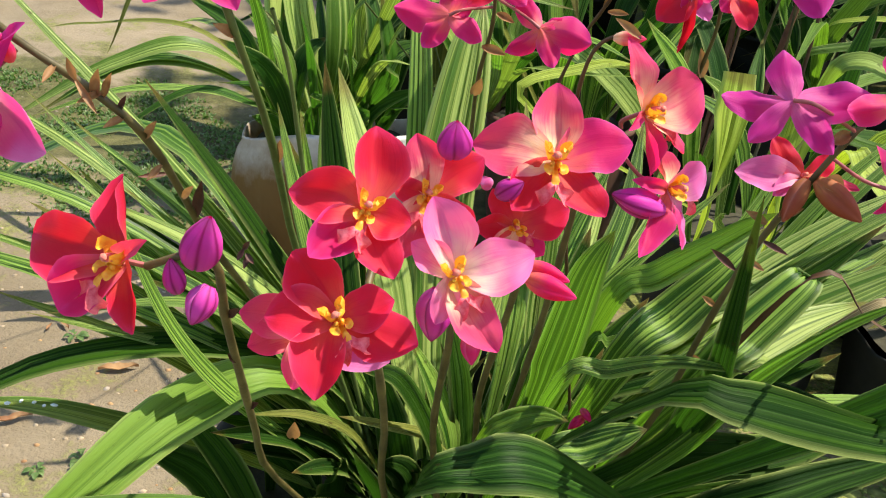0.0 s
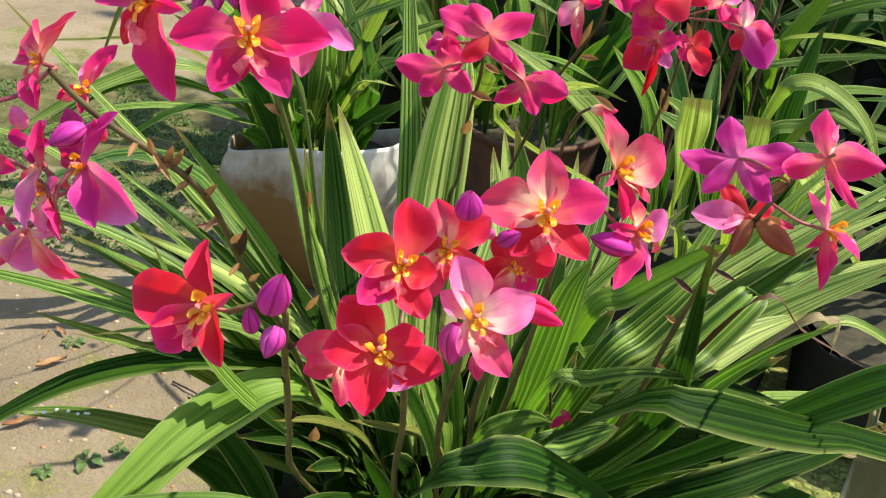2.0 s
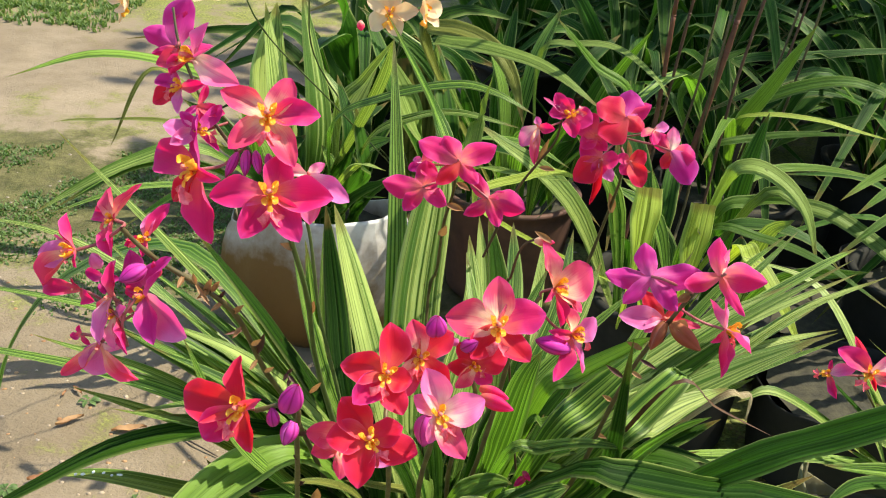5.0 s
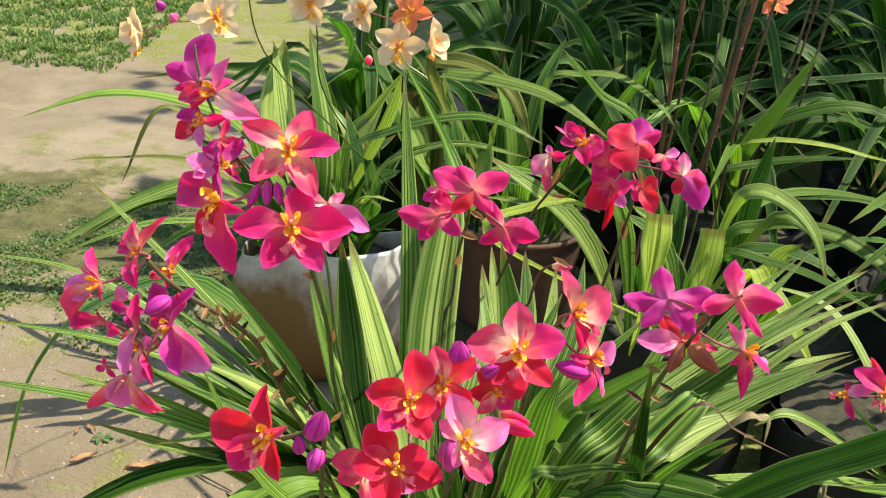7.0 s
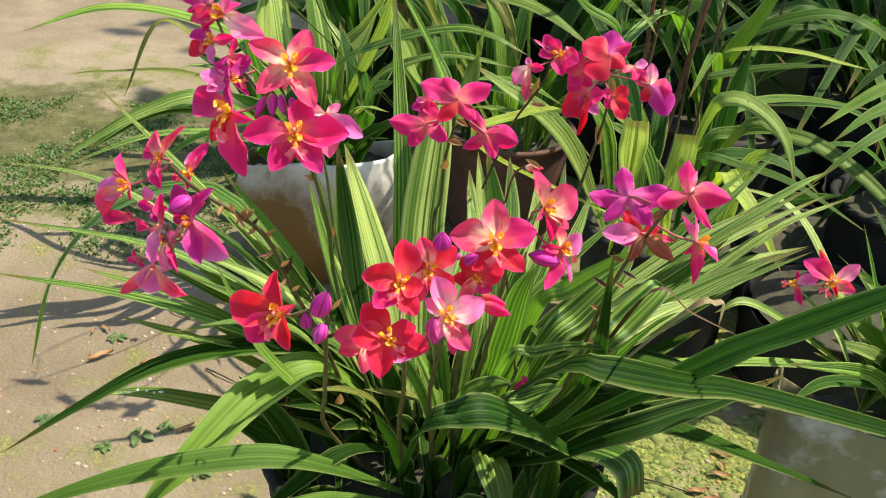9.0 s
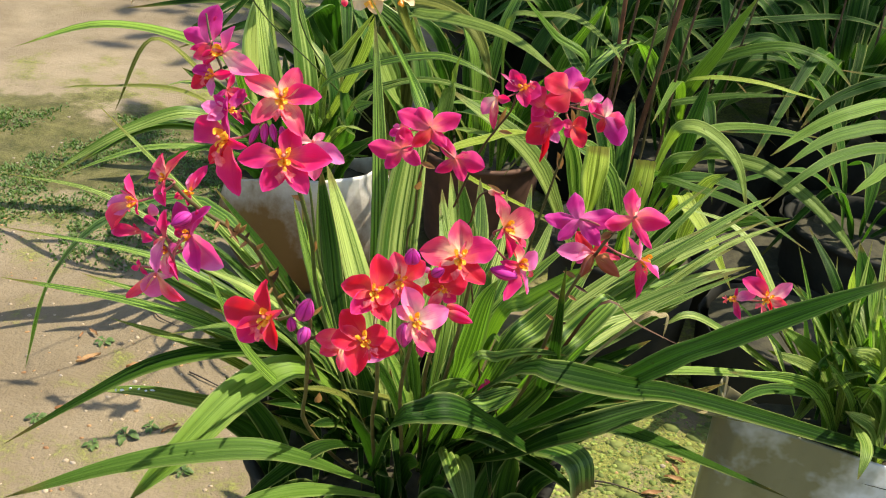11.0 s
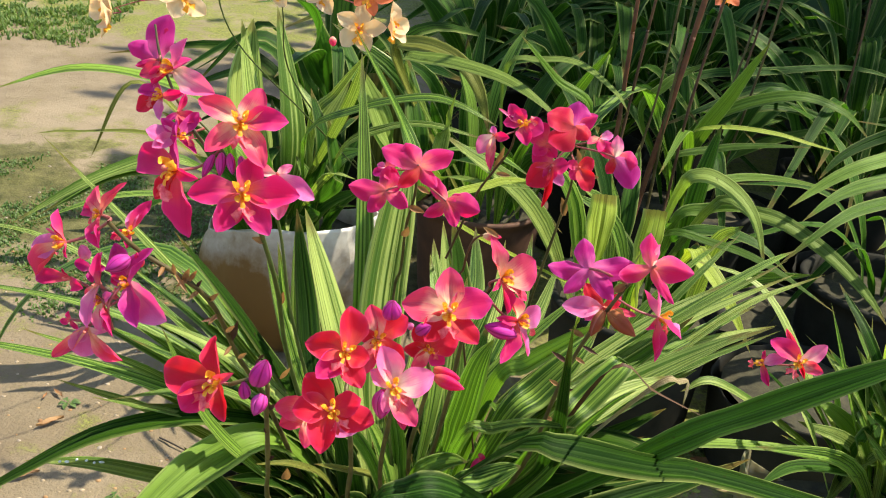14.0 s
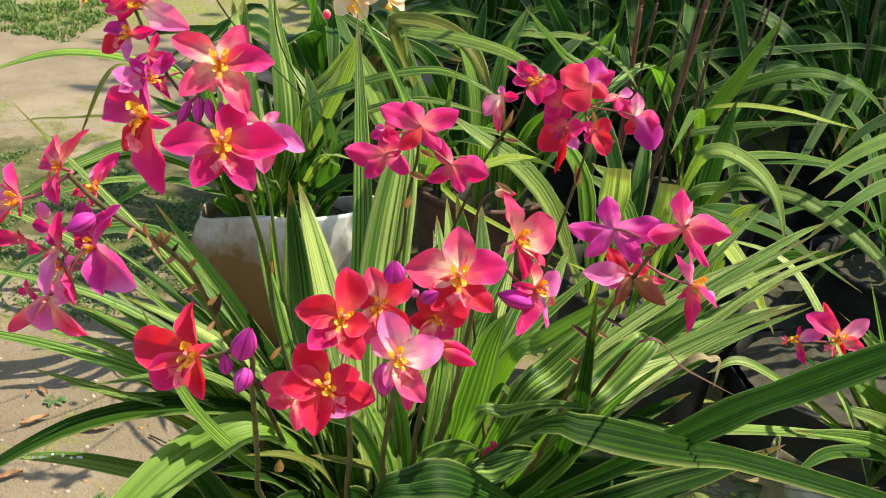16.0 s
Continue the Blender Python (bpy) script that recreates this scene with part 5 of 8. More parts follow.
flower(orchid, "red", (-0.0260, 0.2460, 0.6233), (0.23, -0.72, 0.66), [("sepal", (-0.2, 16.7, 20.8), 0.65), ("petal", (-23.0, -4.3, 5.6), 0.74), ("petal", (14.2, -0.4, -3.0), 0.95), ("sepal", (-14.2, -15.4, -9.7), 0.65, "crimson"), ("sepal", (11.3, -12.7, -15.5), 0.65)], lip=(-3.6, -17.4, -9.8), stem=(-0.022, 0.258, 0.601), seed=2)
flower(orchid, "pink", (-0.0098, 0.2740, 0.6172), (0.14, -0.81, 0.57), [("sepal", (-6.0, 9.6, 17.5), 0.65), ("petal", (17.0, 9.2, 11.5), 0.78, "red"), ("petal", (-11.8, -1.4, 3.3), 0.78, "red"), ("sepal", (17.3, -8.9, -14.1), 0.57, "red"), ("sepal", (-5.5, -14.8, -17.0), 0.57)], lip=(-1.8, -11.7, -5.5), stem=(-0.015, 0.268, 0.608), seed=3)
flower(orchid, "red", (-0.0307, 0.2300, 0.5931), (0.02, -0.72, 0.69), [("sepal", (-16.7, 12.1, 15.3), 0.72), ("petal", (-22.1, -3.0, -0.3), 0.85), ("petal", (16.5, 4.4, 6.4), 0.9), ("sepal", (25.5, -4.4, -3.0), 0.74), ("sepal", (-2.8, -18.7, -17.3), 0.67)], lip=(11.8, -15.4, -7.7), stem=(-0.023, 0.242, 0.587), seed=4)
flower(orchid, "pink", (-0.0435, 0.2460, 0.5765), (0.04, -0.82, 0.57), [("petal", (-22.8, -0.2, 4.3), 0.65), ("sepal", (-18.6, -6.3, -4.8), 0.65), ("sepal", (-2.0, -12.7, -15.2), 0.55), ("sepal", (28.3, -4.3, -5.2), 0.51, "lilac"), ("petal", (0.2, 10.8, 18.7), 0.51)], stem=(-0.023, 0.248, 0.577), seed=5)
flower(orchid, "pale", (0.0034, 0.2280, 0.6148), (0.13, -0.78, 0.61), [("sepal", (-8.7, 11.4, 18.9), 0.65), ("petal", (22.7, 6.8, 6.4), 0.71), ("petal", (-13.3, 2.2, 8.1), 0.65), ("sepal", (15.3, -12.5, -16.5), 0.55, "pink"), ("sepal", (-3.5, -11.0, -10.7), 0.51)], lip=(10.2, -14.3, -9.8), stem=(-0.001, 0.283, 0.593), seed=6)
flower(orchid, "pink", (0.0325, 0.3140, 0.6175), (0.03, -0.79, 0.61), [("sepal", (-2.0, 16.2, 24.2), 0.65), ("petal", (-30.7, -0.9, 3.6), 0.74), ("petal", (27.5, 5.0, 8.0), 0.78, "crimson"), ("sepal", (-13.6, -14.3, -14.9), 0.67, "red"), ("sepal", (20.4, -12.4, -14.2), 0.62, "red")], lip=(1.4, -17.7, -10.4), stem=(0.026, 0.327, 0.600), seed=7)
flower(orchid, "red", (0.0213, 0.3140, 0.5886), (0.16, -0.90, 0.40), [("sepal", (-10.3, 2.7, 13.5), 0.78), ("petal", (19.7, 5.5, 7.6), 0.78), ("petal", (-15.8, -4.1, 0.5), 0.65), ("sepal", (12.0, -3.3, -9.0), 0.71, "crimson"), ("sepal", (-9.2, -8.2, -11.6), 0.65, "pink")], lip=(7.5, -5.5, -1.7), stem=(0.023, 0.321, 0.584), seed=8)
flower(orchid, "pink", (0.0657, 0.3480, 0.6275), (0.77, -0.44, 0.46), [("sepal", (-10.0, 7.0, 27.1), 0.4), ("petal", (22.3, 12.3, 10.4), 0.95), ("petal", (-6.0, -12.6, -3.3), 0.34, "crimson"), ("sepal", (19.9, 5.5, -17.2), 0.51), ("sepal", (7.0, -3.1, -25.0), 0.36, "crimson")], lip=(23.6, 7.4, -14.0), stem=(0.059, 0.353, 0.618), seed=9)
flower(orchid, "pale", (0.0807, 0.3470, 0.5968), (0.74, -0.55, 0.40), [("petal", (15.0, 8.7, 7.8), 0.93, "lilac"), ("sepal", (-7.4, 15.7, 10.6), 0.51, "pink"), ("sepal", (10.0, -6.7, -23.1), 0.42, "lilac"), ("sepal", (-9.9, -25.0, -19.3), 0.34, "crimson"), ("petal", (-15.7, -7.9, 5.9), 0.34, "crimson")], lip=(19.3, 4.2, -11.2), stem=(0.056, 0.352, 0.614), seed=10)
flower(orchid, "purple", (0.1264, 0.3660, 0.6331), (0.01, 0.81, -0.59), [("sepal", (-5.0, 14.1, 16.1), 0.66), ("petal", (-28.1, 1.6, -1.4), 0.53), ("petal", (32.8, 4.8, 3.7), 0.51), ("sepal", (-15.8, -9.2, -16.2), 0.45), ("sepal", (18.0, -10.0, -17.0), 0.53)], stem=(0.157, 0.374, 0.620), seed=11)
flower(orchid, "crimson", (0.1685, 0.3650, 0.6391), (-0.19, 0.79, -0.59), [("sepal", (-1.7, 15.7, 18.6), 0.53), ("petal", (31.6, 6.4, -4.5), 0.58), ("petal", (-23.0, -7.1, -5.0), 0.53), ("sepal", (17.5, -9.6, -21.3), 0.34), ("sepal", (5.4, 12.8, 12.4), 0.32, "pale")], stem=(0.171, 0.378, 0.634), seed=12)
flower(orchid, "lilac", (0.1834, 0.3780, 0.5940), (0.94, -0.32, 0.15), [("petal", (16.2, -12.7, -9.2), 0.64), ("sepal", (0.9, -13.4, -29.4), 0.15, "crimson"), ("sepal", (-11.3, 9.5, 16.3), 0.23), ("petal", (-3.2, 14.3, 24.7), 0.23), ("sepal", (-6.1, 3.7, -12.8), 0.53, "crimson")], lip=(24.0, -4.9, -8.5), stem=(0.151, 0.376, 0.607), seed=13)
flower(orchid, "crimson", (0.1445, 0.3860, 0.5920), (-0.01, -0.75, 0.66), [("petal", (-13.5, 10.4, 14.1), 0.53, "red"), ("petal", (12.5, 6.5, 10.3), 0.53, "red"), ("sepal", (-29.4, -1.4, 0.4), 0.53, "lilac"), ("sepal", (-12.4, -7.8, -6.5), 0.53, "lilac"), ("sepal", (24.6, -3.8, -1.1), 0.32, "pink")], stem=(0.146, 0.378, 0.594), seed=14)
flower(orchid, "crimson", (-0.1018, 0.3210, 0.6830), (0.04, -0.81, 0.58), [("sepal", (2.8, 11.8, 19.7), 0.74), ("petal", (-33.4, -5.7, -1.9), 0.53), ("petal", (34.8, 0.3, 1.4), 0.58), ("sepal", (-13.0, -17.6, -20.0), 0.58), ("sepal", (19.2, -15.7, -19.7), 0.53)], lip=(5.0, -22.6, -16.9), stem=(-0.103, 0.329, 0.681), seed=15)
flower(orchid, "pink", (-0.1084, 0.3430, 0.7202), (0.09, -0.78, 0.62), [("sepal", (10.0, 14.2, 19.3), 0.66), ("petal", (-27.6, 3.9, 11.7), 0.53), ("petal", (29.1, 3.0, 2.7), 0.55, "crimson"), ("sepal", (18.4, -17.3, -21.1), 0.47), ("sepal", (-18.7, -16.2, -14.5), 0.53)], lip=(3.3, -17.7, -9.9), stem=(-0.125, 0.345, 0.706), seed=16)
flower(orchid, "pale", (-0.0844, 0.3380, 0.6892), (0.18, -0.76, 0.62), [("petal", (24.9, -5.4, -11.1), 0.53, "lilac"), ("sepal", (4.8, -18.6, -21.4), 0.53), ("petal", (8.7, 5.2, 6.5), 0.53), ("sepal", (-17.2, -3.3, 3.6), 0.42)], stem=(-0.103, 0.329, 0.681), seed=17)
flower(orchid, "crimson", (-0.1413, 0.3180, 0.6952), (-0.60, -0.70, 0.40), [("sepal", (-4.1, 15.0, 26.4), 0.45, "purple"), ("petal", (-29.6, 19.1, 1.5), 0.59), ("petal", (16.0, -13.2, 1.2), 0.37), ("sepal", (-14.0, -2.8, -19.8), 0.42, "red"), ("sepal", (7.9, -7.1, -41.6), 0.42)], lip=(-10.1, -13.6, -12.9), stem=(-0.121, 0.342, 0.702), seed=18)
flower(orchid, "purple", (-0.1457, 0.3330, 0.7117), (0.44, -0.72, 0.54), [("petal", (-17.2, -7.0, 4.0), 0.66, "lilac"), ("sepal", (-9.8, 0.0, 10.2), 0.53), ("sepal", (10.0, 13.3, 11.8), 0.42), ("petal", (-12.5, -11.4, -4.8), 0.53, "lilac"), ("sepal", (12.3, -1.7, -10.1), 0.32)], lip=(17.3, 0.1, -4.9), stem=(-0.133, 0.350, 0.712), seed=19)
flower(orchid, "lilac", (-0.1510, 0.3500, 0.7482), (-0.70, -0.62, 0.35), [("petal", (8.7, -1.1, 20.7), 0.32), ("petal", (28.9, -16.5, -7.5), 0.45, "pale"), ("sepal", (-25.0, 8.6, -8.2), 0.42, "pink"), ("sepal", (-16.6, 5.7, -14.1), 0.32, "crimson"), ("sepal", (12.8, -7.9, 9.8), 0.37)], lip=(-23.2, 10.7, -4.0), stem=(-0.158, 0.355, 0.744), seed=20)
flower(orchid, "purple", (-0.1647, 0.3610, 0.7503), (-0.34, 0.93, -0.17), [("petal", (-17.5, -3.0, 8.3), 0.66), ("sepal", (5.1, 8.6, 26.5), 0.64), ("petal", (4.4, 6.9, 18.6), 0.53, "crimson"), ("sepal", (-13.1, -3.8, -4.5), 0.37, "crimson"), ("sepal", (10.6, 5.1, -3.6), 0.32)], stem=(-0.162, 0.357, 0.754), seed=21)
flower(orchid, "crimson", (-0.1583, 0.3480, 0.7309), (-0.53, -0.73, 0.43), [("petal", (-18.0, 8.1, -0.1), 0.47, "purple"), ("sepal", (-17.9, 2.3, -11.6), 0.53, "red"), ("petal", (15.4, -5.4, 5.5), 0.42), ("sepal", (-0.0, -8.9, -12.6), 0.45, "lilac"), ("sepal", (-5.8, 7.3, 8.0), 0.42, "lilac")], lip=(-14.2, -0.9, -8.1), stem=(-0.153, 0.353, 0.733), seed=22)
flower(orchid, "crimson", (-0.1488, 0.3450, 0.7219), (0.30, -0.72, 0.63), [("petal", (14.9, 1.6, -3.6), 0.53), ("sepal", (2.9, 8.8, 10.1), 0.32), ("sepal", (-6.2, -6.6, -3.1), 0.42, "purple"), ("petal", (3.4, -7.3, -8.5), 0.42)], stem=(-0.146, 0.357, 0.720), seed=23)
flower(orchid, "crimson", (-0.0002, 0.5150, 0.6381), (0.00, 0.84, -0.54), [("petal", (-31.9, 8.2, 9.0), 0.63), ("sepal", (-13.1, 11.4, 14.0), 0.77), ("petal", (27.5, 9.6, 11.3), 0.67), ("sepal", (-15.2, -8.8, -17.6), 0.59, "red"), ("sepal", (16.3, -7.1, -14.8), 0.56)], stem=(-0.002, 0.540, 0.624), seed=24)
flower(orchid, "crimson", (-0.0261, 0.5220, 0.6098), (-0.10, 0.83, -0.55), [("petal", (-31.5, -0.4, 1.5), 0.59), ("sepal", (0.3, 13.7, 17.4), 0.84), ("petal", (12.4, 7.1, 5.1), 0.69), ("sepal", (-13.0, -10.2, -16.7), 0.59), ("sepal", (19.8, -3.2, -11.9), 0.69)], stem=(-0.002, 0.542, 0.612), seed=25)
flower(orchid, "crimson", (0.0252, 0.5100, 0.6111), (0.19, 0.84, -0.51), [("petal", (28.6, -6.6, -3.3), 0.69), ("sepal", (-14.2, 15.0, 15.7), 0.5), ("sepal", (-17.7, -2.5, -14.3), 0.5), ("sepal", (9.9, -11.0, -17.7), 0.56), ("petal", (11.4, 3.4, 6.4), 0.49)], stem=(-0.002, 0.541, 0.618), seed=26)
flower(orchid, "purple", (-0.0284, 0.5400, 0.6232), (-0.22, -0.77, 0.60), [("petal", (-7.9, 2.0, 1.2), 0.69, "lilac"), ("sepal", (9.5, 5.0, 11.5), 0.69, "crimson"), ("sepal", (-11.0, -2.7, -5.9), 0.69), ("petal", (13.1, -9.3, -5.4), 0.69, "crimson")], stem=(-0.002, 0.540, 0.624), seed=27)
flower(orchid, "crimson", (0.0636, 0.6000, 0.6416), (-0.43, -0.75, 0.50), [("petal", (-13.7, -5.8, -16.7), 0.72, "pale"), ("sepal", (-3.0, 3.9, 7.3), 0.72, "lilac"), ("sepal", (-1.3, -19.7, -26.9), 0.25, "pink"), ("petal", (12.7, -8.5, 2.0), 0.6)], stem=(0.082, 0.613, 0.643), seed=28)
flower(orchid, "crimson", (0.0869, 0.5900, 0.6571), (-0.24, -0.80, 0.55), [("sepal", (-13.7, 12.1, 14.3), 0.54), ("petal", (-22.8, 11.6, 9.5), 0.14, "pale"), ("petal", (17.7, -8.5, -1.6), 0.96), ("sepal", (-17.8, 3.1, -0.5), 0.72), ("sepal", (4.6, -13.2, -14.1), 0.72), ("petal", (-4.1, 8.0, 12.6), 0.84)], lip=(12.5, -5.5, 9.6), stem=(0.083, 0.612, 0.649), seed=29)
flower(orchid, "crimson", (0.1313, 0.5850, 0.6627), (0.04, 0.76, -0.65), [("sepal", (2.7, 17.2, 17.6), 0.96, "purple"), ("petal", (-24.4, 8.7, 6.2), 1.0, "red"), ("petal", (20.1, 9.1, 9.2), 0.66), ("sepal", (-21.5, -9.3, -14.5), 0.96, "red"), ("sepal", (14.7, -5.6, -8.2), 0.84, "red")], stem=(0.135, 0.616, 0.634), seed=30)
flower(orchid, "crimson", (0.1104, 0.5900, 0.6416), (-0.14, -0.81, 0.57), [("petal", (-16.5, 10.0, 12.6), 1.0), ("petal", (12.9, 3.3, 10.2), 0.84), ("sepal", (-11.0, -6.4, -9.4), 0.96), ("sepal", (9.1, -9.0, -8.2), 0.72)], stem=(0.083, 0.612, 0.649), seed=31)
flower(orchid, "crimson", (0.1168, 0.5880, 0.6231), (-0.00, -0.95, 0.31), [("petal", (-18.5, 1.2, 11.0), 0.96), ("petal", (15.5, -1.8, 2.3), 0.96), ("sepal", (-20.3, -8.4, -18.2), 0.84, "red"), ("sepal", (11.5, -7.7, -15.9), 0.6, "lilac"), ("sepal", (-5.1, -14.2, -35.8), 0.2, "red"), ("petal", (-2.5, -7.0, -13.9), 0.84)], stem=(0.135, 0.616, 0.634), seed=32)
flower(orchid, "crimson", (0.1419, 0.5920, 0.6221), (0.09, -0.91, 0.41), [("petal", (12.8, 3.2, 7.9), 0.96, "red"), ("sepal", (12.4, -8.8, -18.6), 0.72, "red"), ("petal", (-6.6, -6.6, -9.6), 0.96), ("sepal", (-12.0, -1.4, 3.0), 0.84)], stem=(0.137, 0.617, 0.625), seed=33)
flower(orchid, "crimson", (0.1678, 0.5650, 0.6446), (0.31, 0.79, -0.53), [("petal", (0.9, 12.8, 16.3), 0.54, "pale"), ("petal", (18.9, -6.2, -1.5), 1.0), ("sepal", (16.3, -17.5, -20.2), 0.72, "purple"), ("sepal", (-5.4, -4.8, -14.0), 0.72, "red"), ("sepal", (-16.5, 14.3, 8.1), 0.6)], stem=(0.135, 0.616, 0.634), seed=34)
flower(orchid, "lilac", (0.1530, 0.5720, 0.6586), (0.06, -0.66, 0.75), [("petal", (11.5, 3.1, 2.9), 0.72), ("sepal", (-11.0, -6.9, -4.3), 0.6, "pink"), ("sepal", (-0.2, -11.0, -9.2), 0.6, "crimson")], stem=(0.135, 0.616, 0.634), seed=35)
flower(orchid, "pink", (-0.1809, 0.2930, 0.6717), (-0.64, -0.64, 0.42), [("sepal", (-4.9, 11.7, 14.0), 0.85), ("petal", (16.4, 0.9, 22.6), 0.26), ("sepal", (3.5, -15.2, -14.4), 0.42, "crimson"), ("petal", (-14.6, 11.1, -1.3), 0.5, "crimson"), ("sepal", (6.9, -0.9, 12.9), 0.4, "crimson")], lip=(-8.0, -2.8, -1.7), stem=(-0.172, 0.280, 0.674), seed=36)
flower(orchid, "crimson", (-0.1988, 0.2830, 0.6565), (-0.80, -0.59, 0.14), [("sepal", (-8.8, 12.7, 15.2), 0.3), ("petal", (-24.9, 7.8, -9.2), 0.6, "lilac"), ("petal", (-13.0, 11.5, -2.1), 0.85, "lilac"), ("sepal", (-20.1, -0.8, -24.3), 0.36, "pink"), ("sepal", (2.8, -8.0, -6.3), 0.6)], lip=(-15.8, 6.9, -10.5), stem=(-0.172, 0.280, 0.674), seed=37)
flower(orchid, "crimson", (-0.1964, 0.2790, 0.6344), (-0.61, -0.71, 0.34), [("petal", (-24.7, 8.0, -4.6), 0.38), ("petal", (11.5, -10.3, -0.0), 0.5), ("sepal", (-7.8, 6.2, 2.8), 0.5)], stem=(-0.172, 0.272, 0.622), seed=38)
flower(orchid, "purple", (-0.1868, 0.2880, 0.6369), (-0.24, -0.80, 0.55), [("sepal", (-12.0, 4.0, 1.7), 0.6), ("petal", (2.1, -5.7, -6.0), 0.7), ("sepal", (5.4, 4.5, 10.2), 0.4, "lilac"), ("petal", (9.7, -2.1, 2.6), 0.6)], stem=(-0.172, 0.272, 0.622), seed=39)
flower(orchid, "lilac", (-0.1619, 0.2820, 0.6326), (-0.59, -0.68, 0.44), [("petal", (-15.5, 21.0, 16.0), 0.55, "purple"), ("petal", (15.3, 0.5, 25.5), 0.55, "purple"), ("sepal", (28.1, -21.1, -10.1), 0.62), ("sepal", (10.7, -22.4, -15.8), 0.42, "purple"), ("sepal", (-14.5, 8.0, -2.6), 0.45, "crimson")], lip=(-9.6, -5.0, -2.4), stem=(-0.172, 0.272, 0.622), seed=40)
flower(orchid, "crimson", (-0.1797, 0.2790, 0.6315), (-0.33, -0.83, 0.44), [("sepal", (-2.1, 8.3, 17.8), 0.36), ("sepal", (-3.8, -12.5, -23.1), 0.34, "lilac"), ("petal", (-7.7, -2.8, -7.6), 0.3, "pink")], stem=(-0.172, 0.272, 0.622), seed=41)
flower(orchid, "lilac", (-0.1772, 0.2770, 0.6221), (-0.61, -0.71, 0.34), [("petal", (7.8, -4.5, 8.5), 0.6), ("sepal", (11.6, -18.0, -13.0), 0.28, "crimson"), ("petal", (2.3, -11.0, -15.0), 0.5, "pale"), ("sepal", (-6.4, 4.0, 0.8), 0.4)], lip=(-16.2, 2.3, -7.7), stem=(-0.172, 0.272, 0.622), seed=42)
flower(orchid, "lilac", (-0.1852, 0.2720, 0.6063), (0.03, -1.00, -0.04), [("sepal", (-4.8, -1.0, -21.6), 0.85), ("sepal", (-23.3, -1.5, -23.8), 0.25, "pink"), ("sepal", (20.1, -0.2, -22.0), 0.16, "pink"), ("petal", (13.4, -1.4, 0.3), 0.4, "pale"), ("petal", (-10.0, -1.6, -10.6), 0.6)], stem=(-0.171, 0.272, 0.610), seed=43)
flower(orchid, "crimson", (-0.2010, 0.2840, 0.6023), (-0.29, -0.94, 0.16), [("petal", (-7.2, 1.2, -2.9), 0.6), ("sepal", (-1.1, 0.7, 5.7), 0.7), ("sepal", (6.5, -3.3, -4.6), 0.5)], stem=(-0.170, 0.272, 0.606), seed=44)
flower(orchid, "crimson", (-0.1658, 0.2970, 0.6601), (0.19, -0.79, 0.59), [("petal", (10.3, 13.0, 16.5), 0.32), ("sepal", (2.5, 8.2, 12.5), 0.5, "lilac"), ("sepal", (-9.8, -6.0, -2.5), 0.5), ("petal", (0.4, -7.4, -7.6), 0.4)], lip=(-7.0, -8.2, 1.1), stem=(-0.162, 0.287, 0.657), seed=45)
bud(orchid, "withered", (0.147, 0.374, 0.597), (0.167, 0.365, 0.584), 0.0116)
bud(orchid, "withered", (0.144, 0.376, 0.596), (0.137, 0.371, 0.577), 0.0089)
bud(orchid, "purple", (-0.124, 0.336, 0.700), (-0.129, 0.327, 0.688), 0.0058)
bud(orchid, "purple", (-0.119, 0.336, 0.702), (-0.118, 0.327, 0.690), 0.0065)
bud(orchid, "purple", (-0.114, 0.336, 0.702), (-0.110, 0.327, 0.692), 0.0058)
bud(orchid, "purple", (-0.107, 0.336, 0.701), (-0.104, 0.330, 0.693), 0.0052)
bud(orchid, "purple", (-0.162, 0.285, 0.649), (-0.174, 0.276, 0.644), 0.0106)
bud(orchid, "crimson", (-0.157, 0.289, 0.642), (-0.158, 0.285, 0.653), 0.0062)
bud(orchid, "lilac", (-0.188, 0.285, 0.646), (-0.189, 0.280, 0.657), 0.0073)
bud(orchid, "purple", (-0.074, 0.228, 0.607), (-0.067, 0.223, 0.627), 0.0122)
bud(orchid, "purple", (-0.080, 0.228, 0.597), (-0.080, 0.224, 0.611), 0.0069)
bud(orchid, "purple", (-0.069, 0.226, 0.602), (-0.073, 0.219, 0.592), 0.0095)
bud(orchid, "purple", (-0.003, 0.276, 0.631), (-0.002, 0.272, 0.645), 0.0115)
bud(orchid, "purple", (-0.002, 0.255, 0.593), (-0.003, 0.251, 0.575), 0.0129)
bud(orchid, "purple", (0.080, 0.340, 0.590), (0.058, 0.336, 0.597), 0.0118)
bud(orchid, "crimson", (0.028, 0.314, 0.567), (0.048, 0.306, 0.565), 0.0093)
bud(orchid, "crimson", (0.027, 0.319, 0.570), (0.045, 0.313, 0.568), 0.0080)
bud(orchid, "purple", (0.013, 0.306, 0.605), (0.022, 0.302, 0.613), 0.0083)
bud(orchid, "lilac", (0.010, 0.306, 0.610), (0.007, 0.302, 0.610), 0.0054)
bud(orchid, "crimson", (0.009, 0.293, 0.552), (0.011, 0.289, 0.540), 0.0078)
bud(orchid, "crimson", (0.077, 0.425, 0.417), (0.068, 0.418, 0.412), 0.0060)
bud(orchid, "crimson", (0.074, 0.425, 0.422), (0.080, 0.419, 0.418), 0.0050)
bud(orchid, "pink", (0.051, 0.361, 0.652), (0.063, 0.357, 0.654), 0.0057)
bract(orchid, (-0.135, 0.302, 0.627), (-0.129, 0.297, 0.641), 0.0041)
bract(orchid, (-0.132, 0.303, 0.629), (-0.138, 0.293, 0.627), 0.0029)
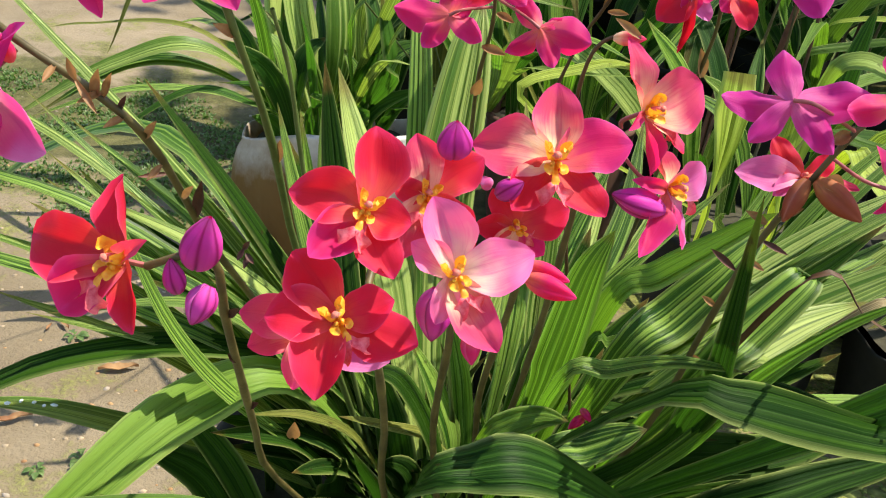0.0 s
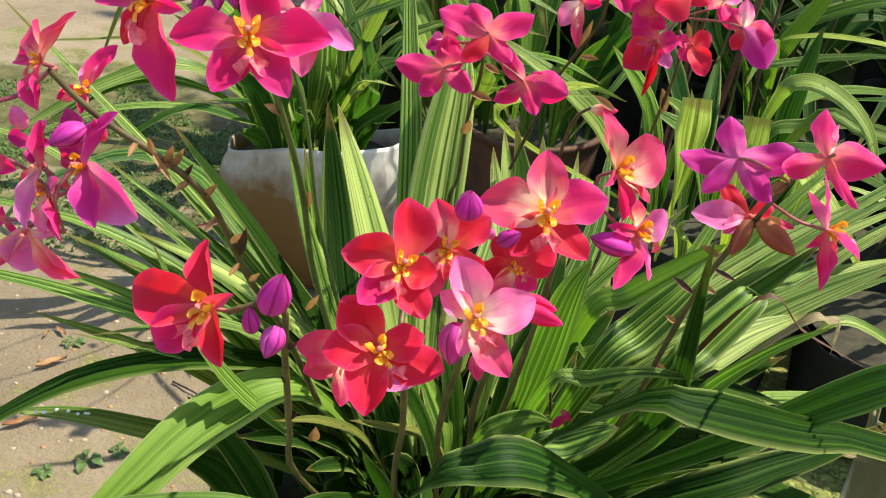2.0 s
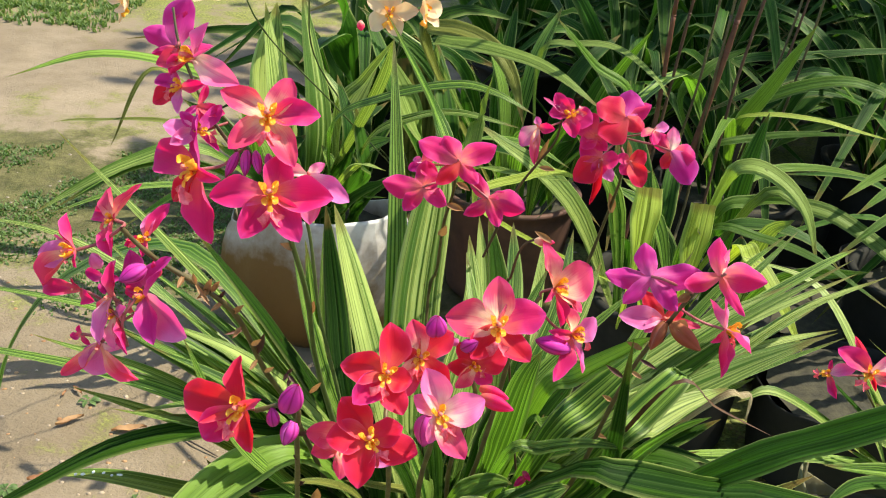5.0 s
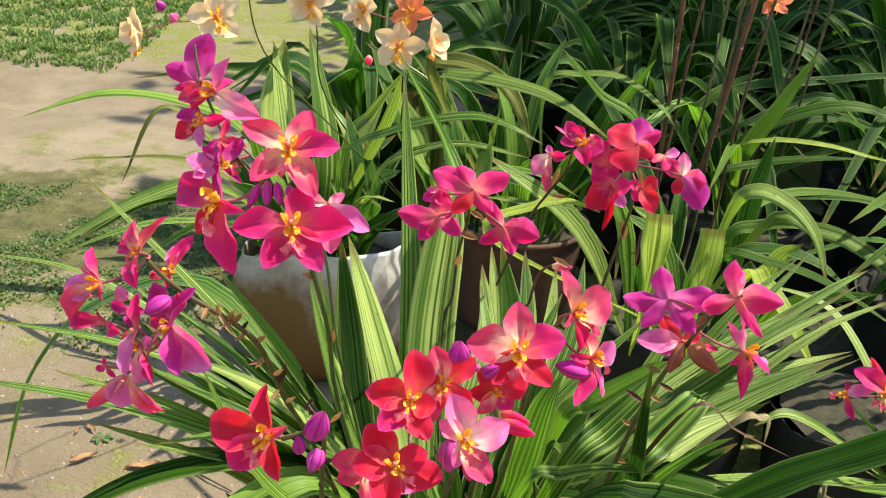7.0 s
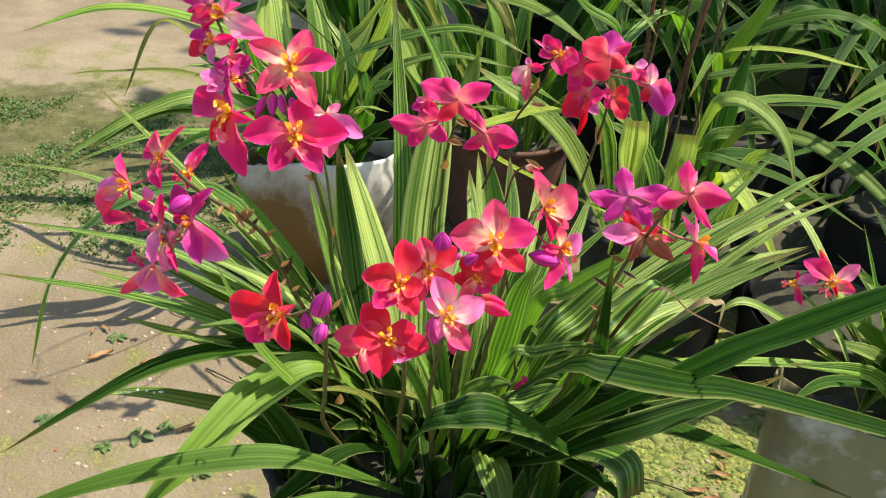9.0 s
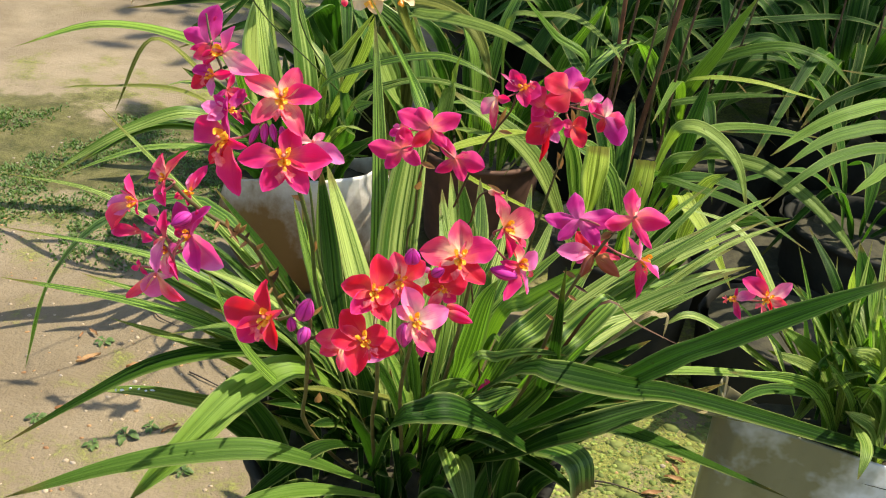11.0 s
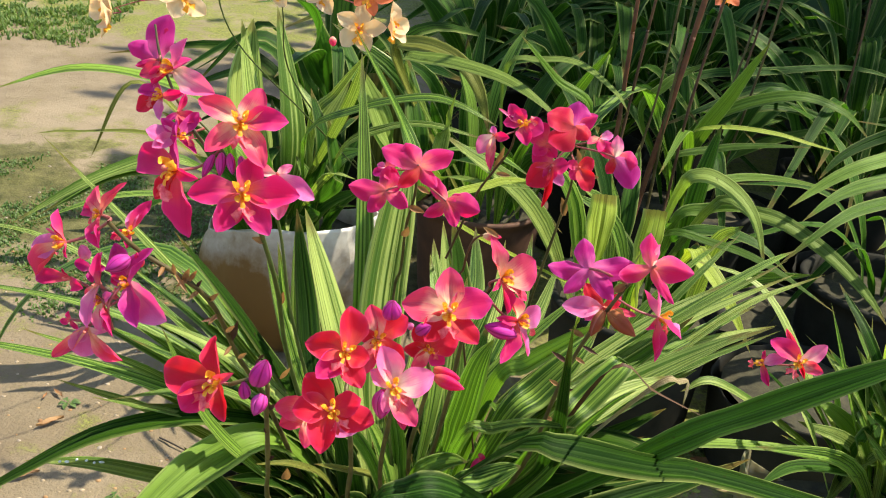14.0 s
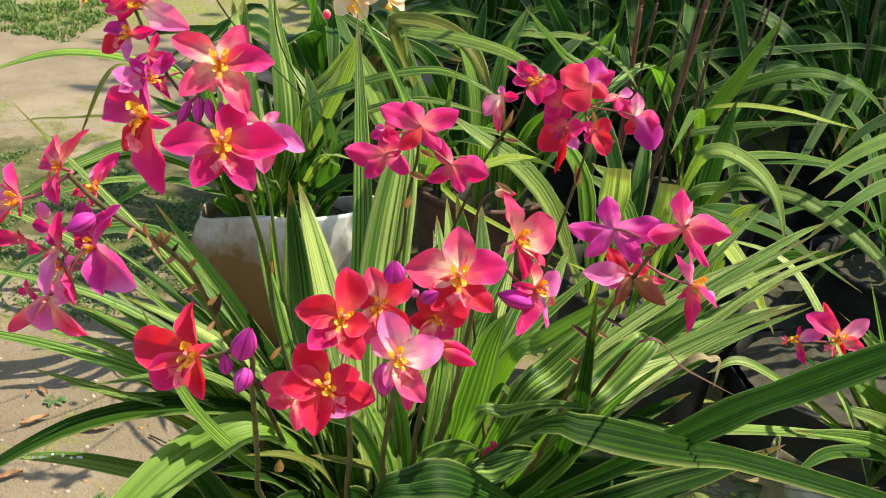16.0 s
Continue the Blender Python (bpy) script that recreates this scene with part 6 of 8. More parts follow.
bract(orchid, (-0.129, 0.308, 0.620), (-0.124, 0.306, 0.628), 0.0024, True)
bract(orchid, (-0.116, 0.348, 0.558), (-0.109, 0.340, 0.582), 0.0048, True)
bract(orchid, (-0.121, 0.332, 0.585), (-0.131, 0.323, 0.586), 0.0023, True)
bract(orchid, (-0.139, 0.297, 0.635), (-0.130, 0.293, 0.624), 0.0026)
bract(orchid, (0.144, 0.378, 0.592), (0.135, 0.374, 0.578), 0.0062)
bract(orchid, (0.134, 0.382, 0.570), (0.121, 0.378, 0.577), 0.0042)
bract(orchid, (0.128, 0.391, 0.540), (0.112, 0.387, 0.552), 0.0037, True)
bract(orchid, (0.135, 0.387, 0.559), (0.147, 0.382, 0.555), 0.0029, True)
bract(orchid, (0.131, 0.400, 0.510), (0.137, 0.395, 0.515), 0.0027, True)
bract(orchid, (-0.087, 0.374, 0.576), (-0.084, 0.370, 0.590), 0.0049)
bract(orchid, (-0.090, 0.330, 0.646), (-0.098, 0.323, 0.652), 0.0043)
bract(orchid, (-0.010, 0.561, 0.551), (-0.005, 0.552, 0.567), 0.0072)
bract(orchid, (-0.007, 0.548, 0.586), (0.008, 0.544, 0.583), 0.0061)
bract(orchid, (-0.000, 0.540, 0.609), (0.011, 0.535, 0.605), 0.0051)
bract(orchid, (0.142, 0.637, 0.554), (0.135, 0.633, 0.576), 0.0088)
bract(orchid, (0.149, 0.620, 0.603), (0.166, 0.616, 0.605), 0.0065)
bract(orchid, (0.068, 0.629, 0.596), (0.075, 0.625, 0.625), 0.0057)
bract(orchid, (0.071, 0.629, 0.594), (0.085, 0.625, 0.594), 0.0047)
bract(orchid, (0.146, 0.620, 0.615), (0.140, 0.616, 0.632), 0.0055)
bract(orchid, (0.061, 0.357, 0.654), (0.049, 0.355, 0.661), 0.0038)
bract(orchid, (-0.087, 0.383, 0.506), (-0.075, 0.365, 0.533), 0.0037)
bract(orchid, (-0.081, 0.382, 0.411), (-0.078, 0.374, 0.432), 0.0072)
bract(orchid, (0.150, 0.374, 0.597), (0.158, 0.370, 0.595), 0.0082)
bract(orchid, (0.155, 0.374, 0.619), (0.145, 0.370, 0.615), 0.0060)

r = random.Random(77)
# Small flat white spots along one leaf.
spots = [blob("dropping", CHALK, (r.uniform(0.0012, 0.0032), r.uniform(0.0010, 0.0020), 0.0008), at=(-0.262 - 0.0075 * k + r.uniform(-0.002, 0.002), 0.466 + r.uniform(-0.004, 0.004), 0.3365)) for k in range(7)]
part("dropping", join("dropping", spots), spotted_leaf, "small flat white spots on the leaf", at=Matrix())

# ---- the orchid in the milky bag ----
bag_orchid = thing("orchid_plant", (0.565, 0.668, 0.16), "small orchid with one open pink flower in a milky bag", "orchid")
stalk(bag_orchid, [(0.549, 0.697, 0.221), (0.453, 0.612, 0.347), (0.375, 0.544, 0.448), (0.348, 0.518, 0.482)], 0.0022, 0.0015)
flower(bag_orchid, "pink", (0.3511, 0.5050, 0.4934), (-0.35, -0.68, 0.64), [("petal", (-23.6, 18.3, 9.7), 0.62, "crimson"), ("sepal", (-10.9, 22.2, 20.7), 0.22), ("petal", (20.8, 3.6, 18.0), 0.5, "pale"), ("sepal", (16.8, -12.3, -1.0), 0.55), ("sepal", (2.4, -12.2, -8.7), 0.3, "red")], lip=(-14.7, -15.1, -11.3), stem=(0.348, 0.518, 0.482), seed=46)
flower(bag_orchid, "lilac", (0.3216, 0.5120, 0.4851), (-0.72, -0.58, 0.37), [("petal", (18.2, -4.8, 10.3), 0.5), ("sepal", (4.5, -16.4, -13.4), 0.34, "crimson"), ("sepal", (0.6, 4.0, 11.1), 0.4, "crimson")], lip=(-17.7, 6.5, -7.3), stem=(0.348, 0.518, 0.482), seed=47)
leaf(bag_orchid, [(0.503, 0.595, 0.292), (0.443, 0.580, 0.416), (0.397, 0.580, 0.518)], (0.21, -0.25, 0.94), 0.0153)
leaf(bag_orchid, [(0.509, 0.595, 0.293), (0.483, 0.580, 0.406), (0.472, 0.580, 0.532)], (0.21, -0.25, 0.94), 0.0182, LEAF_PALE)
leaf(bag_orchid, [(0.522, 0.595, 0.294), (0.498, 0.565, 0.402), (0.513, 0.550, 0.472)], (0.21, -0.25, 0.94), 0.0278)
leaf(bag_orchid, [(0.515, 0.595, 0.293), (0.481, 0.610, 0.384), (0.463, 0.625, 0.485)], (0.21, -0.25, 0.94), 0.0145, LEAF_PALE)
leaf(bag_orchid, [(0.496, 0.595, 0.291), (0.441, 0.610, 0.364), (0.392, 0.625, 0.441)], (0.21, -0.25, 0.94), 0.0132)
leaf(bag_orchid, [(0.496, 0.595, 0.291), (0.414, 0.580, 0.383), (0.335, 0.565, 0.458)], (0.21, -0.25, 0.94), 0.0127, LEAF_DIM)
leaf(bag_orchid, [(0.505, 0.595, 0.283), (0.393, 0.565, 0.375), (0.301, 0.550, 0.436), (0.265, 0.542, 0.427)], (0.21, -0.25, 0.94), 0.0134, LEAF_PALE)
leaf(bag_orchid, [(0.516, 0.580, 0.298), (0.445, 0.534, 0.359), (0.375, 0.504, 0.382), (0.333, 0.474, 0.379)], (0.21, -0.25, 0.94), 0.0159, LEAF_DIM)
leaf(bag_orchid, [(0.524, 0.595, 0.286), (0.512, 0.534, 0.381), (0.530, 0.504, 0.435)], (0.21, -0.25, 0.94), 0.0301, LEAF_DIM)
leaf(bag_orchid, [(0.518, 0.595, 0.285), (0.484, 0.519, 0.375), (0.499, 0.489, 0.422)], (0.21, -0.25, 0.94), 0.0230)
leaf(bag_orchid, [(0.498, 0.610, 0.279), (0.474, 0.625, 0.332), (0.458, 0.655, 0.399)], (0.21, -0.25, 0.94), 0.0150, LEAF_DIM)
leaf(bag_orchid, [(0.530, 0.610, 0.282), (0.522, 0.655, 0.390), (0.515, 0.692, 0.475)], (0.21, -0.25, 0.94), 0.0150, LEAF_DIM)
leaf(bag_orchid, [(0.537, 0.610, 0.283), (0.547, 0.655, 0.392), (0.543, 0.692, 0.492)], (0.21, -0.25, 0.94), 0.0180, LEAF_PALE)
leaf(bag_orchid, [(0.512, 0.595, 0.284), (0.446, 0.565, 0.343), (0.367, 0.534, 0.395)], (0.21, -0.25, 0.94), 0.0143)
leaf(bag_orchid, [(0.507, 0.565, 0.309), (0.485, 0.504, 0.344), (0.483, 0.474, 0.347), (0.475, 0.451, 0.347), (0.467, 0.436, 0.329)], (0.21, -0.25, 0.94), 0.0172, LEAF_PALE)
leaf(bag_orchid, [(0.537, 0.595, 0.287), (0.528, 0.534, 0.352), (0.529, 0.489, 0.351)], (0.21, -0.25, 0.94), 0.0277)
leaf(bag_orchid, [(0.511, 0.610, 0.281), (0.444, 0.655, 0.373), (0.390, 0.730, 0.449), (0.312, 0.768, 0.461)], (0.21, -0.25, 0.94), 0.0139, LEAF_PALE)
leaf(bag_orchid, [(0.592, 0.610, 0.276), (0.582, 0.633, 0.419), (0.605, 0.670, 0.476)], (0.03, -0.40, 0.92), 0.0123, LEAF_DIM)
leaf(bag_orchid, [(0.504, 0.572, 0.298), (0.510, 0.648, 0.392), (0.455, 0.565, 0.507)], (0.40, -0.34, 0.85), 0.0204, LEAF_PALE)
leaf(bag_orchid, [(0.545, 0.527, 0.340), (0.597, 0.677, 0.329), (0.561, 0.655, 0.383)], (0.53, -0.31, 0.79), 0.0192, LEAF_PALE)
leaf(bag_orchid, [(0.439, 0.542, 0.316), (0.394, 0.542, 0.404), (0.388, 0.595, 0.404)], (0.50, -0.32, 0.81), 0.0118, LEAF_PALE)
leaf(bag_orchid, [(0.539, 0.572, 0.302), (0.559, 0.678, 0.285), (0.558, 0.730, 0.262)], (0.17, -0.38, 0.91), 0.0234)
leaf(bag_orchid, [(0.553, 0.603, 0.279), (0.473, 0.527, 0.462), (0.463, 0.534, 0.515)], (0.25, -0.37, 0.89), 0.0201)
leaf(bag_orchid, [(0.427, 0.527, 0.327), (0.499, 0.640, 0.293), (0.487, 0.565, 0.357)], (0.45, -0.33, 0.83), 0.0165, LEAF_PALE)
leaf(bag_orchid, [(0.530, 0.557, 0.313), (0.464, 0.595, 0.455), (0.438, 0.663, 0.500)], (-0.10, -0.40, 0.91), 0.0130, LEAF_DIM)
leaf(bag_orchid, [(0.505, 0.527, 0.336), (0.540, 0.685, 0.286), (0.480, 0.648, 0.330)], (0.48, -0.32, 0.81), 0.0220, LEAF_DIM)
leaf(bag_orchid, [(0.463, 0.550, 0.313), (0.509, 0.648, 0.378), (0.483, 0.572, 0.484)], (0.25, -0.37, 0.89), 0.0165, LEAF_DIM)
leaf(bag_orchid, [(0.545, 0.603, 0.278), (0.497, 0.557, 0.430), (0.481, 0.534, 0.496)], (0.27, -0.37, 0.89), 0.0183, LEAF_PALE)
leaf(bag_orchid, [(0.486, 0.534, 0.328), (0.505, 0.534, 0.386), (0.591, 0.625, 0.343)], (0.36, -0.35, 0.86), 0.0135, LEAF_DIM)
leaf(bag_orchid, [(0.529, 0.595, 0.282), (0.506, 0.625, 0.321), (0.482, 0.625, 0.337)], (0.32, -0.36, 0.88), 0.0124)
leaf(bag_orchid, [(0.503, 0.655, 0.229), (0.483, 0.633, 0.374), (0.465, 0.580, 0.461)], (0.01, -0.40, 0.92), 0.0230, LEAF_DIM)
leaf(bag_orchid, [(0.487, 0.633, 0.246), (0.441, 0.534, 0.394), (0.481, 0.580, 0.390)], (0.13, -0.39, 0.91), 0.0117, LEAF_DIM)
leaf(bag_orchid, [(0.502, 0.633, 0.248), (0.490, 0.655, 0.311), (0.455, 0.603, 0.372)], (0.07, -0.39, 0.92), 0.0187, LEAF_PALE)
leaf(bag_orchid, [(0.568, 0.625, 0.261), (0.645, 0.692, 0.274), (0.654, 0.633, 0.333)], (-0.04, -0.40, 0.91), 0.0200, LEAF_PALE)
leaf(bag_orchid, [(0.605, 0.648, 0.247), (0.524, 0.511, 0.456), (0.639, 0.655, 0.421)], (0.48, -0.32, 0.81), 0.0190, LEAF_DIM)
leaf(bag_orchid, [(0.541, 0.542, 0.328), (0.592, 0.640, 0.356), (0.573, 0.595, 0.427)], (0.21, -0.38, 0.90), 0.0167, LEAF_DIM)
leaf(bag_orchid, [(0.549, 0.595, 0.284), (0.476, 0.550, 0.396), (0.440, 0.534, 0.431)], (0.51, -0.31, 0.80), 0.0217, LEAF_DIM)
leaf(bag_orchid, [(0.508, 0.542, 0.323), (0.477, 0.617, 0.393), (0.429, 0.625, 0.444)], (-0.08, -0.40, 0.91), 0.0145, LEAF_DIM)
leaf(bag_orchid, [(0.593, 0.603, 0.283), (0.482, 0.504, 0.478), (0.539, 0.655, 0.451)], (-0.11, -0.40, 0.91), 0.0179, LEAF_DIM)
leaf(bag_orchid, [(0.463, 0.588, 0.281), (0.466, 0.542, 0.375), (0.507, 0.550, 0.385)], (0.08, -0.39, 0.92), 0.0118, LEAF_PALE)
leaf(bag_orchid, [(0.580, 0.618, 0.269), (0.544, 0.670, 0.402), (0.517, 0.692, 0.470)], (-0.09, -0.40, 0.91), 0.0237, LEAF_DIM)
leaf(bag_orchid, [(0.521, 0.572, 0.300), (0.428, 0.550, 0.444), (0.413, 0.648, 0.444)], (0.48, -0.32, 0.82), 0.0112, LEAF_PALE)
leaf(bag_orchid, [(0.605, 0.618, 0.272), (0.644, 0.692, 0.406), (0.592, 0.588, 0.549)], (-0.03, -0.40, 0.92), 0.0226, LEAF_PALE)

# ---- the plants in the white pots ----
left_orchid = thing("orchid_plant", (-0.233, 1.275, 0.19), "orchid with long arching leaves in a muddy white bag", "orchid")
tall_orchid = thing("orchid_plant", (0.10, 1.49, 0.20), "orchid with cream and orange flowers in a brown pot", "orchid")
leaf(left_orchid, [(-0.256, 1.275, 0.182), (-0.307, 1.343, 0.295), (-0.336, 1.394, 0.408), (-0.334, 1.445, 0.520)], (0.38, -0.63, 0.68), 0.0791, LEAF_PALE, ribs=7)
leaf(left_orchid, [(-0.236, 1.275, 0.184), (-0.234, 1.377, 0.288), (-0.201, 1.411, 0.352), (-0.158, 1.445, 0.432)], (0.35, -0.49, 0.80), 0.0454, LEAF_PALE)
leaf(left_orchid, [(-0.278, 1.275, 0.219), (-0.377, 1.147, 0.362), (-0.485, 1.105, 0.344), (-0.613, 1.062, 0.269)], (0.22, -0.22, 0.95), 0.0290, LEAF_PALE)
leaf(left_orchid, [(-0.278, 1.275, 0.219), (-0.380, 1.156, 0.333), (-0.472, 1.122, 0.338), (-0.586, 1.088, 0.272)], (0.22, -0.22, 0.95), 0.0275)
leaf(left_orchid, [(-0.278, 1.275, 0.219), (-0.358, 1.139, 0.307), (-0.463, 1.088, 0.319), (-0.574, 1.037, 0.286)], (0.22, -0.22, 0.95), 0.0145)
leaf(left_orchid, [(-0.272, 1.275, 0.219), (-0.429, 1.275, 0.344), (-0.630, 1.360, 0.309), (-0.723, 1.402, 0.281)], (0.22, -0.22, 0.95), 0.0146, LEAF_OLD)
leaf(left_orchid, [(-0.265, 1.275, 0.220), (-0.330, 1.275, 0.321), (-0.452, 1.360, 0.332), (-0.528, 1.402, 0.303)], (0.22, -0.22, 0.95), 0.0208, LEAF_PALE)
leaf(left_orchid, [(-0.259, 1.275, 0.220), (-0.290, 1.275, 0.368), (-0.335, 1.360, 0.540)], (0.22, -0.22, 0.95), 0.0396, LEAF_PALE)
leaf(left_orchid, [(-0.247, 1.275, 0.222), (-0.230, 1.275, 0.374), (-0.276, 1.360, 0.565)], (0.22, -0.22, 0.95), 0.0475, LEAF_PALE)
leaf(left_orchid, [(-0.241, 1.275, 0.222), (-0.127, 1.105, 0.483), (-0.101, 1.062, 0.577)], (0.22, -0.22, 0.95), 0.0192, LEAF_PALE)
leaf(left_orchid, [(-0.247, 1.275, 0.222), (-0.170, 1.190, 0.371), (-0.197, 1.232, 0.472)], (0.22, -0.22, 0.95), 0.0322, LEAF_DIM)
leaf(left_orchid, [(-0.222, 1.275, 0.224), (-0.145, 1.147, 0.350), (-0.157, 1.147, 0.456)], (0.22, -0.22, 0.95), 0.0335, LEAF_DIM)
leaf(left_orchid, [(-0.222, 1.275, 0.224), (-0.150, 1.105, 0.377), (-0.097, 1.020, 0.413)], (0.22, -0.22, 0.95), 0.0162, LEAF_PALE)
leaf(left_orchid, [(-0.222, 1.275, 0.224), (-0.202, 1.360, 0.356), (-0.251, 1.402, 0.434)], (0.22, -0.22, 0.95), 0.0311, LEAF_PALE)
leaf(left_orchid, [(-0.278, 1.275, 0.219), (-0.398, 1.445, 0.341), (-0.516, 1.488, 0.377), (-0.668, 1.488, 0.385), (-0.818, 1.445, 0.339)], (0.22, -0.22, 0.95), 0.0328)
leaf(left_orchid, [(-0.272, 1.275, 0.219), (-0.400, 1.360, 0.315), (-0.520, 1.360, 0.411), (-0.588, 1.317, 0.279)], (0.22, -0.22, 0.95), 0.0143, LEAF_OLD)
leaf(left_orchid, [(-0.278, 1.275, 0.219), (-0.308, 1.122, 0.304), (-0.381, 1.088, 0.327), (-0.474, 1.054, 0.269)], (0.22, -0.22, 0.95), 0.0181, LEAF_DIM)
leaf(tall_orchid, [(-0.033, 1.488, 0.181), (-0.007, 0.935, 0.453), (-0.035, 0.892, 0.548), (-0.095, 0.867, 0.661)], (0.23, -0.34, 0.91), 0.0223)
leaf(tall_orchid, [(-0.030, 1.488, 0.181), (0.004, 1.020, 0.418), (0.018, 0.977, 0.515), (0.029, 0.952, 0.578)], (0.23, -0.34, 0.91), 0.0223, LEAF_DULL)
leaf(tall_orchid, [(-0.037, 1.488, 0.181), (-0.076, 1.360, 0.347), (-0.135, 1.360, 0.479)], (0.23, -0.34, 0.91), 0.0646, LEAF_DULL)
leaf(tall_orchid, [(-0.033, 1.488, 0.181), (-0.024, 1.360, 0.341), (-0.060, 1.445, 0.483)], (0.23, -0.34, 0.91), 0.0522, LEAF_DIM)
leaf(tall_orchid, [(-0.043, 1.488, 0.180), (-0.117, 1.445, 0.368), (-0.197, 1.530, 0.511)], (0.23, -0.34, 0.91), 0.0432, LEAF_DIM)
leaf(tall_orchid, [(-0.023, 1.488, 0.182), (0.038, 1.232, 0.375), (0.135, 1.190, 0.370), (0.212, 1.105, 0.324)], (0.23, -0.34, 0.91), 0.0247, LEAF_DIM)
leaf(tall_orchid, [(-0.023, 1.488, 0.182), (0.021, 1.147, 0.377), (0.091, 1.062, 0.409), (0.152, 0.977, 0.442)], (0.23, -0.34, 0.91), 0.0157, LEAF_DULL)
leaf(tall_orchid, [(-0.030, 1.488, 0.181), (0.009, 1.190, 0.398), (0.088, 1.105, 0.439), (0.146, 1.020, 0.442)], (0.23, -0.34, 0.91), 0.0177)
stalk(tall_orchid, [(-0.078, 1.488, 0.184), (-0.180, 1.105, 0.466), (-0.262, 0.977, 0.611), (-0.281, 0.952, 0.721)], 0.0022, 0.0016, STALK_GREEN)
stalk(tall_orchid, [(-0.078, 1.488, 0.184), (-0.209, 1.190, 0.479), (-0.221, 1.105, 0.614), (-0.214, 1.062, 0.709)], 0.0022, 0.0016, STALK_GREEN)
stalk(tall_orchid, [(-0.078, 1.488, 0.184), (-0.100, 1.105, 0.472), (-0.085, 0.977, 0.624), (-0.082, 0.952, 0.722)], 0.0022, 0.0016, STALK_GREEN)
stalk(tall_orchid, [(-0.281, 0.952, 0.721), (-0.327, 0.944, 0.661), (-0.365, 0.935, 0.650), (-0.396, 0.935, 0.638)], 0.0014, 0.0010, PEDICEL)
open_flower(tall_orchid, "cream", (-0.310, 0.935, 0.661), (63, -18, 20), 0.0302, seed=50, openness=8, slim=1.22, stem=(-0.322, 0.945, 0.666))
open_flower(tall_orchid, "cream", (-0.398, 0.935, 0.632), (78, -31, -50), 0.0332, seed=51, openness=26, slim=1.22, stem=(-0.392, 0.935, 0.639))
open_flower(tall_orchid, "cream", (-0.212, 1.003, 0.674), (77, 4, -5), 0.0317, seed=52, openness=10, slim=1.22, stem=(-0.215, 1.068, 0.697))
open_flower(tall_orchid, "cream", (-0.098, 0.952, 0.639), (63, 5, -8), 0.0294, seed=53, openness=8, slim=1.22, stem=(-0.084, 0.969, 0.639))
open_flower(tall_orchid, "orange", (-0.086, 0.952, 0.682), (63, 23, -10), 0.0250, seed=54, openness=14, stem=(-0.083, 0.958, 0.676))
open_flower(tall_orchid, "cream", (-0.064, 0.952, 0.646), (77, 22, 69), 0.0293, seed=55, openness=26, slim=1.22, stem=(-0.084, 0.964, 0.652))
open_flower(tall_orchid, "cream", (-0.141, 0.969, 0.675), (65, 7, -38), 0.0294, seed=56, openness=14, slim=1.22, stem=(-0.083, 0.960, 0.665))
bud(tall_orchid, "lilac", (-0.358, 0.935, 0.654), (-0.360, 0.926, 0.662), 0.0119)
bud(tall_orchid, "purple", (-0.371, 0.935, 0.666), (-0.377, 0.926, 0.675), 0.0118)
bud(tall_orchid, "pink", (-0.151, 1.105, 0.588), (-0.148, 1.097, 0.577), 0.0107)

# ---- the orchid with cut leaves behind the flowers ----
cut_pot = vessel("grow_bag", (0.34, 1.10, lie(0.34, 1.10)), 0.13, 0.115, 0.24, POT_BLACK, "black plastic grow bag in the shade", 0.04)
cut_orchid = thing("orchid_plant", (0.34, 1.10, 0.2), "orchid with trimmed yellow-green leaves in a black bag", "orchid")
leaf(cut_orchid, [(0.277, 0.850, 0.320), (0.275, 0.833, 0.409), (0.282, 0.850, 0.483)], (0.29, -0.24, 0.93), 0.0394, LEAF_GOLD, cut=True)
leaf(cut_orchid, [(0.211, 0.850, 0.313), (0.214, 0.833, 0.428), (0.216, 0.850, 0.496)], (0.29, -0.24, 0.93), 0.0421, LEAF_GOLD, cut=True)

leaf(cut_orchid, [(0.340, 1.100, 0.250), (0.354, 1.040, 0.432), (0.375, 1.020, 0.471), (0.415, 1.000, 0.463), (0.446, 0.970, 0.435), (0.465, 0.940, 0.377)], (0.15, -0.60, 0.78), 0.0270, LEAF_DULL)
leaf(cut_orchid, [(0.360, 1.110, 0.250), (0.429, 1.100, 0.401), (0.480, 1.080, 0.400), (0.525, 1.060, 0.395), (0.587, 1.020, 0.367), (0.633, 0.980, 0.332), (0.658, 0.950, 0.303)], (0.15, -0.60, 0.78), 0.0300, LEAF_DULL)
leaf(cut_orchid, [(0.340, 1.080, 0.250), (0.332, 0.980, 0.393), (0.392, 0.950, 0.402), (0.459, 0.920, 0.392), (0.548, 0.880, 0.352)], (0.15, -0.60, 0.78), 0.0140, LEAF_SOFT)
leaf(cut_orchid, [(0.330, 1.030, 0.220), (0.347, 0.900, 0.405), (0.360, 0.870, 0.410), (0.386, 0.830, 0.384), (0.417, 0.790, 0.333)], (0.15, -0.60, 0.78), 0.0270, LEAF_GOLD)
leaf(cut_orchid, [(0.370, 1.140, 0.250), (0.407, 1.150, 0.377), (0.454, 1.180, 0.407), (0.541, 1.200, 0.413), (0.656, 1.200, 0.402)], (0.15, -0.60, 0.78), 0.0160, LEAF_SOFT)
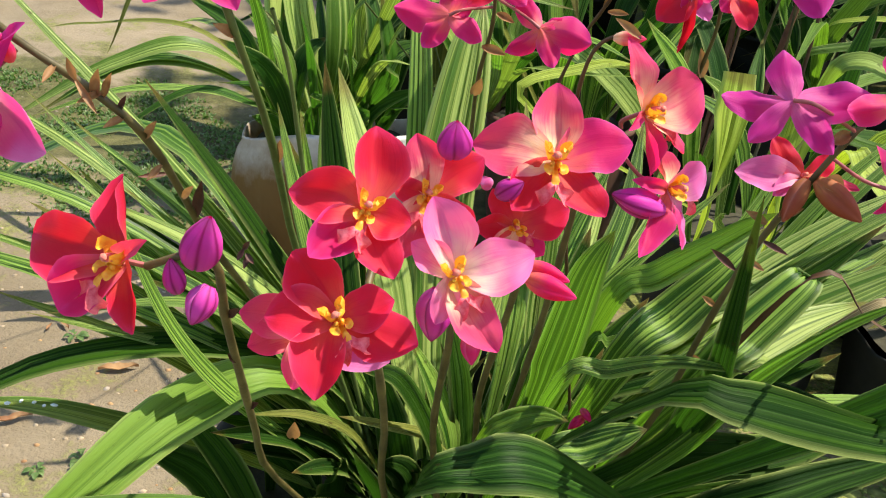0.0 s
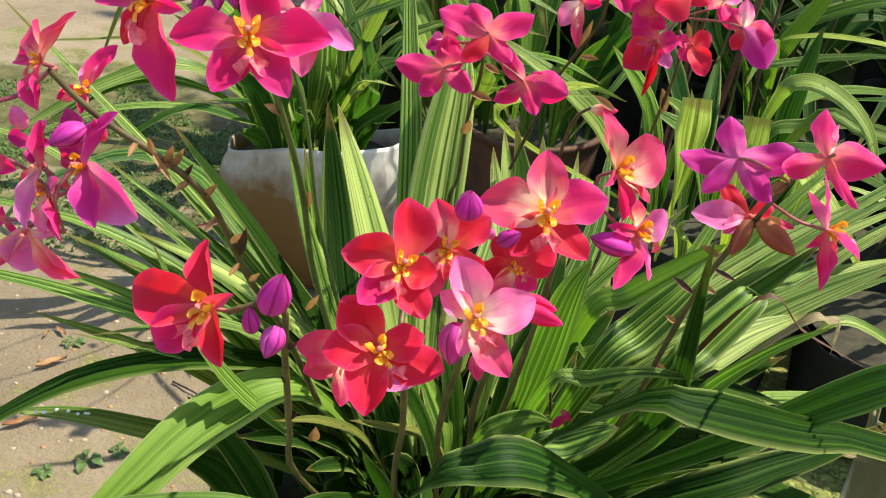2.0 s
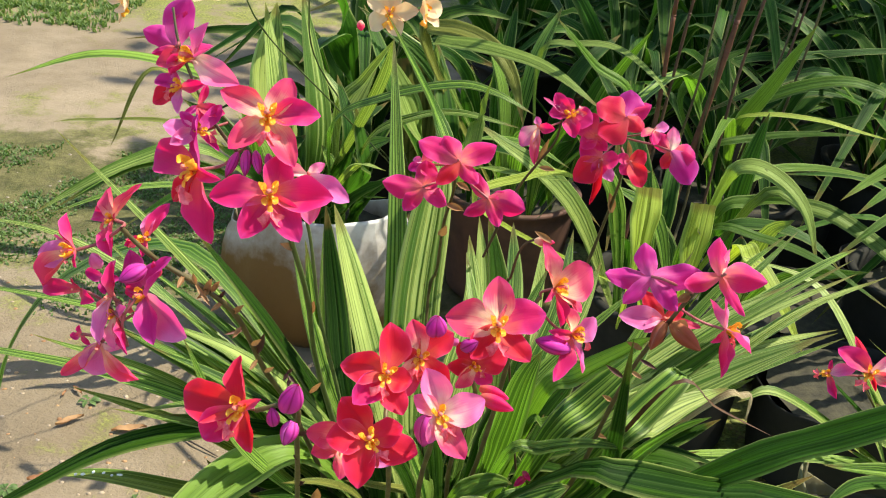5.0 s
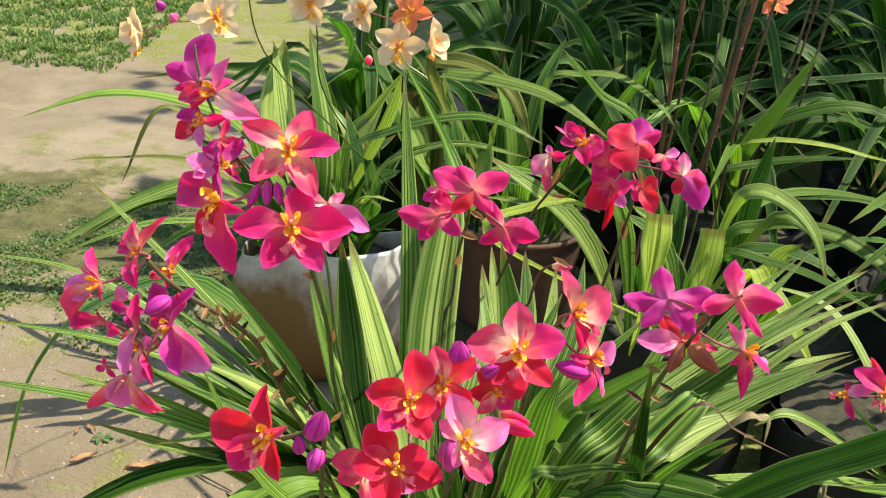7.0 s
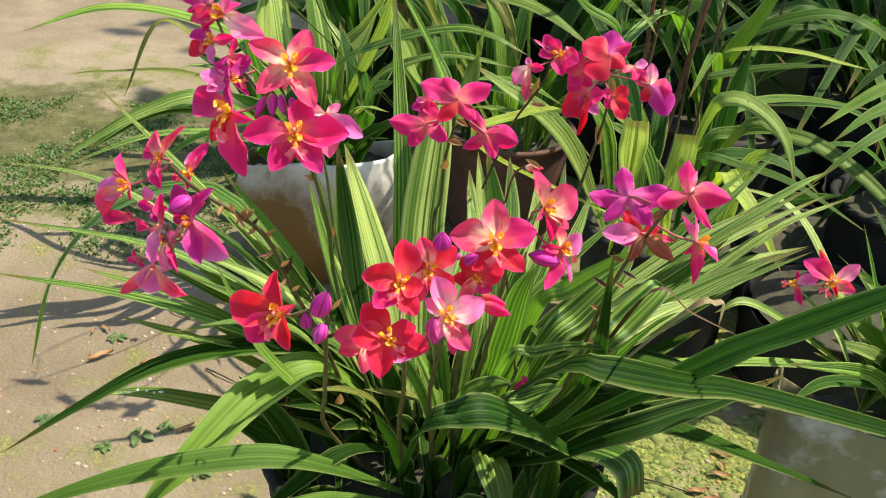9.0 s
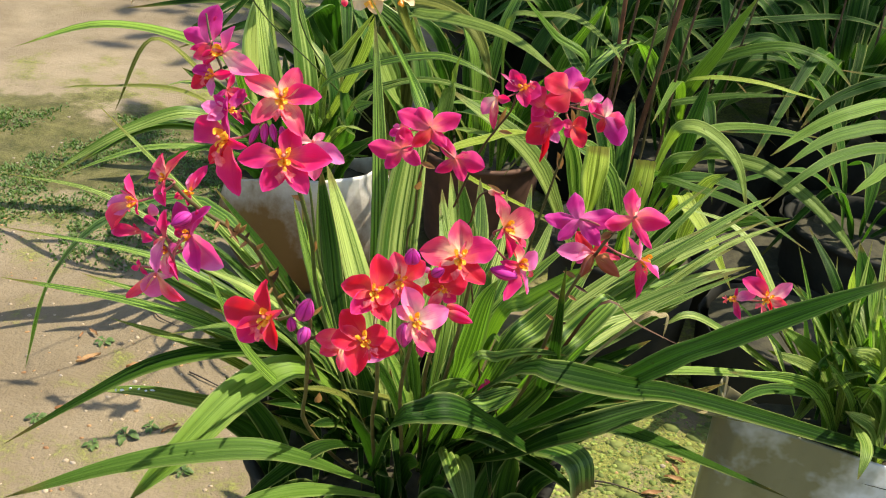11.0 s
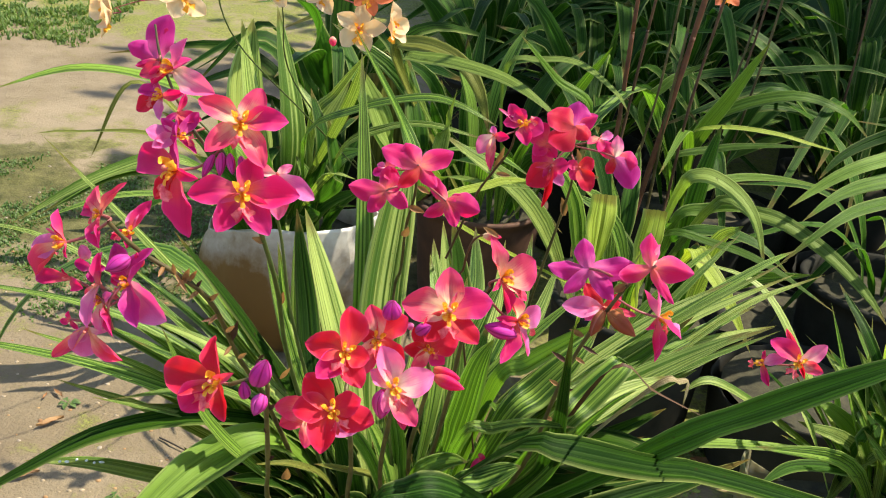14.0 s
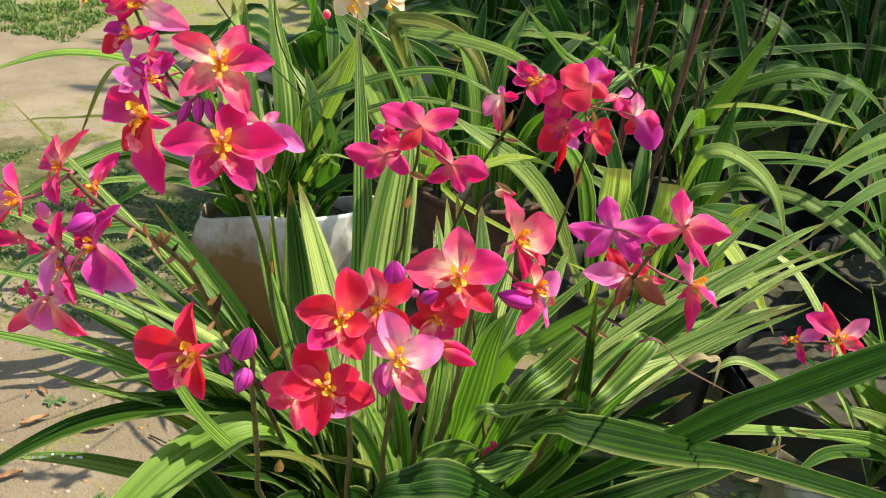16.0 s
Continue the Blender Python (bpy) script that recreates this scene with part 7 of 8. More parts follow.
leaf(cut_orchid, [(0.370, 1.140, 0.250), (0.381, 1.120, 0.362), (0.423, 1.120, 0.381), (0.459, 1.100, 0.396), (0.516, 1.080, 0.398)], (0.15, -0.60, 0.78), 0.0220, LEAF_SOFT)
leaf(cut_orchid, [(0.370, 1.140, 0.250), (0.371, 1.060, 0.359), (0.428, 1.050, 0.377), (0.483, 1.030, 0.370), (0.527, 1.000, 0.341)], (0.15, -0.60, 0.78), 0.0200, LEAF_DIM)
leaf(cut_orchid, [(0.280, 1.040, 0.250), (0.029, 0.920, 0.418), (0.086, 0.960, 0.450), (0.130, 0.980, 0.451), (0.174, 1.000, 0.431)], (0.15, -0.60, 0.78), 0.0130, LEAF_GOLD)
stalk(cut_orchid, [(0.279, 1.270, 0.180), (0.309, 1.340, 0.379), (0.306, 1.340, 0.575), (0.305, 1.340, 0.624), (0.296, 1.340, 1.044)], 0.0070, 0.0058, REDSTEM)
stalk(cut_orchid, [(0.288, 1.270, 0.180), (0.318, 1.340, 0.402), (0.329, 1.340, 0.582), (0.332, 1.340, 0.627), (0.360, 1.340, 1.047)], 0.0046, 0.0039, STALK_OLD)
stalk(cut_orchid, [(0.339, 1.270, 0.180), (0.369, 1.340, 0.290), (0.396, 1.340, 0.516), (0.404, 1.340, 0.589), (0.406, 1.340, 0.607), (0.453, 1.340, 1.027)], 0.0086, 0.0071, REDSTEM)
stalk(cut_orchid, [(0.356, 1.270, 0.180), (0.386, 1.340, 0.274), (0.387, 1.340, 0.446), (0.393, 1.340, 0.588), (0.394, 1.340, 0.624), (0.406, 1.340, 1.044)], 0.0046, 0.0039, STALK)
stalk(cut_orchid, [(0.387, 1.270, 0.180), (0.417, 1.340, 0.289), (0.421, 1.340, 0.454), (0.431, 1.340, 0.562), (0.434, 1.340, 0.589), (0.481, 1.340, 1.009)], 0.0046, 0.0039, STALK_OLD)
stalk(cut_orchid, [(0.317, 1.270, 0.180), (0.347, 1.340, 0.327), (0.365, 1.340, 0.480), (0.370, 1.340, 0.586), (0.371, 1.340, 0.612), (0.387, 1.340, 1.032)], 0.0039, 0.0032, STALK)

leaf(tall_orchid, [(0.060, 1.460, 0.220), (-0.073, 1.360, 0.494), (-0.049, 1.340, 0.531), (0.020, 1.310, 0.525), (0.065, 1.280, 0.486), (0.092, 1.250, 0.413)], (0.15, -0.60, 0.78), 0.0360, LEAF_OLD)
leaf(tall_orchid, [(0.080, 1.460, 0.220), (-0.052, 1.300, 0.493), (-0.020, 1.260, 0.530), (0.071, 1.220, 0.530), (0.130, 1.180, 0.519), (0.194, 1.140, 0.486)], (0.15, -0.60, 0.78), 0.0260, LEAF_DULL)
leaf(tall_orchid, [(0.050, 1.560, 0.220), (-0.081, 1.580, 0.173), (-0.092, 1.600, 0.304), (-0.105, 1.620, 0.400)], (0.15, -0.60, 0.78), 0.0800, LEAF_OLD, cut=True, ribs=7)
leaf(tall_orchid, [(0.140, 1.440, 0.220), (0.108, 1.360, 0.491), (0.167, 1.340, 0.527), (0.228, 1.320, 0.531), (0.285, 1.280, 0.502), (0.307, 1.260, 0.477)], (0.15, -0.60, 0.78), 0.0140, LEAF_DULL)
leaf(tall_orchid, [(0.120, 1.420, 0.220), (0.238, 1.220, 0.470), (0.177, 1.200, 0.536), (0.115, 1.180, 0.601)], (0.15, -0.60, 0.78), 0.0190, LEAF_SOFT)
leaf(left_orchid, [(-0.200, 1.260, 0.220), (-0.187, 1.120, 0.429), (-0.108, 1.060, 0.501), (-0.018, 1.000, 0.546), (0.033, 0.970, 0.551), (0.085, 0.950, 0.534)], (0.15, -0.60, 0.78), 0.0170, LEAF)
leaf(left_orchid, [(-0.190, 1.260, 0.220), (-0.134, 1.120, 0.413), (-0.071, 1.080, 0.469), (-0.008, 1.030, 0.500), (0.073, 1.000, 0.498)], (0.15, -0.60, 0.78), 0.0160, LEAF_PALE)
leaf(left_orchid, [(-0.200, 1.280, 0.220), (-0.196, 1.250, 0.405), (-0.158, 1.240, 0.467), (-0.112, 1.220, 0.539)], (0.15, -0.60, 0.78), 0.0200, LEAF_PALE)

leaf(bag_orchid, [(0.450, 0.600, 0.220), (0.428, 0.530, 0.314), (0.379, 0.545, 0.309), (0.340, 0.570, 0.295), (0.301, 0.600, 0.287)], (0.22, -0.26, 0.94), 0.0120, STRAW, label="dry straw-coloured leaf")
leaf(orchid, [(0.100, 0.500, 0.280), (0.160, 0.470, 0.400), (0.212, 0.440, 0.497), (0.230, 0.445, 0.499), (0.239, 0.448, 0.497), (0.237, 0.440, 0.477)], (0.22, -0.26, 0.94), 0.0070, STRAW, label="dry straw-coloured leaf")
leaf(orchid, [(0.080, 0.470, 0.280), (0.130, 0.440, 0.420), (0.160, 0.380, 0.547), (0.199, 0.400, 0.517), (0.252, 0.420, 0.483)], (0.22, -0.26, 0.94), 0.0040, STALK_OLD, label="thin brown withered leaf")
fill(bag_orchid, (0.555, 0.575), 0.060, 0.26, 46, (0.11, 0.25), 0.020, (LEAF, LEAF_SOFT, LEAF, LEAF_PALE, LEAF_PALE), 31)
fill(left_orchid, (-0.233, 1.275), 0.085, 0.195, 40, (0.10, 0.28), 0.028, (LEAF_DIM, LEAF_DIM, LEAF), 32)
# Dark-copy leaves crowd the main pot so that its heart looks shaded.
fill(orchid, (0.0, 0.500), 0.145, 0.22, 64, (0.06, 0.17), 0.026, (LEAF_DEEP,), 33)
fill(tall_orchid, (0.10, 1.49), 0.10, 0.20, 26, (0.15, 0.40), 0.032, (LEAF_DIM, LEAF), 34)
fill(cut_orchid, (0.34, 1.10), 0.10, 0.20, 20, (0.12, 0.36), 0.030, (LEAF_DIM, LEAF, LEAF_PALE), 35)

open_flower(cut_orchid, "orange", (0.461, 1.411, 0.650), (58, 8, 3), 0.0307, seed=57, openness=16, stem=(0.454, 1.403, 0.624))
bract(orchid, (-0.098, 0.357, 0.539), (-0.100, 0.353, 0.535), 0.0026, True)
bract(orchid, (-0.097, 0.357, 0.537), (-0.092, 0.353, 0.534), 0.0026, True)
bract(orchid, (-0.098, 0.357, 0.539), (-0.093, 0.353, 0.547), 0.0026, True)
bract(orchid, (-0.096, 0.357, 0.536), (-0.097, 0.353, 0.531), 0.0026, True)
bract(orchid, (-0.132, 0.303, 0.627), (-0.124, 0.297, 0.640), 0.0032)
bract(orchid, (-0.127, 0.308, 0.618), (-0.132, 0.299, 0.616), 0.0030)
bract(orchid, (-0.123, 0.315, 0.607), (-0.113, 0.308, 0.619), 0.0034)
bract(orchid, (-0.120, 0.323, 0.593), (-0.124, 0.316, 0.588), 0.0028)
bract(orchid, (-0.116, 0.333, 0.574), (-0.107, 0.326, 0.585), 0.0033)
bract(orchid, (-0.115, 0.344, 0.556), (-0.119, 0.338, 0.551), 0.0030)
bract(orchid, (-0.113, 0.357, 0.538), (-0.104, 0.350, 0.549), 0.0031)
bract(orchid, (-0.139, 0.297, 0.635), (-0.139, 0.293, 0.645), 0.0029)
bract(orchid, (-0.145, 0.296, 0.640), (-0.147, 0.289, 0.635), 0.0029)
bract(orchid, (0.140, 0.382, 0.575), (0.147, 0.378, 0.582), 0.0035)
bract(orchid, (0.132, 0.391, 0.546), (0.140, 0.387, 0.543), 0.0033)
bract(orchid, (0.125, 0.398, 0.515), (0.115, 0.393, 0.523), 0.0034)
bract(orchid, (0.120, 0.408, 0.478), (0.128, 0.403, 0.478), 0.0031)
bract(orchid, (-0.070, 0.245, 0.579), (-0.064, 0.241, 0.586), 0.0030, True)
bract(orchid, (-0.073, 0.264, 0.547), (-0.076, 0.260, 0.553), 0.0031, True)
bract(orchid, (-0.080, 0.297, 0.499), (-0.073, 0.293, 0.506), 0.0033, True)

# ---- the crowded bed behind: more potted orchids ----
def clump(at, count, long, width, seed, mat, spread=1.0, label="leafy orchid without flowers in a black grow bag", stems=0, aim=None):
    """A potted orchid of arching leaves."""
    r = random.Random(seed)
    pot = vessel("grow_bag", (at[0], at[1], lie(at[0], at[1])), 0.13, 0.115, 0.24, POT_BLACK, "black plastic grow bag in the shade", 0.04)
    # Rows from 1.6 m back take darker leaf copies in place of shade.
    others = (LEAF, LEAF_SOFT, LEAF_DIM) if at[1] < 1.6 else (LEAF_DIM, LEAF_DEEP, LEAF_DEEP)
    pl = thing("orchid_plant", (at[0], at[1], 0.2), label, "orchid", "orchids in the bed")
    for k in range(count):
        a = r.uniform(0, 6.28) if aim is None else r.gauss(aim, 1.1)
        q = r.uniform(0.55, 1.0) * long
        rise = r.uniform(0.35, 0.9)
        out = q * r.uniform(0.45, 0.85) * spread
        d = Vector((math.cos(a), math.sin(a), 0))
        b = Vector((at[0], at[1], 0.2)) + d * r.uniform(0.0, 0.05)
        top = b + d * out * 0.5 + Vector((0, 0, q * rise * 0.72))
        mid = b + d * out * 0.16 + Vector((0, 0, q * rise * 0.40))
        tip = b + d * out * 1.15 + Vector((0, 0, q * (rise * 0.9 - r.uniform(0.05, 0.55))))
        face = d * 0.35 + Vector((0, 0, 1)) + Vector((r.uniform(-0.3, 0.3), r.uniform(-0.5, 0.1), 0))
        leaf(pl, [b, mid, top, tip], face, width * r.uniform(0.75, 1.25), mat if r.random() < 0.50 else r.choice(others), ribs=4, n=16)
    for k in range(stems):
        a = r.uniform(0, 6.28)
        b = Vector((at[0], at[1], 0.2)) + Vector((math.cos(a), math.sin(a), 0)) * 0.05
        t = b + Vector((r.uniform(-0.08, 0.08), r.uniform(-0.1, 0.1), r.uniform(0.75, 1.0)))
        stalk(pl, [b, (b + t) / 2 + Vector((0.02, 0, 0)), t], 0.0045, 0.003, STALK_OLD if r.random() < 0.6 else STALK)
    return pl


clump((0.78, 1.22), 7, 0.50, 0.022, 4, LEAF_DIM)
back_orchid = clump((0.50, 1.52), 10, 0.58, 0.026, 5, LEAF_DIM, stems=3)
clump((1.12, 1.42), 8, 0.60, 0.030, 6, LEAF_DIM)
clump((0.88, 1.72), 36, 0.70, 0.030, 7, LEAF_DIM, stems=3)
clump((0.34, 1.80), 30, 0.60, 0.036, 8, LEAF_DIM)
clump((-0.22, 1.72), 26, 0.62, 0.046, 9, LEAF_DIM)
clump((1.40, 1.85), 34, 0.72, 0.032, 10, LEAF_DIM)
clump((0.55, 2.05), 32, 0.72, 0.036, 12, LEAF_DIM)
clump((1.05, 2.25), 32, 0.75, 0.036, 13, LEAF_DIM)
clump((0.12, 2.25), 28, 0.70, 0.046, 14, LEAF_DIM)
clump((1.65, 2.35), 32, 0.75, 0.036, 15, LEAF_DIM)
clump((0.22, 2.75), 26, 0.70, 0.046, 18, LEAF_DIM)
clump((0.75, 2.65), 30, 0.75, 0.040, 19, LEAF_DIM)
right_orchid = clump((0.98, 1.16), 5, 0.40, 0.026, 22, LEAF_DIM)
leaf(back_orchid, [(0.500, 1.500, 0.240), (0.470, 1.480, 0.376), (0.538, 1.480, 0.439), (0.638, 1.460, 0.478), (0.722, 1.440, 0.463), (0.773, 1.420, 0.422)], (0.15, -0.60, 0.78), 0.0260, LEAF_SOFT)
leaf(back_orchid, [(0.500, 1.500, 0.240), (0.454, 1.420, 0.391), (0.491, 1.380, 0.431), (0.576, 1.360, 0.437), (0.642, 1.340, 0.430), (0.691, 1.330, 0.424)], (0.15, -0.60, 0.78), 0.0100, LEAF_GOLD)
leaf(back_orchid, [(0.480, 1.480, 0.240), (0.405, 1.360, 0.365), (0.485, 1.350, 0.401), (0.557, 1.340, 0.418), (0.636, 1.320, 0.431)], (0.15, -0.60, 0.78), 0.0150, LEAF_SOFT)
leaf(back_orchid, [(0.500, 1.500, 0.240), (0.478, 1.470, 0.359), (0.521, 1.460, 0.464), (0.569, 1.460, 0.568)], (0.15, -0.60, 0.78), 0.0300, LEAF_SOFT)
leaf(back_orchid, [(0.520, 1.540, 0.240), (0.563, 1.580, 0.293), (0.654, 1.600, 0.342), (0.774, 1.600, 0.385), (0.919, 1.600, 0.429)], (0.15, -0.60, 0.78), 0.0200, LEAF_SOFT)
leaf(back_orchid, [(0.500, 1.550, 0.240), (0.498, 1.720, 0.383), (0.538, 1.740, 0.428), (0.676, 1.760, 0.445), (0.854, 1.780, 0.465), (0.983, 1.780, 0.446)], (0.15, -0.60, 0.78), 0.0220, LEAF_DIM)
leaf(back_orchid, [(0.540, 1.560, 0.240), (0.612, 1.600, 0.359), (0.668, 1.640, 0.412), (0.707, 1.640, 0.391), (0.747, 1.620, 0.270)], (0.15, -0.60, 0.78), 0.0450, LEAF_DIM)
leaf(back_orchid, [(0.520, 1.520, 0.240), (0.474, 1.520, 0.326), (0.534, 1.550, 0.393), (0.631, 1.560, 0.429), (0.736, 1.550, 0.413), (0.808, 1.520, 0.365)], (0.15, -0.60, 0.78), 0.0300, LEAF_DIM)
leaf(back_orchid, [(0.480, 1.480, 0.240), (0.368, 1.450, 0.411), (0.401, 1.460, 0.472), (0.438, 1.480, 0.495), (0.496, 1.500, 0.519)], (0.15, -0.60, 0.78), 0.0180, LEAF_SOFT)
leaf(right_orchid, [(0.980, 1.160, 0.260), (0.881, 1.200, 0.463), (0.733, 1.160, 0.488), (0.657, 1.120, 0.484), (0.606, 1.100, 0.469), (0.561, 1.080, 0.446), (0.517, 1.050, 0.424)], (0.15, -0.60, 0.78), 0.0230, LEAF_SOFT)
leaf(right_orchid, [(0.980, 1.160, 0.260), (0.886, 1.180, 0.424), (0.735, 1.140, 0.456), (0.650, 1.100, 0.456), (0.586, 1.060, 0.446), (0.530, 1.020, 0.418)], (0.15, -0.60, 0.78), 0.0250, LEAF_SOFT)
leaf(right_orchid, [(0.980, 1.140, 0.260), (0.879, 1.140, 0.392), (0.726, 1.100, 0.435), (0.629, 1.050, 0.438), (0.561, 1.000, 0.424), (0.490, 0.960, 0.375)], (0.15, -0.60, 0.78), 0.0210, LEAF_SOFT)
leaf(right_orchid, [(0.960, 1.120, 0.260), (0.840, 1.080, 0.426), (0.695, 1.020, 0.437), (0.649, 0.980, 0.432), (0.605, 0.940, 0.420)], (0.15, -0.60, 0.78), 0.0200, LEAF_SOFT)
leaf(right_orchid, [(0.980, 1.160, 0.260), (0.877, 1.220, 0.500), (0.740, 1.200, 0.513), (0.682, 1.200, 0.493), (0.627, 1.180, 0.466), (0.589, 1.150, 0.435)], (0.15, -0.60, 0.78), 0.0210, LEAF_DIM)
# added empty bags of dark soil that keep the gaps between the plants black
for k, (x, y) in enumerate(((0.60, 1.02), (0.84, 1.00), (0.62, 1.30), (1.22, 0.98), (1.30, 1.32), (0.86, 1.46), (1.26, 1.62), (1.62, 1.45), (0.66, 1.72))):
    vessel("grow_bag", (x, y, lie(x, y)), 0.13, 0.120, 0.15 + 0.02 * math.sin(k * 2.3), POT_BLACK, "added black grow bag of dark soil in a dark gap", 0.10, thin=True, fill=0.95)
clump((1.45, 1.20), 6, 0.62, 0.036, 16, LEAF_DIM)


def shrub(at, high, wide, count, size, seed):
    """A dark broad-leaved shrub: stems and a mass of leaves."""
    r = random.Random(seed)
    sh = thing("shrub", (at[0], at[1], 0), "dark green broad-leaved shrub in deep shade", "shrub", "shrubs behind the bed")
    for k in range(4):
        a = r.uniform(0, 6.28)
        p = Vector((at[0], at[1], -0.02))
        part("stem", tube("stem", [p, p + Vector((math.cos(a) * wide * 0.25, math.sin(a) * wide * 0.25, high * 0.5)), p + Vector((math.cos(a) * wide * 0.5, math.sin(a) * wide * 0.5, high * 0.95))], 0.02, 0.006, BARK, 10, 7), sh)
    verts, faces = [], []
    for k in range(count):
        a, q, h = r.uniform(0, 6.28), r.random() ** 0.5, r.random()
        c = Vector((at[0] + math.cos(a) * q * wide * 0.6, at[1] + math.sin(a) * q * wide * 0.6, high * (0.04 + 0.98 * h)))
        d = Vector((r.gauss(0, 1), r.gauss(-0.3, 1), r.gauss(-0.15, 0.5))).normalized()
        n = Vector((r.gauss(0, 0.5), r.gauss(-0.3, 0.5), 1)).normalized()
        s = d.cross(n).normalized()
        ln, w = size * r.uniform(0.6, 1.3), size * r.uniform(0.14, 0.26)
        i = len(verts)
        for t, ww, dz in ((0, 0.05, 0), (0.3, 0.9, 0.06), (0.65, 0.8, 0.02), (1, 0.02, -0.12)):
            for u in (-1, 0, 1):
                verts.append(tuple(c + d * ln * t + s * u * w * ww + Vector((0, 0, dz * ln + abs(u) * w * 0.25))))
        for q2 in range(3):
            for u in range(2):
                b = i + q2 * 3 + u
                faces.append((b, b + 1, b + 4, b + 3))
    me = bpy.data.meshes.new("foliage")
    me.from_pydata(verts, [], faces)
    me.polygons.foreach_set("use_smooth", [True] * len(faces))
    me.materials.append(BUSH)
    f = part("foliage", me, sh)
    tagged(f, kind="stuff")
    return sh


shrub((0.85, 3.2), 1.1, 1.0, 800, 0.20, 1)
shrub((1.6, 3.2), 1.5, 1.2, 900, 0.22, 2)
shrub((2.3, 3.2), 1.7, 1.3, 900, 0.22, 3)
shrub((3.0, 3.0), 1.8, 1.4, 900, 0.22, 4)
shrub((0.75, 4.2), 1.3, 1.1, 800, 0.20, 5)
shrub((1.6, 4.4), 2.2, 1.7, 900, 0.26, 6)
shrub((2.9, 4.4), 2.5, 2.0, 900, 0.26, 7)
shrub((3.9, 3.6), 2.6, 2.0, 900, 0.26, 9)
shrub((0.35, 5.2), 1.4, 1.4, 700, 0.22, 10)


def tree(at, high, wide, count, size, seed):
    """A broad unseen tree beside the bed, added to shade its back rows: a forked trunk and a loose crown of small
    leaves.
    """
    r = random.Random(seed)
    t = thing("tree", (at[0], at[1], 0), "broad leafy tree, unseen, added to shade the back of the bed", "tree")
    p = Vector((at[0], at[1], -0.05))
    fork = p + Vector((0.05, 0.0, high * 0.5))
    part("trunk", tube("trunk", [p, p + Vector((0.08, 0.03, high * 0.25)), fork], 0.13, 0.085, BARK, 12, 10), t)
    for k in range(6):
        a = k * 1.05 + r.uniform(-0.2, 0.2)
        e = fork + Vector((math.cos(a) * wide[0] * 0.7, math.sin(a) * wide[1] * 0.7, high * r.uniform(0.25, 0.45)))
        part("limb", tube("limb", [fork, (fork + e) / 2 + Vector((0, 0, 0.15)), e], 0.06, 0.015, BARK, 10, 7), t)
    verts, faces = [], []
    clumps = [Vector((r.uniform(-1, 1) * wide[0], r.uniform(-1, 1) * wide[1], high * r.uniform(0.68, 1.0))) for _ in range(34)]
    for k in range(count):
        c = Vector((at[0], at[1], 0)) + r.choice(clumps) + Vector((r.gauss(0, 0.22), r.gauss(0, 0.22), r.gauss(0, 0.16)))
        d = Vector((r.gauss(0, 1), r.gauss(0, 1), r.gauss(-0.2, 0.5))).normalized()
        s = d.cross(Vector((r.gauss(0, 0.5), r.gauss(0, 0.5), 1)).normalized()).normalized()
        ln, w, i = size * r.uniform(0.6, 1.3), size * 0.28, len(verts)
        verts += [tuple(c), tuple(c + d * ln * 0.5 + s * w), tuple(c + d * ln), tuple(c + d * ln * 0.5 - s * w)]
        faces.append((i, i + 1, i + 2, i + 3))
    me = bpy.data.meshes.new("crown")
    me.from_pydata(verts, [], faces)
    me.materials.append(BUSH)
    tagged(part("crown", me, t), kind="stuff")


# Out of view; placed so that its shadow falls on the back rows.
tree((2.80, 3.05), 3.9, (1.25, 0.70), 3200, 0.15, 41)


# ---- grass, weeds, litter and stones ----
def tufts(name, places, high, blades, seed, mat, label, wide=0.0022):
    r = random.Random(seed)
    verts, faces = [], []
    for (x, y) in places:
        z = lie(x, y) - 0.003
        for k in range(blades):
            a = r.uniform(0, 6.28)
            d = Vector((math.cos(a), math.sin(a), 0))
            s = Vector((-d.y, d.x, 0))
            b = Vector((x + r.gauss(0, 0.012), y + r.gauss(0, 0.012), z))
            h, l, w = high * r.uniform(0.4, 1.2), high * r.uniform(0.1, 0.8), wide * r.uniform(0.6, 1.4)
            i = len(verts)
            for t, ww in ((0, 1), (0.5, 0.8), (1, 0.05)):
                c = b + d * l * t * t + Vector((0, 0, h * (t - 0.3 * t * t)))
                verts += [tuple(c - s * w * ww), tuple(c + s * w * ww)]
            faces += [(i, i + 1, i + 3, i + 2), (i + 2, i + 3, i + 5, i + 4)]
    me = bpy.data.meshes.new(name)
    me.from_pydata(verts, [], faces)
    me.materials.append(mat)
    return tagged(new(name, me), label, "grass", kind="stuff")


r = random.Random(5)
far = [(r.uniform(-3.6, -1.25), r.uniform(2.95, 4.6)) for _ in range(3600)]
tufts("grass", [p for p in far if p[1] > 2.9 + 0.25 * noise.noise((p[0] * 2, p[1] * 2, 0)) and noise.noise((p[0] * 1.1, p[1] * 1.1, 4)) > -0.25 - 0.5 * (p[1] < 3.4)], 0.036, 8, 1, GRASS, "bright green grass beyond the sandy path", 0.004)
edge = [(r.uniform(-1.30, -0.35), r.uniform(1.22, 1.95)) for _ in range(2600)]
tufts("low_weeds", [p for p in edge if noise.noise((p[0] * 5, p[1] * 5, 1)) > -0.05], 0.014, 9, 2, WEED, "low weeds and moss along the path", 0.0026)
bed = [(r.uniform(0.15, 0.55), r.uniform(0.62, 1.1)) for _ in range(900)]
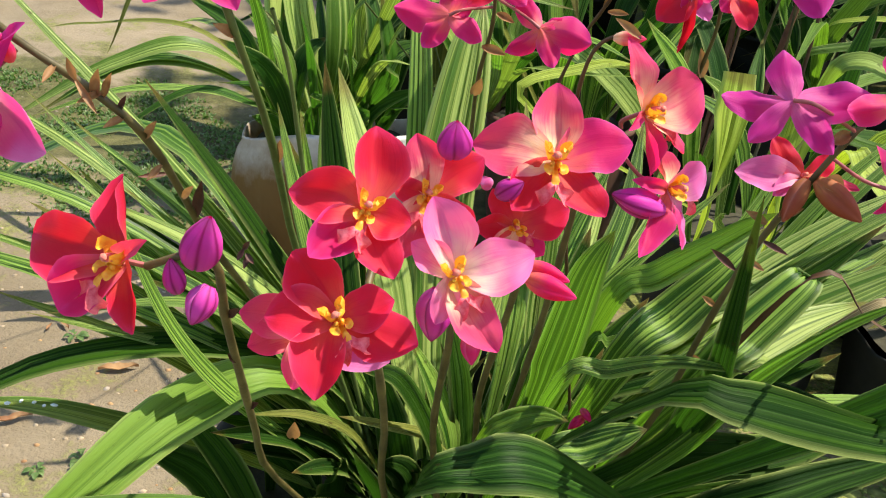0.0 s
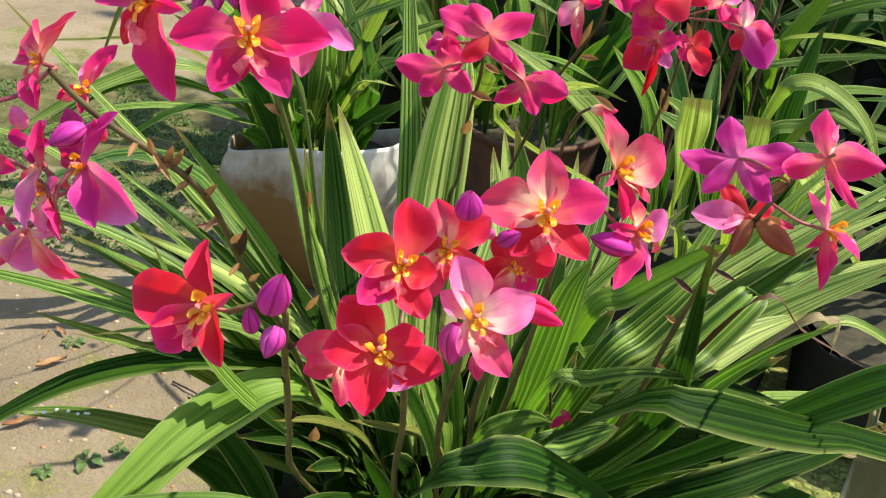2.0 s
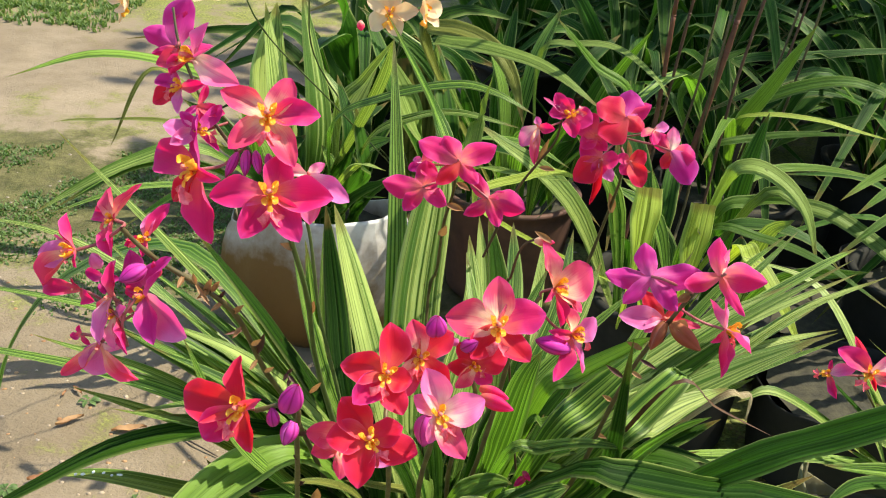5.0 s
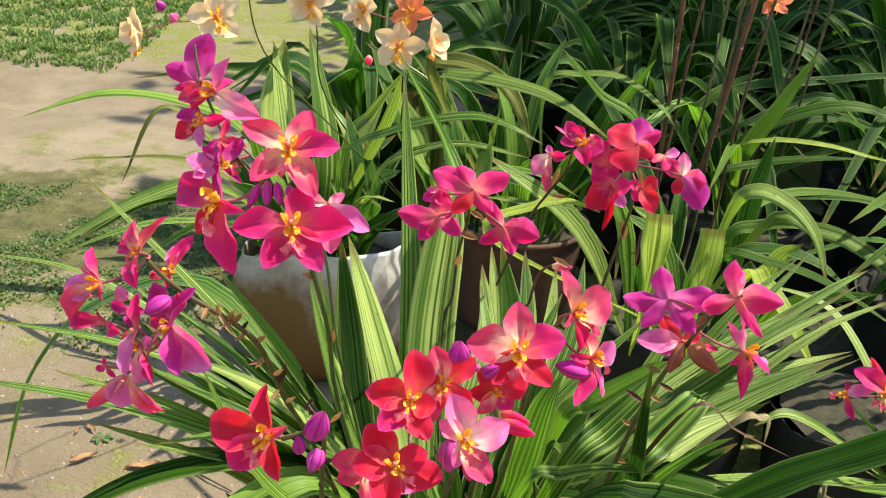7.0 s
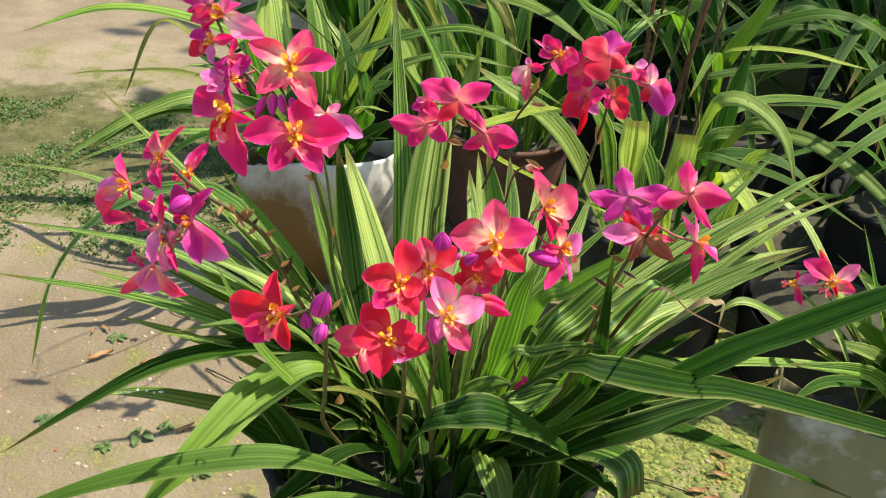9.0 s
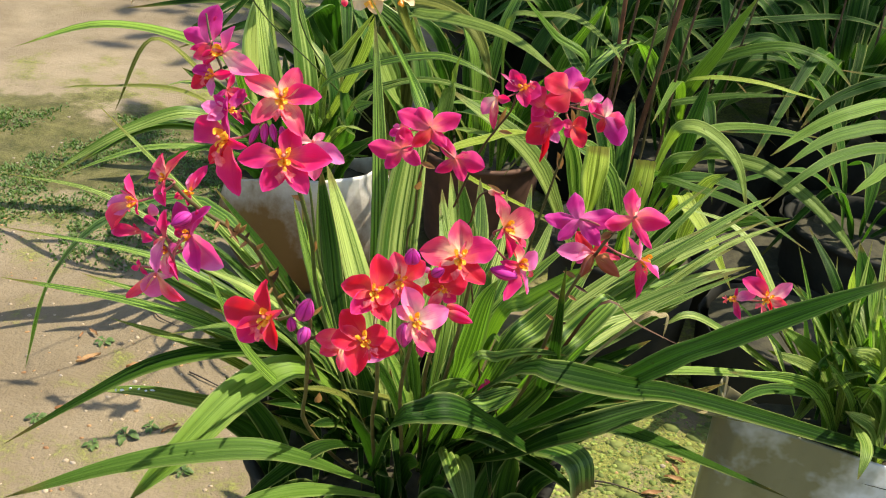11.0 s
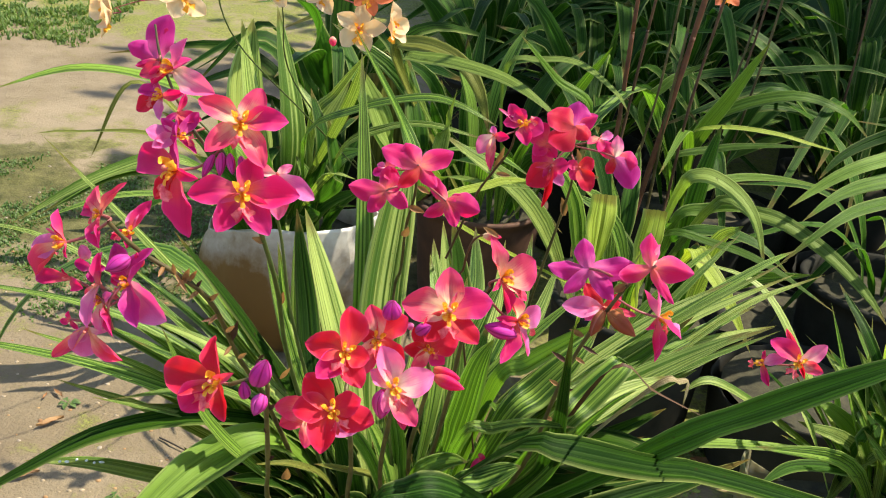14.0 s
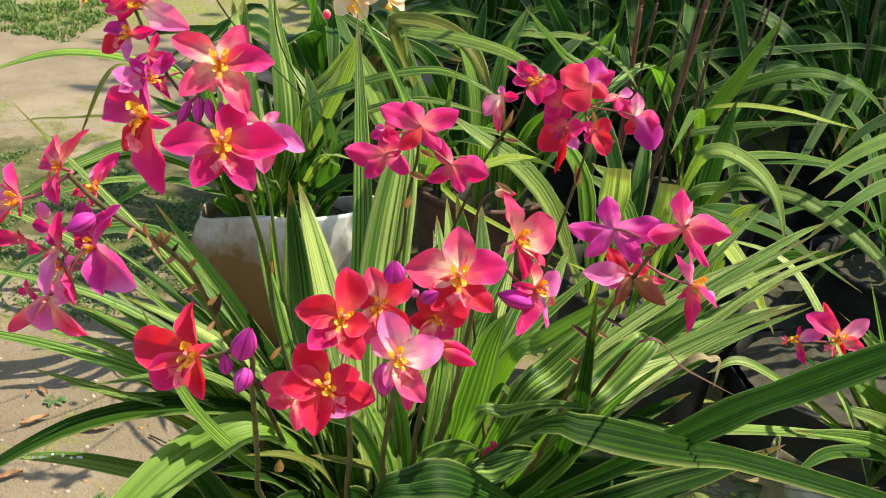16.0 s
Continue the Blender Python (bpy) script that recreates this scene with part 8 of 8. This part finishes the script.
tufts("moss_tufts", bed, 0.007, 9, 3, GRASS, "mossy tufts on the soil by the pots", 0.002)


def weed(x, y, size, seed):
    r = random.Random(seed)
    w = thing("weed", (x, y, lie(x, y)), "small green weed seedling on sandy soil", "weed", "weeds in the sand")
    for k in range(9):
        a = k * 2.4 + r.uniform(-0.3, 0.3)
        ln = size * r.uniform(0.5, 1.0)
        d = Vector((math.cos(a), math.sin(a), 0))
        s = Vector((-d.y, d.x, 0))
        b = Vector((x, y, lie(x, y)))
        grid = []
        for i in range(6):
            t = i / 5
            ww = ln * 0.26 * max(0.04, math.sin(math.pi * max(0.0, t - 0.25) / 0.75)) if t > 0.25 else ln * 0.02
            c = b + d * ln * t + Vector((0, 0, size * (0.15 + 0.5 * t - 0.55 * t * t) * r.uniform(0.8, 1.3)))
            grid.append([c + s * ww * u + Vector((0, 0, abs(u) * ww * 0.3)) for u in (-1, -0.5, 0, 0.5, 1)])
        part("leaf", sheet("leaf", grid, WEED), w)


weed(-0.41, 0.765, 0.024, 1), weed(-0.55, 0.785, 0.018, 2), weed(-0.38, 0.79, 0.016, 3), weed(-0.45, 0.74, 0.017, 4), weed(-0.31, 0.70, 0.020, 5), weed(-0.52, 0.99, 0.02, 6)


def scatter(name, count, box, size, mat, seed, label, flat=0.5):
    r = random.Random(seed)
    bits = []
    verts, faces = [], []
    for k in range(count):
        x, y = r.uniform(*box[:2]), r.uniform(*box[2:])
        q = size * r.uniform(0.35, 1.3)
        i = len(verts)
        z = lie(x, y)
        ph = r.uniform(0, 6.28)
        verts.append((x, y, z + q * flat))
        for a in range(6):
            g = q * r.uniform(0.7, 1.1)
            verts.append((x + g * math.cos(a * 1.047 + ph), y + g * math.sin(a * 1.047 + ph) * r.uniform(0.6, 1), z + q * flat * r.uniform(0.1, 0.6)))
        for a in range(6):
            verts.append((verts[i + 1 + a][0], verts[i + 1 + a][1], z - 0.004))
        for a in range(6):
            b = (a + 1) % 6
            faces += [(i, i + 1 + a, i + 1 + b), (i + 1 + a, i + 7 + a, i + 7 + b, i + 1 + b)]
    me = bpy.data.meshes.new(name)
    me.from_pydata(verts, [], faces)
    me.polygons.foreach_set("use_smooth", [True] * len(faces))
    me.materials.append(mat)
    return tagged(new(name, me), label, name, kind="stuff")


scatter("grit", 150, (-1.1, 0.6, 0.45, 1.9), 0.004, PEBBLE, 21, "scattered grit and small stones on the soil")
scatter("clods", 320, (-1.0, -0.15, 0.45, 1.3), 0.0036, CLOD, 23, "crumbly clods of sandy soil", 0.5)
scatter("moss_clumps", 1500, (0.14, 0.66, 0.60, 1.12), 0.0050, MOSS, 25, "lumpy bright green moss on the soil by the pots", 0.40)
scatter("moss_cushions", 260, (0.14, 0.66, 0.60, 1.12), 0.0120, MOSS_DARK, 26, "darker low cushions of moss by the pots", 0.22)
scatter("crumbs", 420, (-0.9, 0.6, 0.45, 1.5), 0.004, LITTER, 22, "brown crumbs of soil and bark on the sand", 0.35)


def fallen(x, y, ln, turn, seed):
    r = random.Random(seed)
    d = Vector((math.cos(turn), math.sin(turn), 0))
    s = Vector((-d.y, d.x, 0))
    grid = []
    for i in range(9):
        t = i / 8
        w = max(0.02, math.sin(math.pi * t) ** 0.8) * ln * 0.13
        c = Vector((x, y, lie(x, y) + 0.004)) + d * ln * (t - 0.5)
        grid.append([c + s * w * u + Vector((0, 0, 0.10 * ln * u * u * r.uniform(0.6, 1.2) + 0.05 * ln * math.sin(t * 5 + seed) ** 2)) for u in (-1, -0.5, 0, 0.5, 1)])
    ob = new("dead_leaf", sheet("dead_leaf", grid, LITTER))
    return tagged(ob, "curled brown dead leaf on the soil", "dead leaf", "fallen leaves")


for k in range(18):
    x, y = (r.uniform(-0.75, -0.2), r.uniform(0.6, 1.1)) if k < 8 else (r.uniform(0.25, 0.75), r.uniform(0.75, 1.1))
    fallen(x, y, r.uniform(0.015, 0.05), r.uniform(0, 6.28), k)

for k in range(5):
    fallen(r.uniform(0.40, 0.56), r.uniform(0.92, 1.04), r.uniform(0.03, 0.06), r.uniform(-0.5, 0.5), 60 + k)
for k in range(5):
    fallen(r.uniform(0.36, 0.44), r.uniform(0.72, 0.84), r.uniform(0.02, 0.04), r.uniform(0, 6.28), 80 + k)


def twig(a, b, seed):
    r = random.Random(seed)
    a, b = Vector((*a, lie(*a) + 0.003)), Vector((*b, lie(*b) + 0.003))
    m = (a + b) / 2 + Vector((r.uniform(-0.01, 0.01), r.uniform(-0.01, 0.01), 0.003))
    return tagged(new("twig", tube("twig", [a, m, b], 0.0016, 0.0009, BARK, 10, 6)), "thin dark fallen twig on the soil", "twig", "twigs on the soil")


twig((0.262, 0.752), (0.365, 0.733), 1), twig((0.33, 0.93), (0.41, 0.96), 2), twig((-0.36, 0.93), (-0.30, 0.90), 3), twig((-0.47, 1.10), (-0.42, 1.06), 4), twig((0.30, 0.70), (0.36, 0.68), 5)
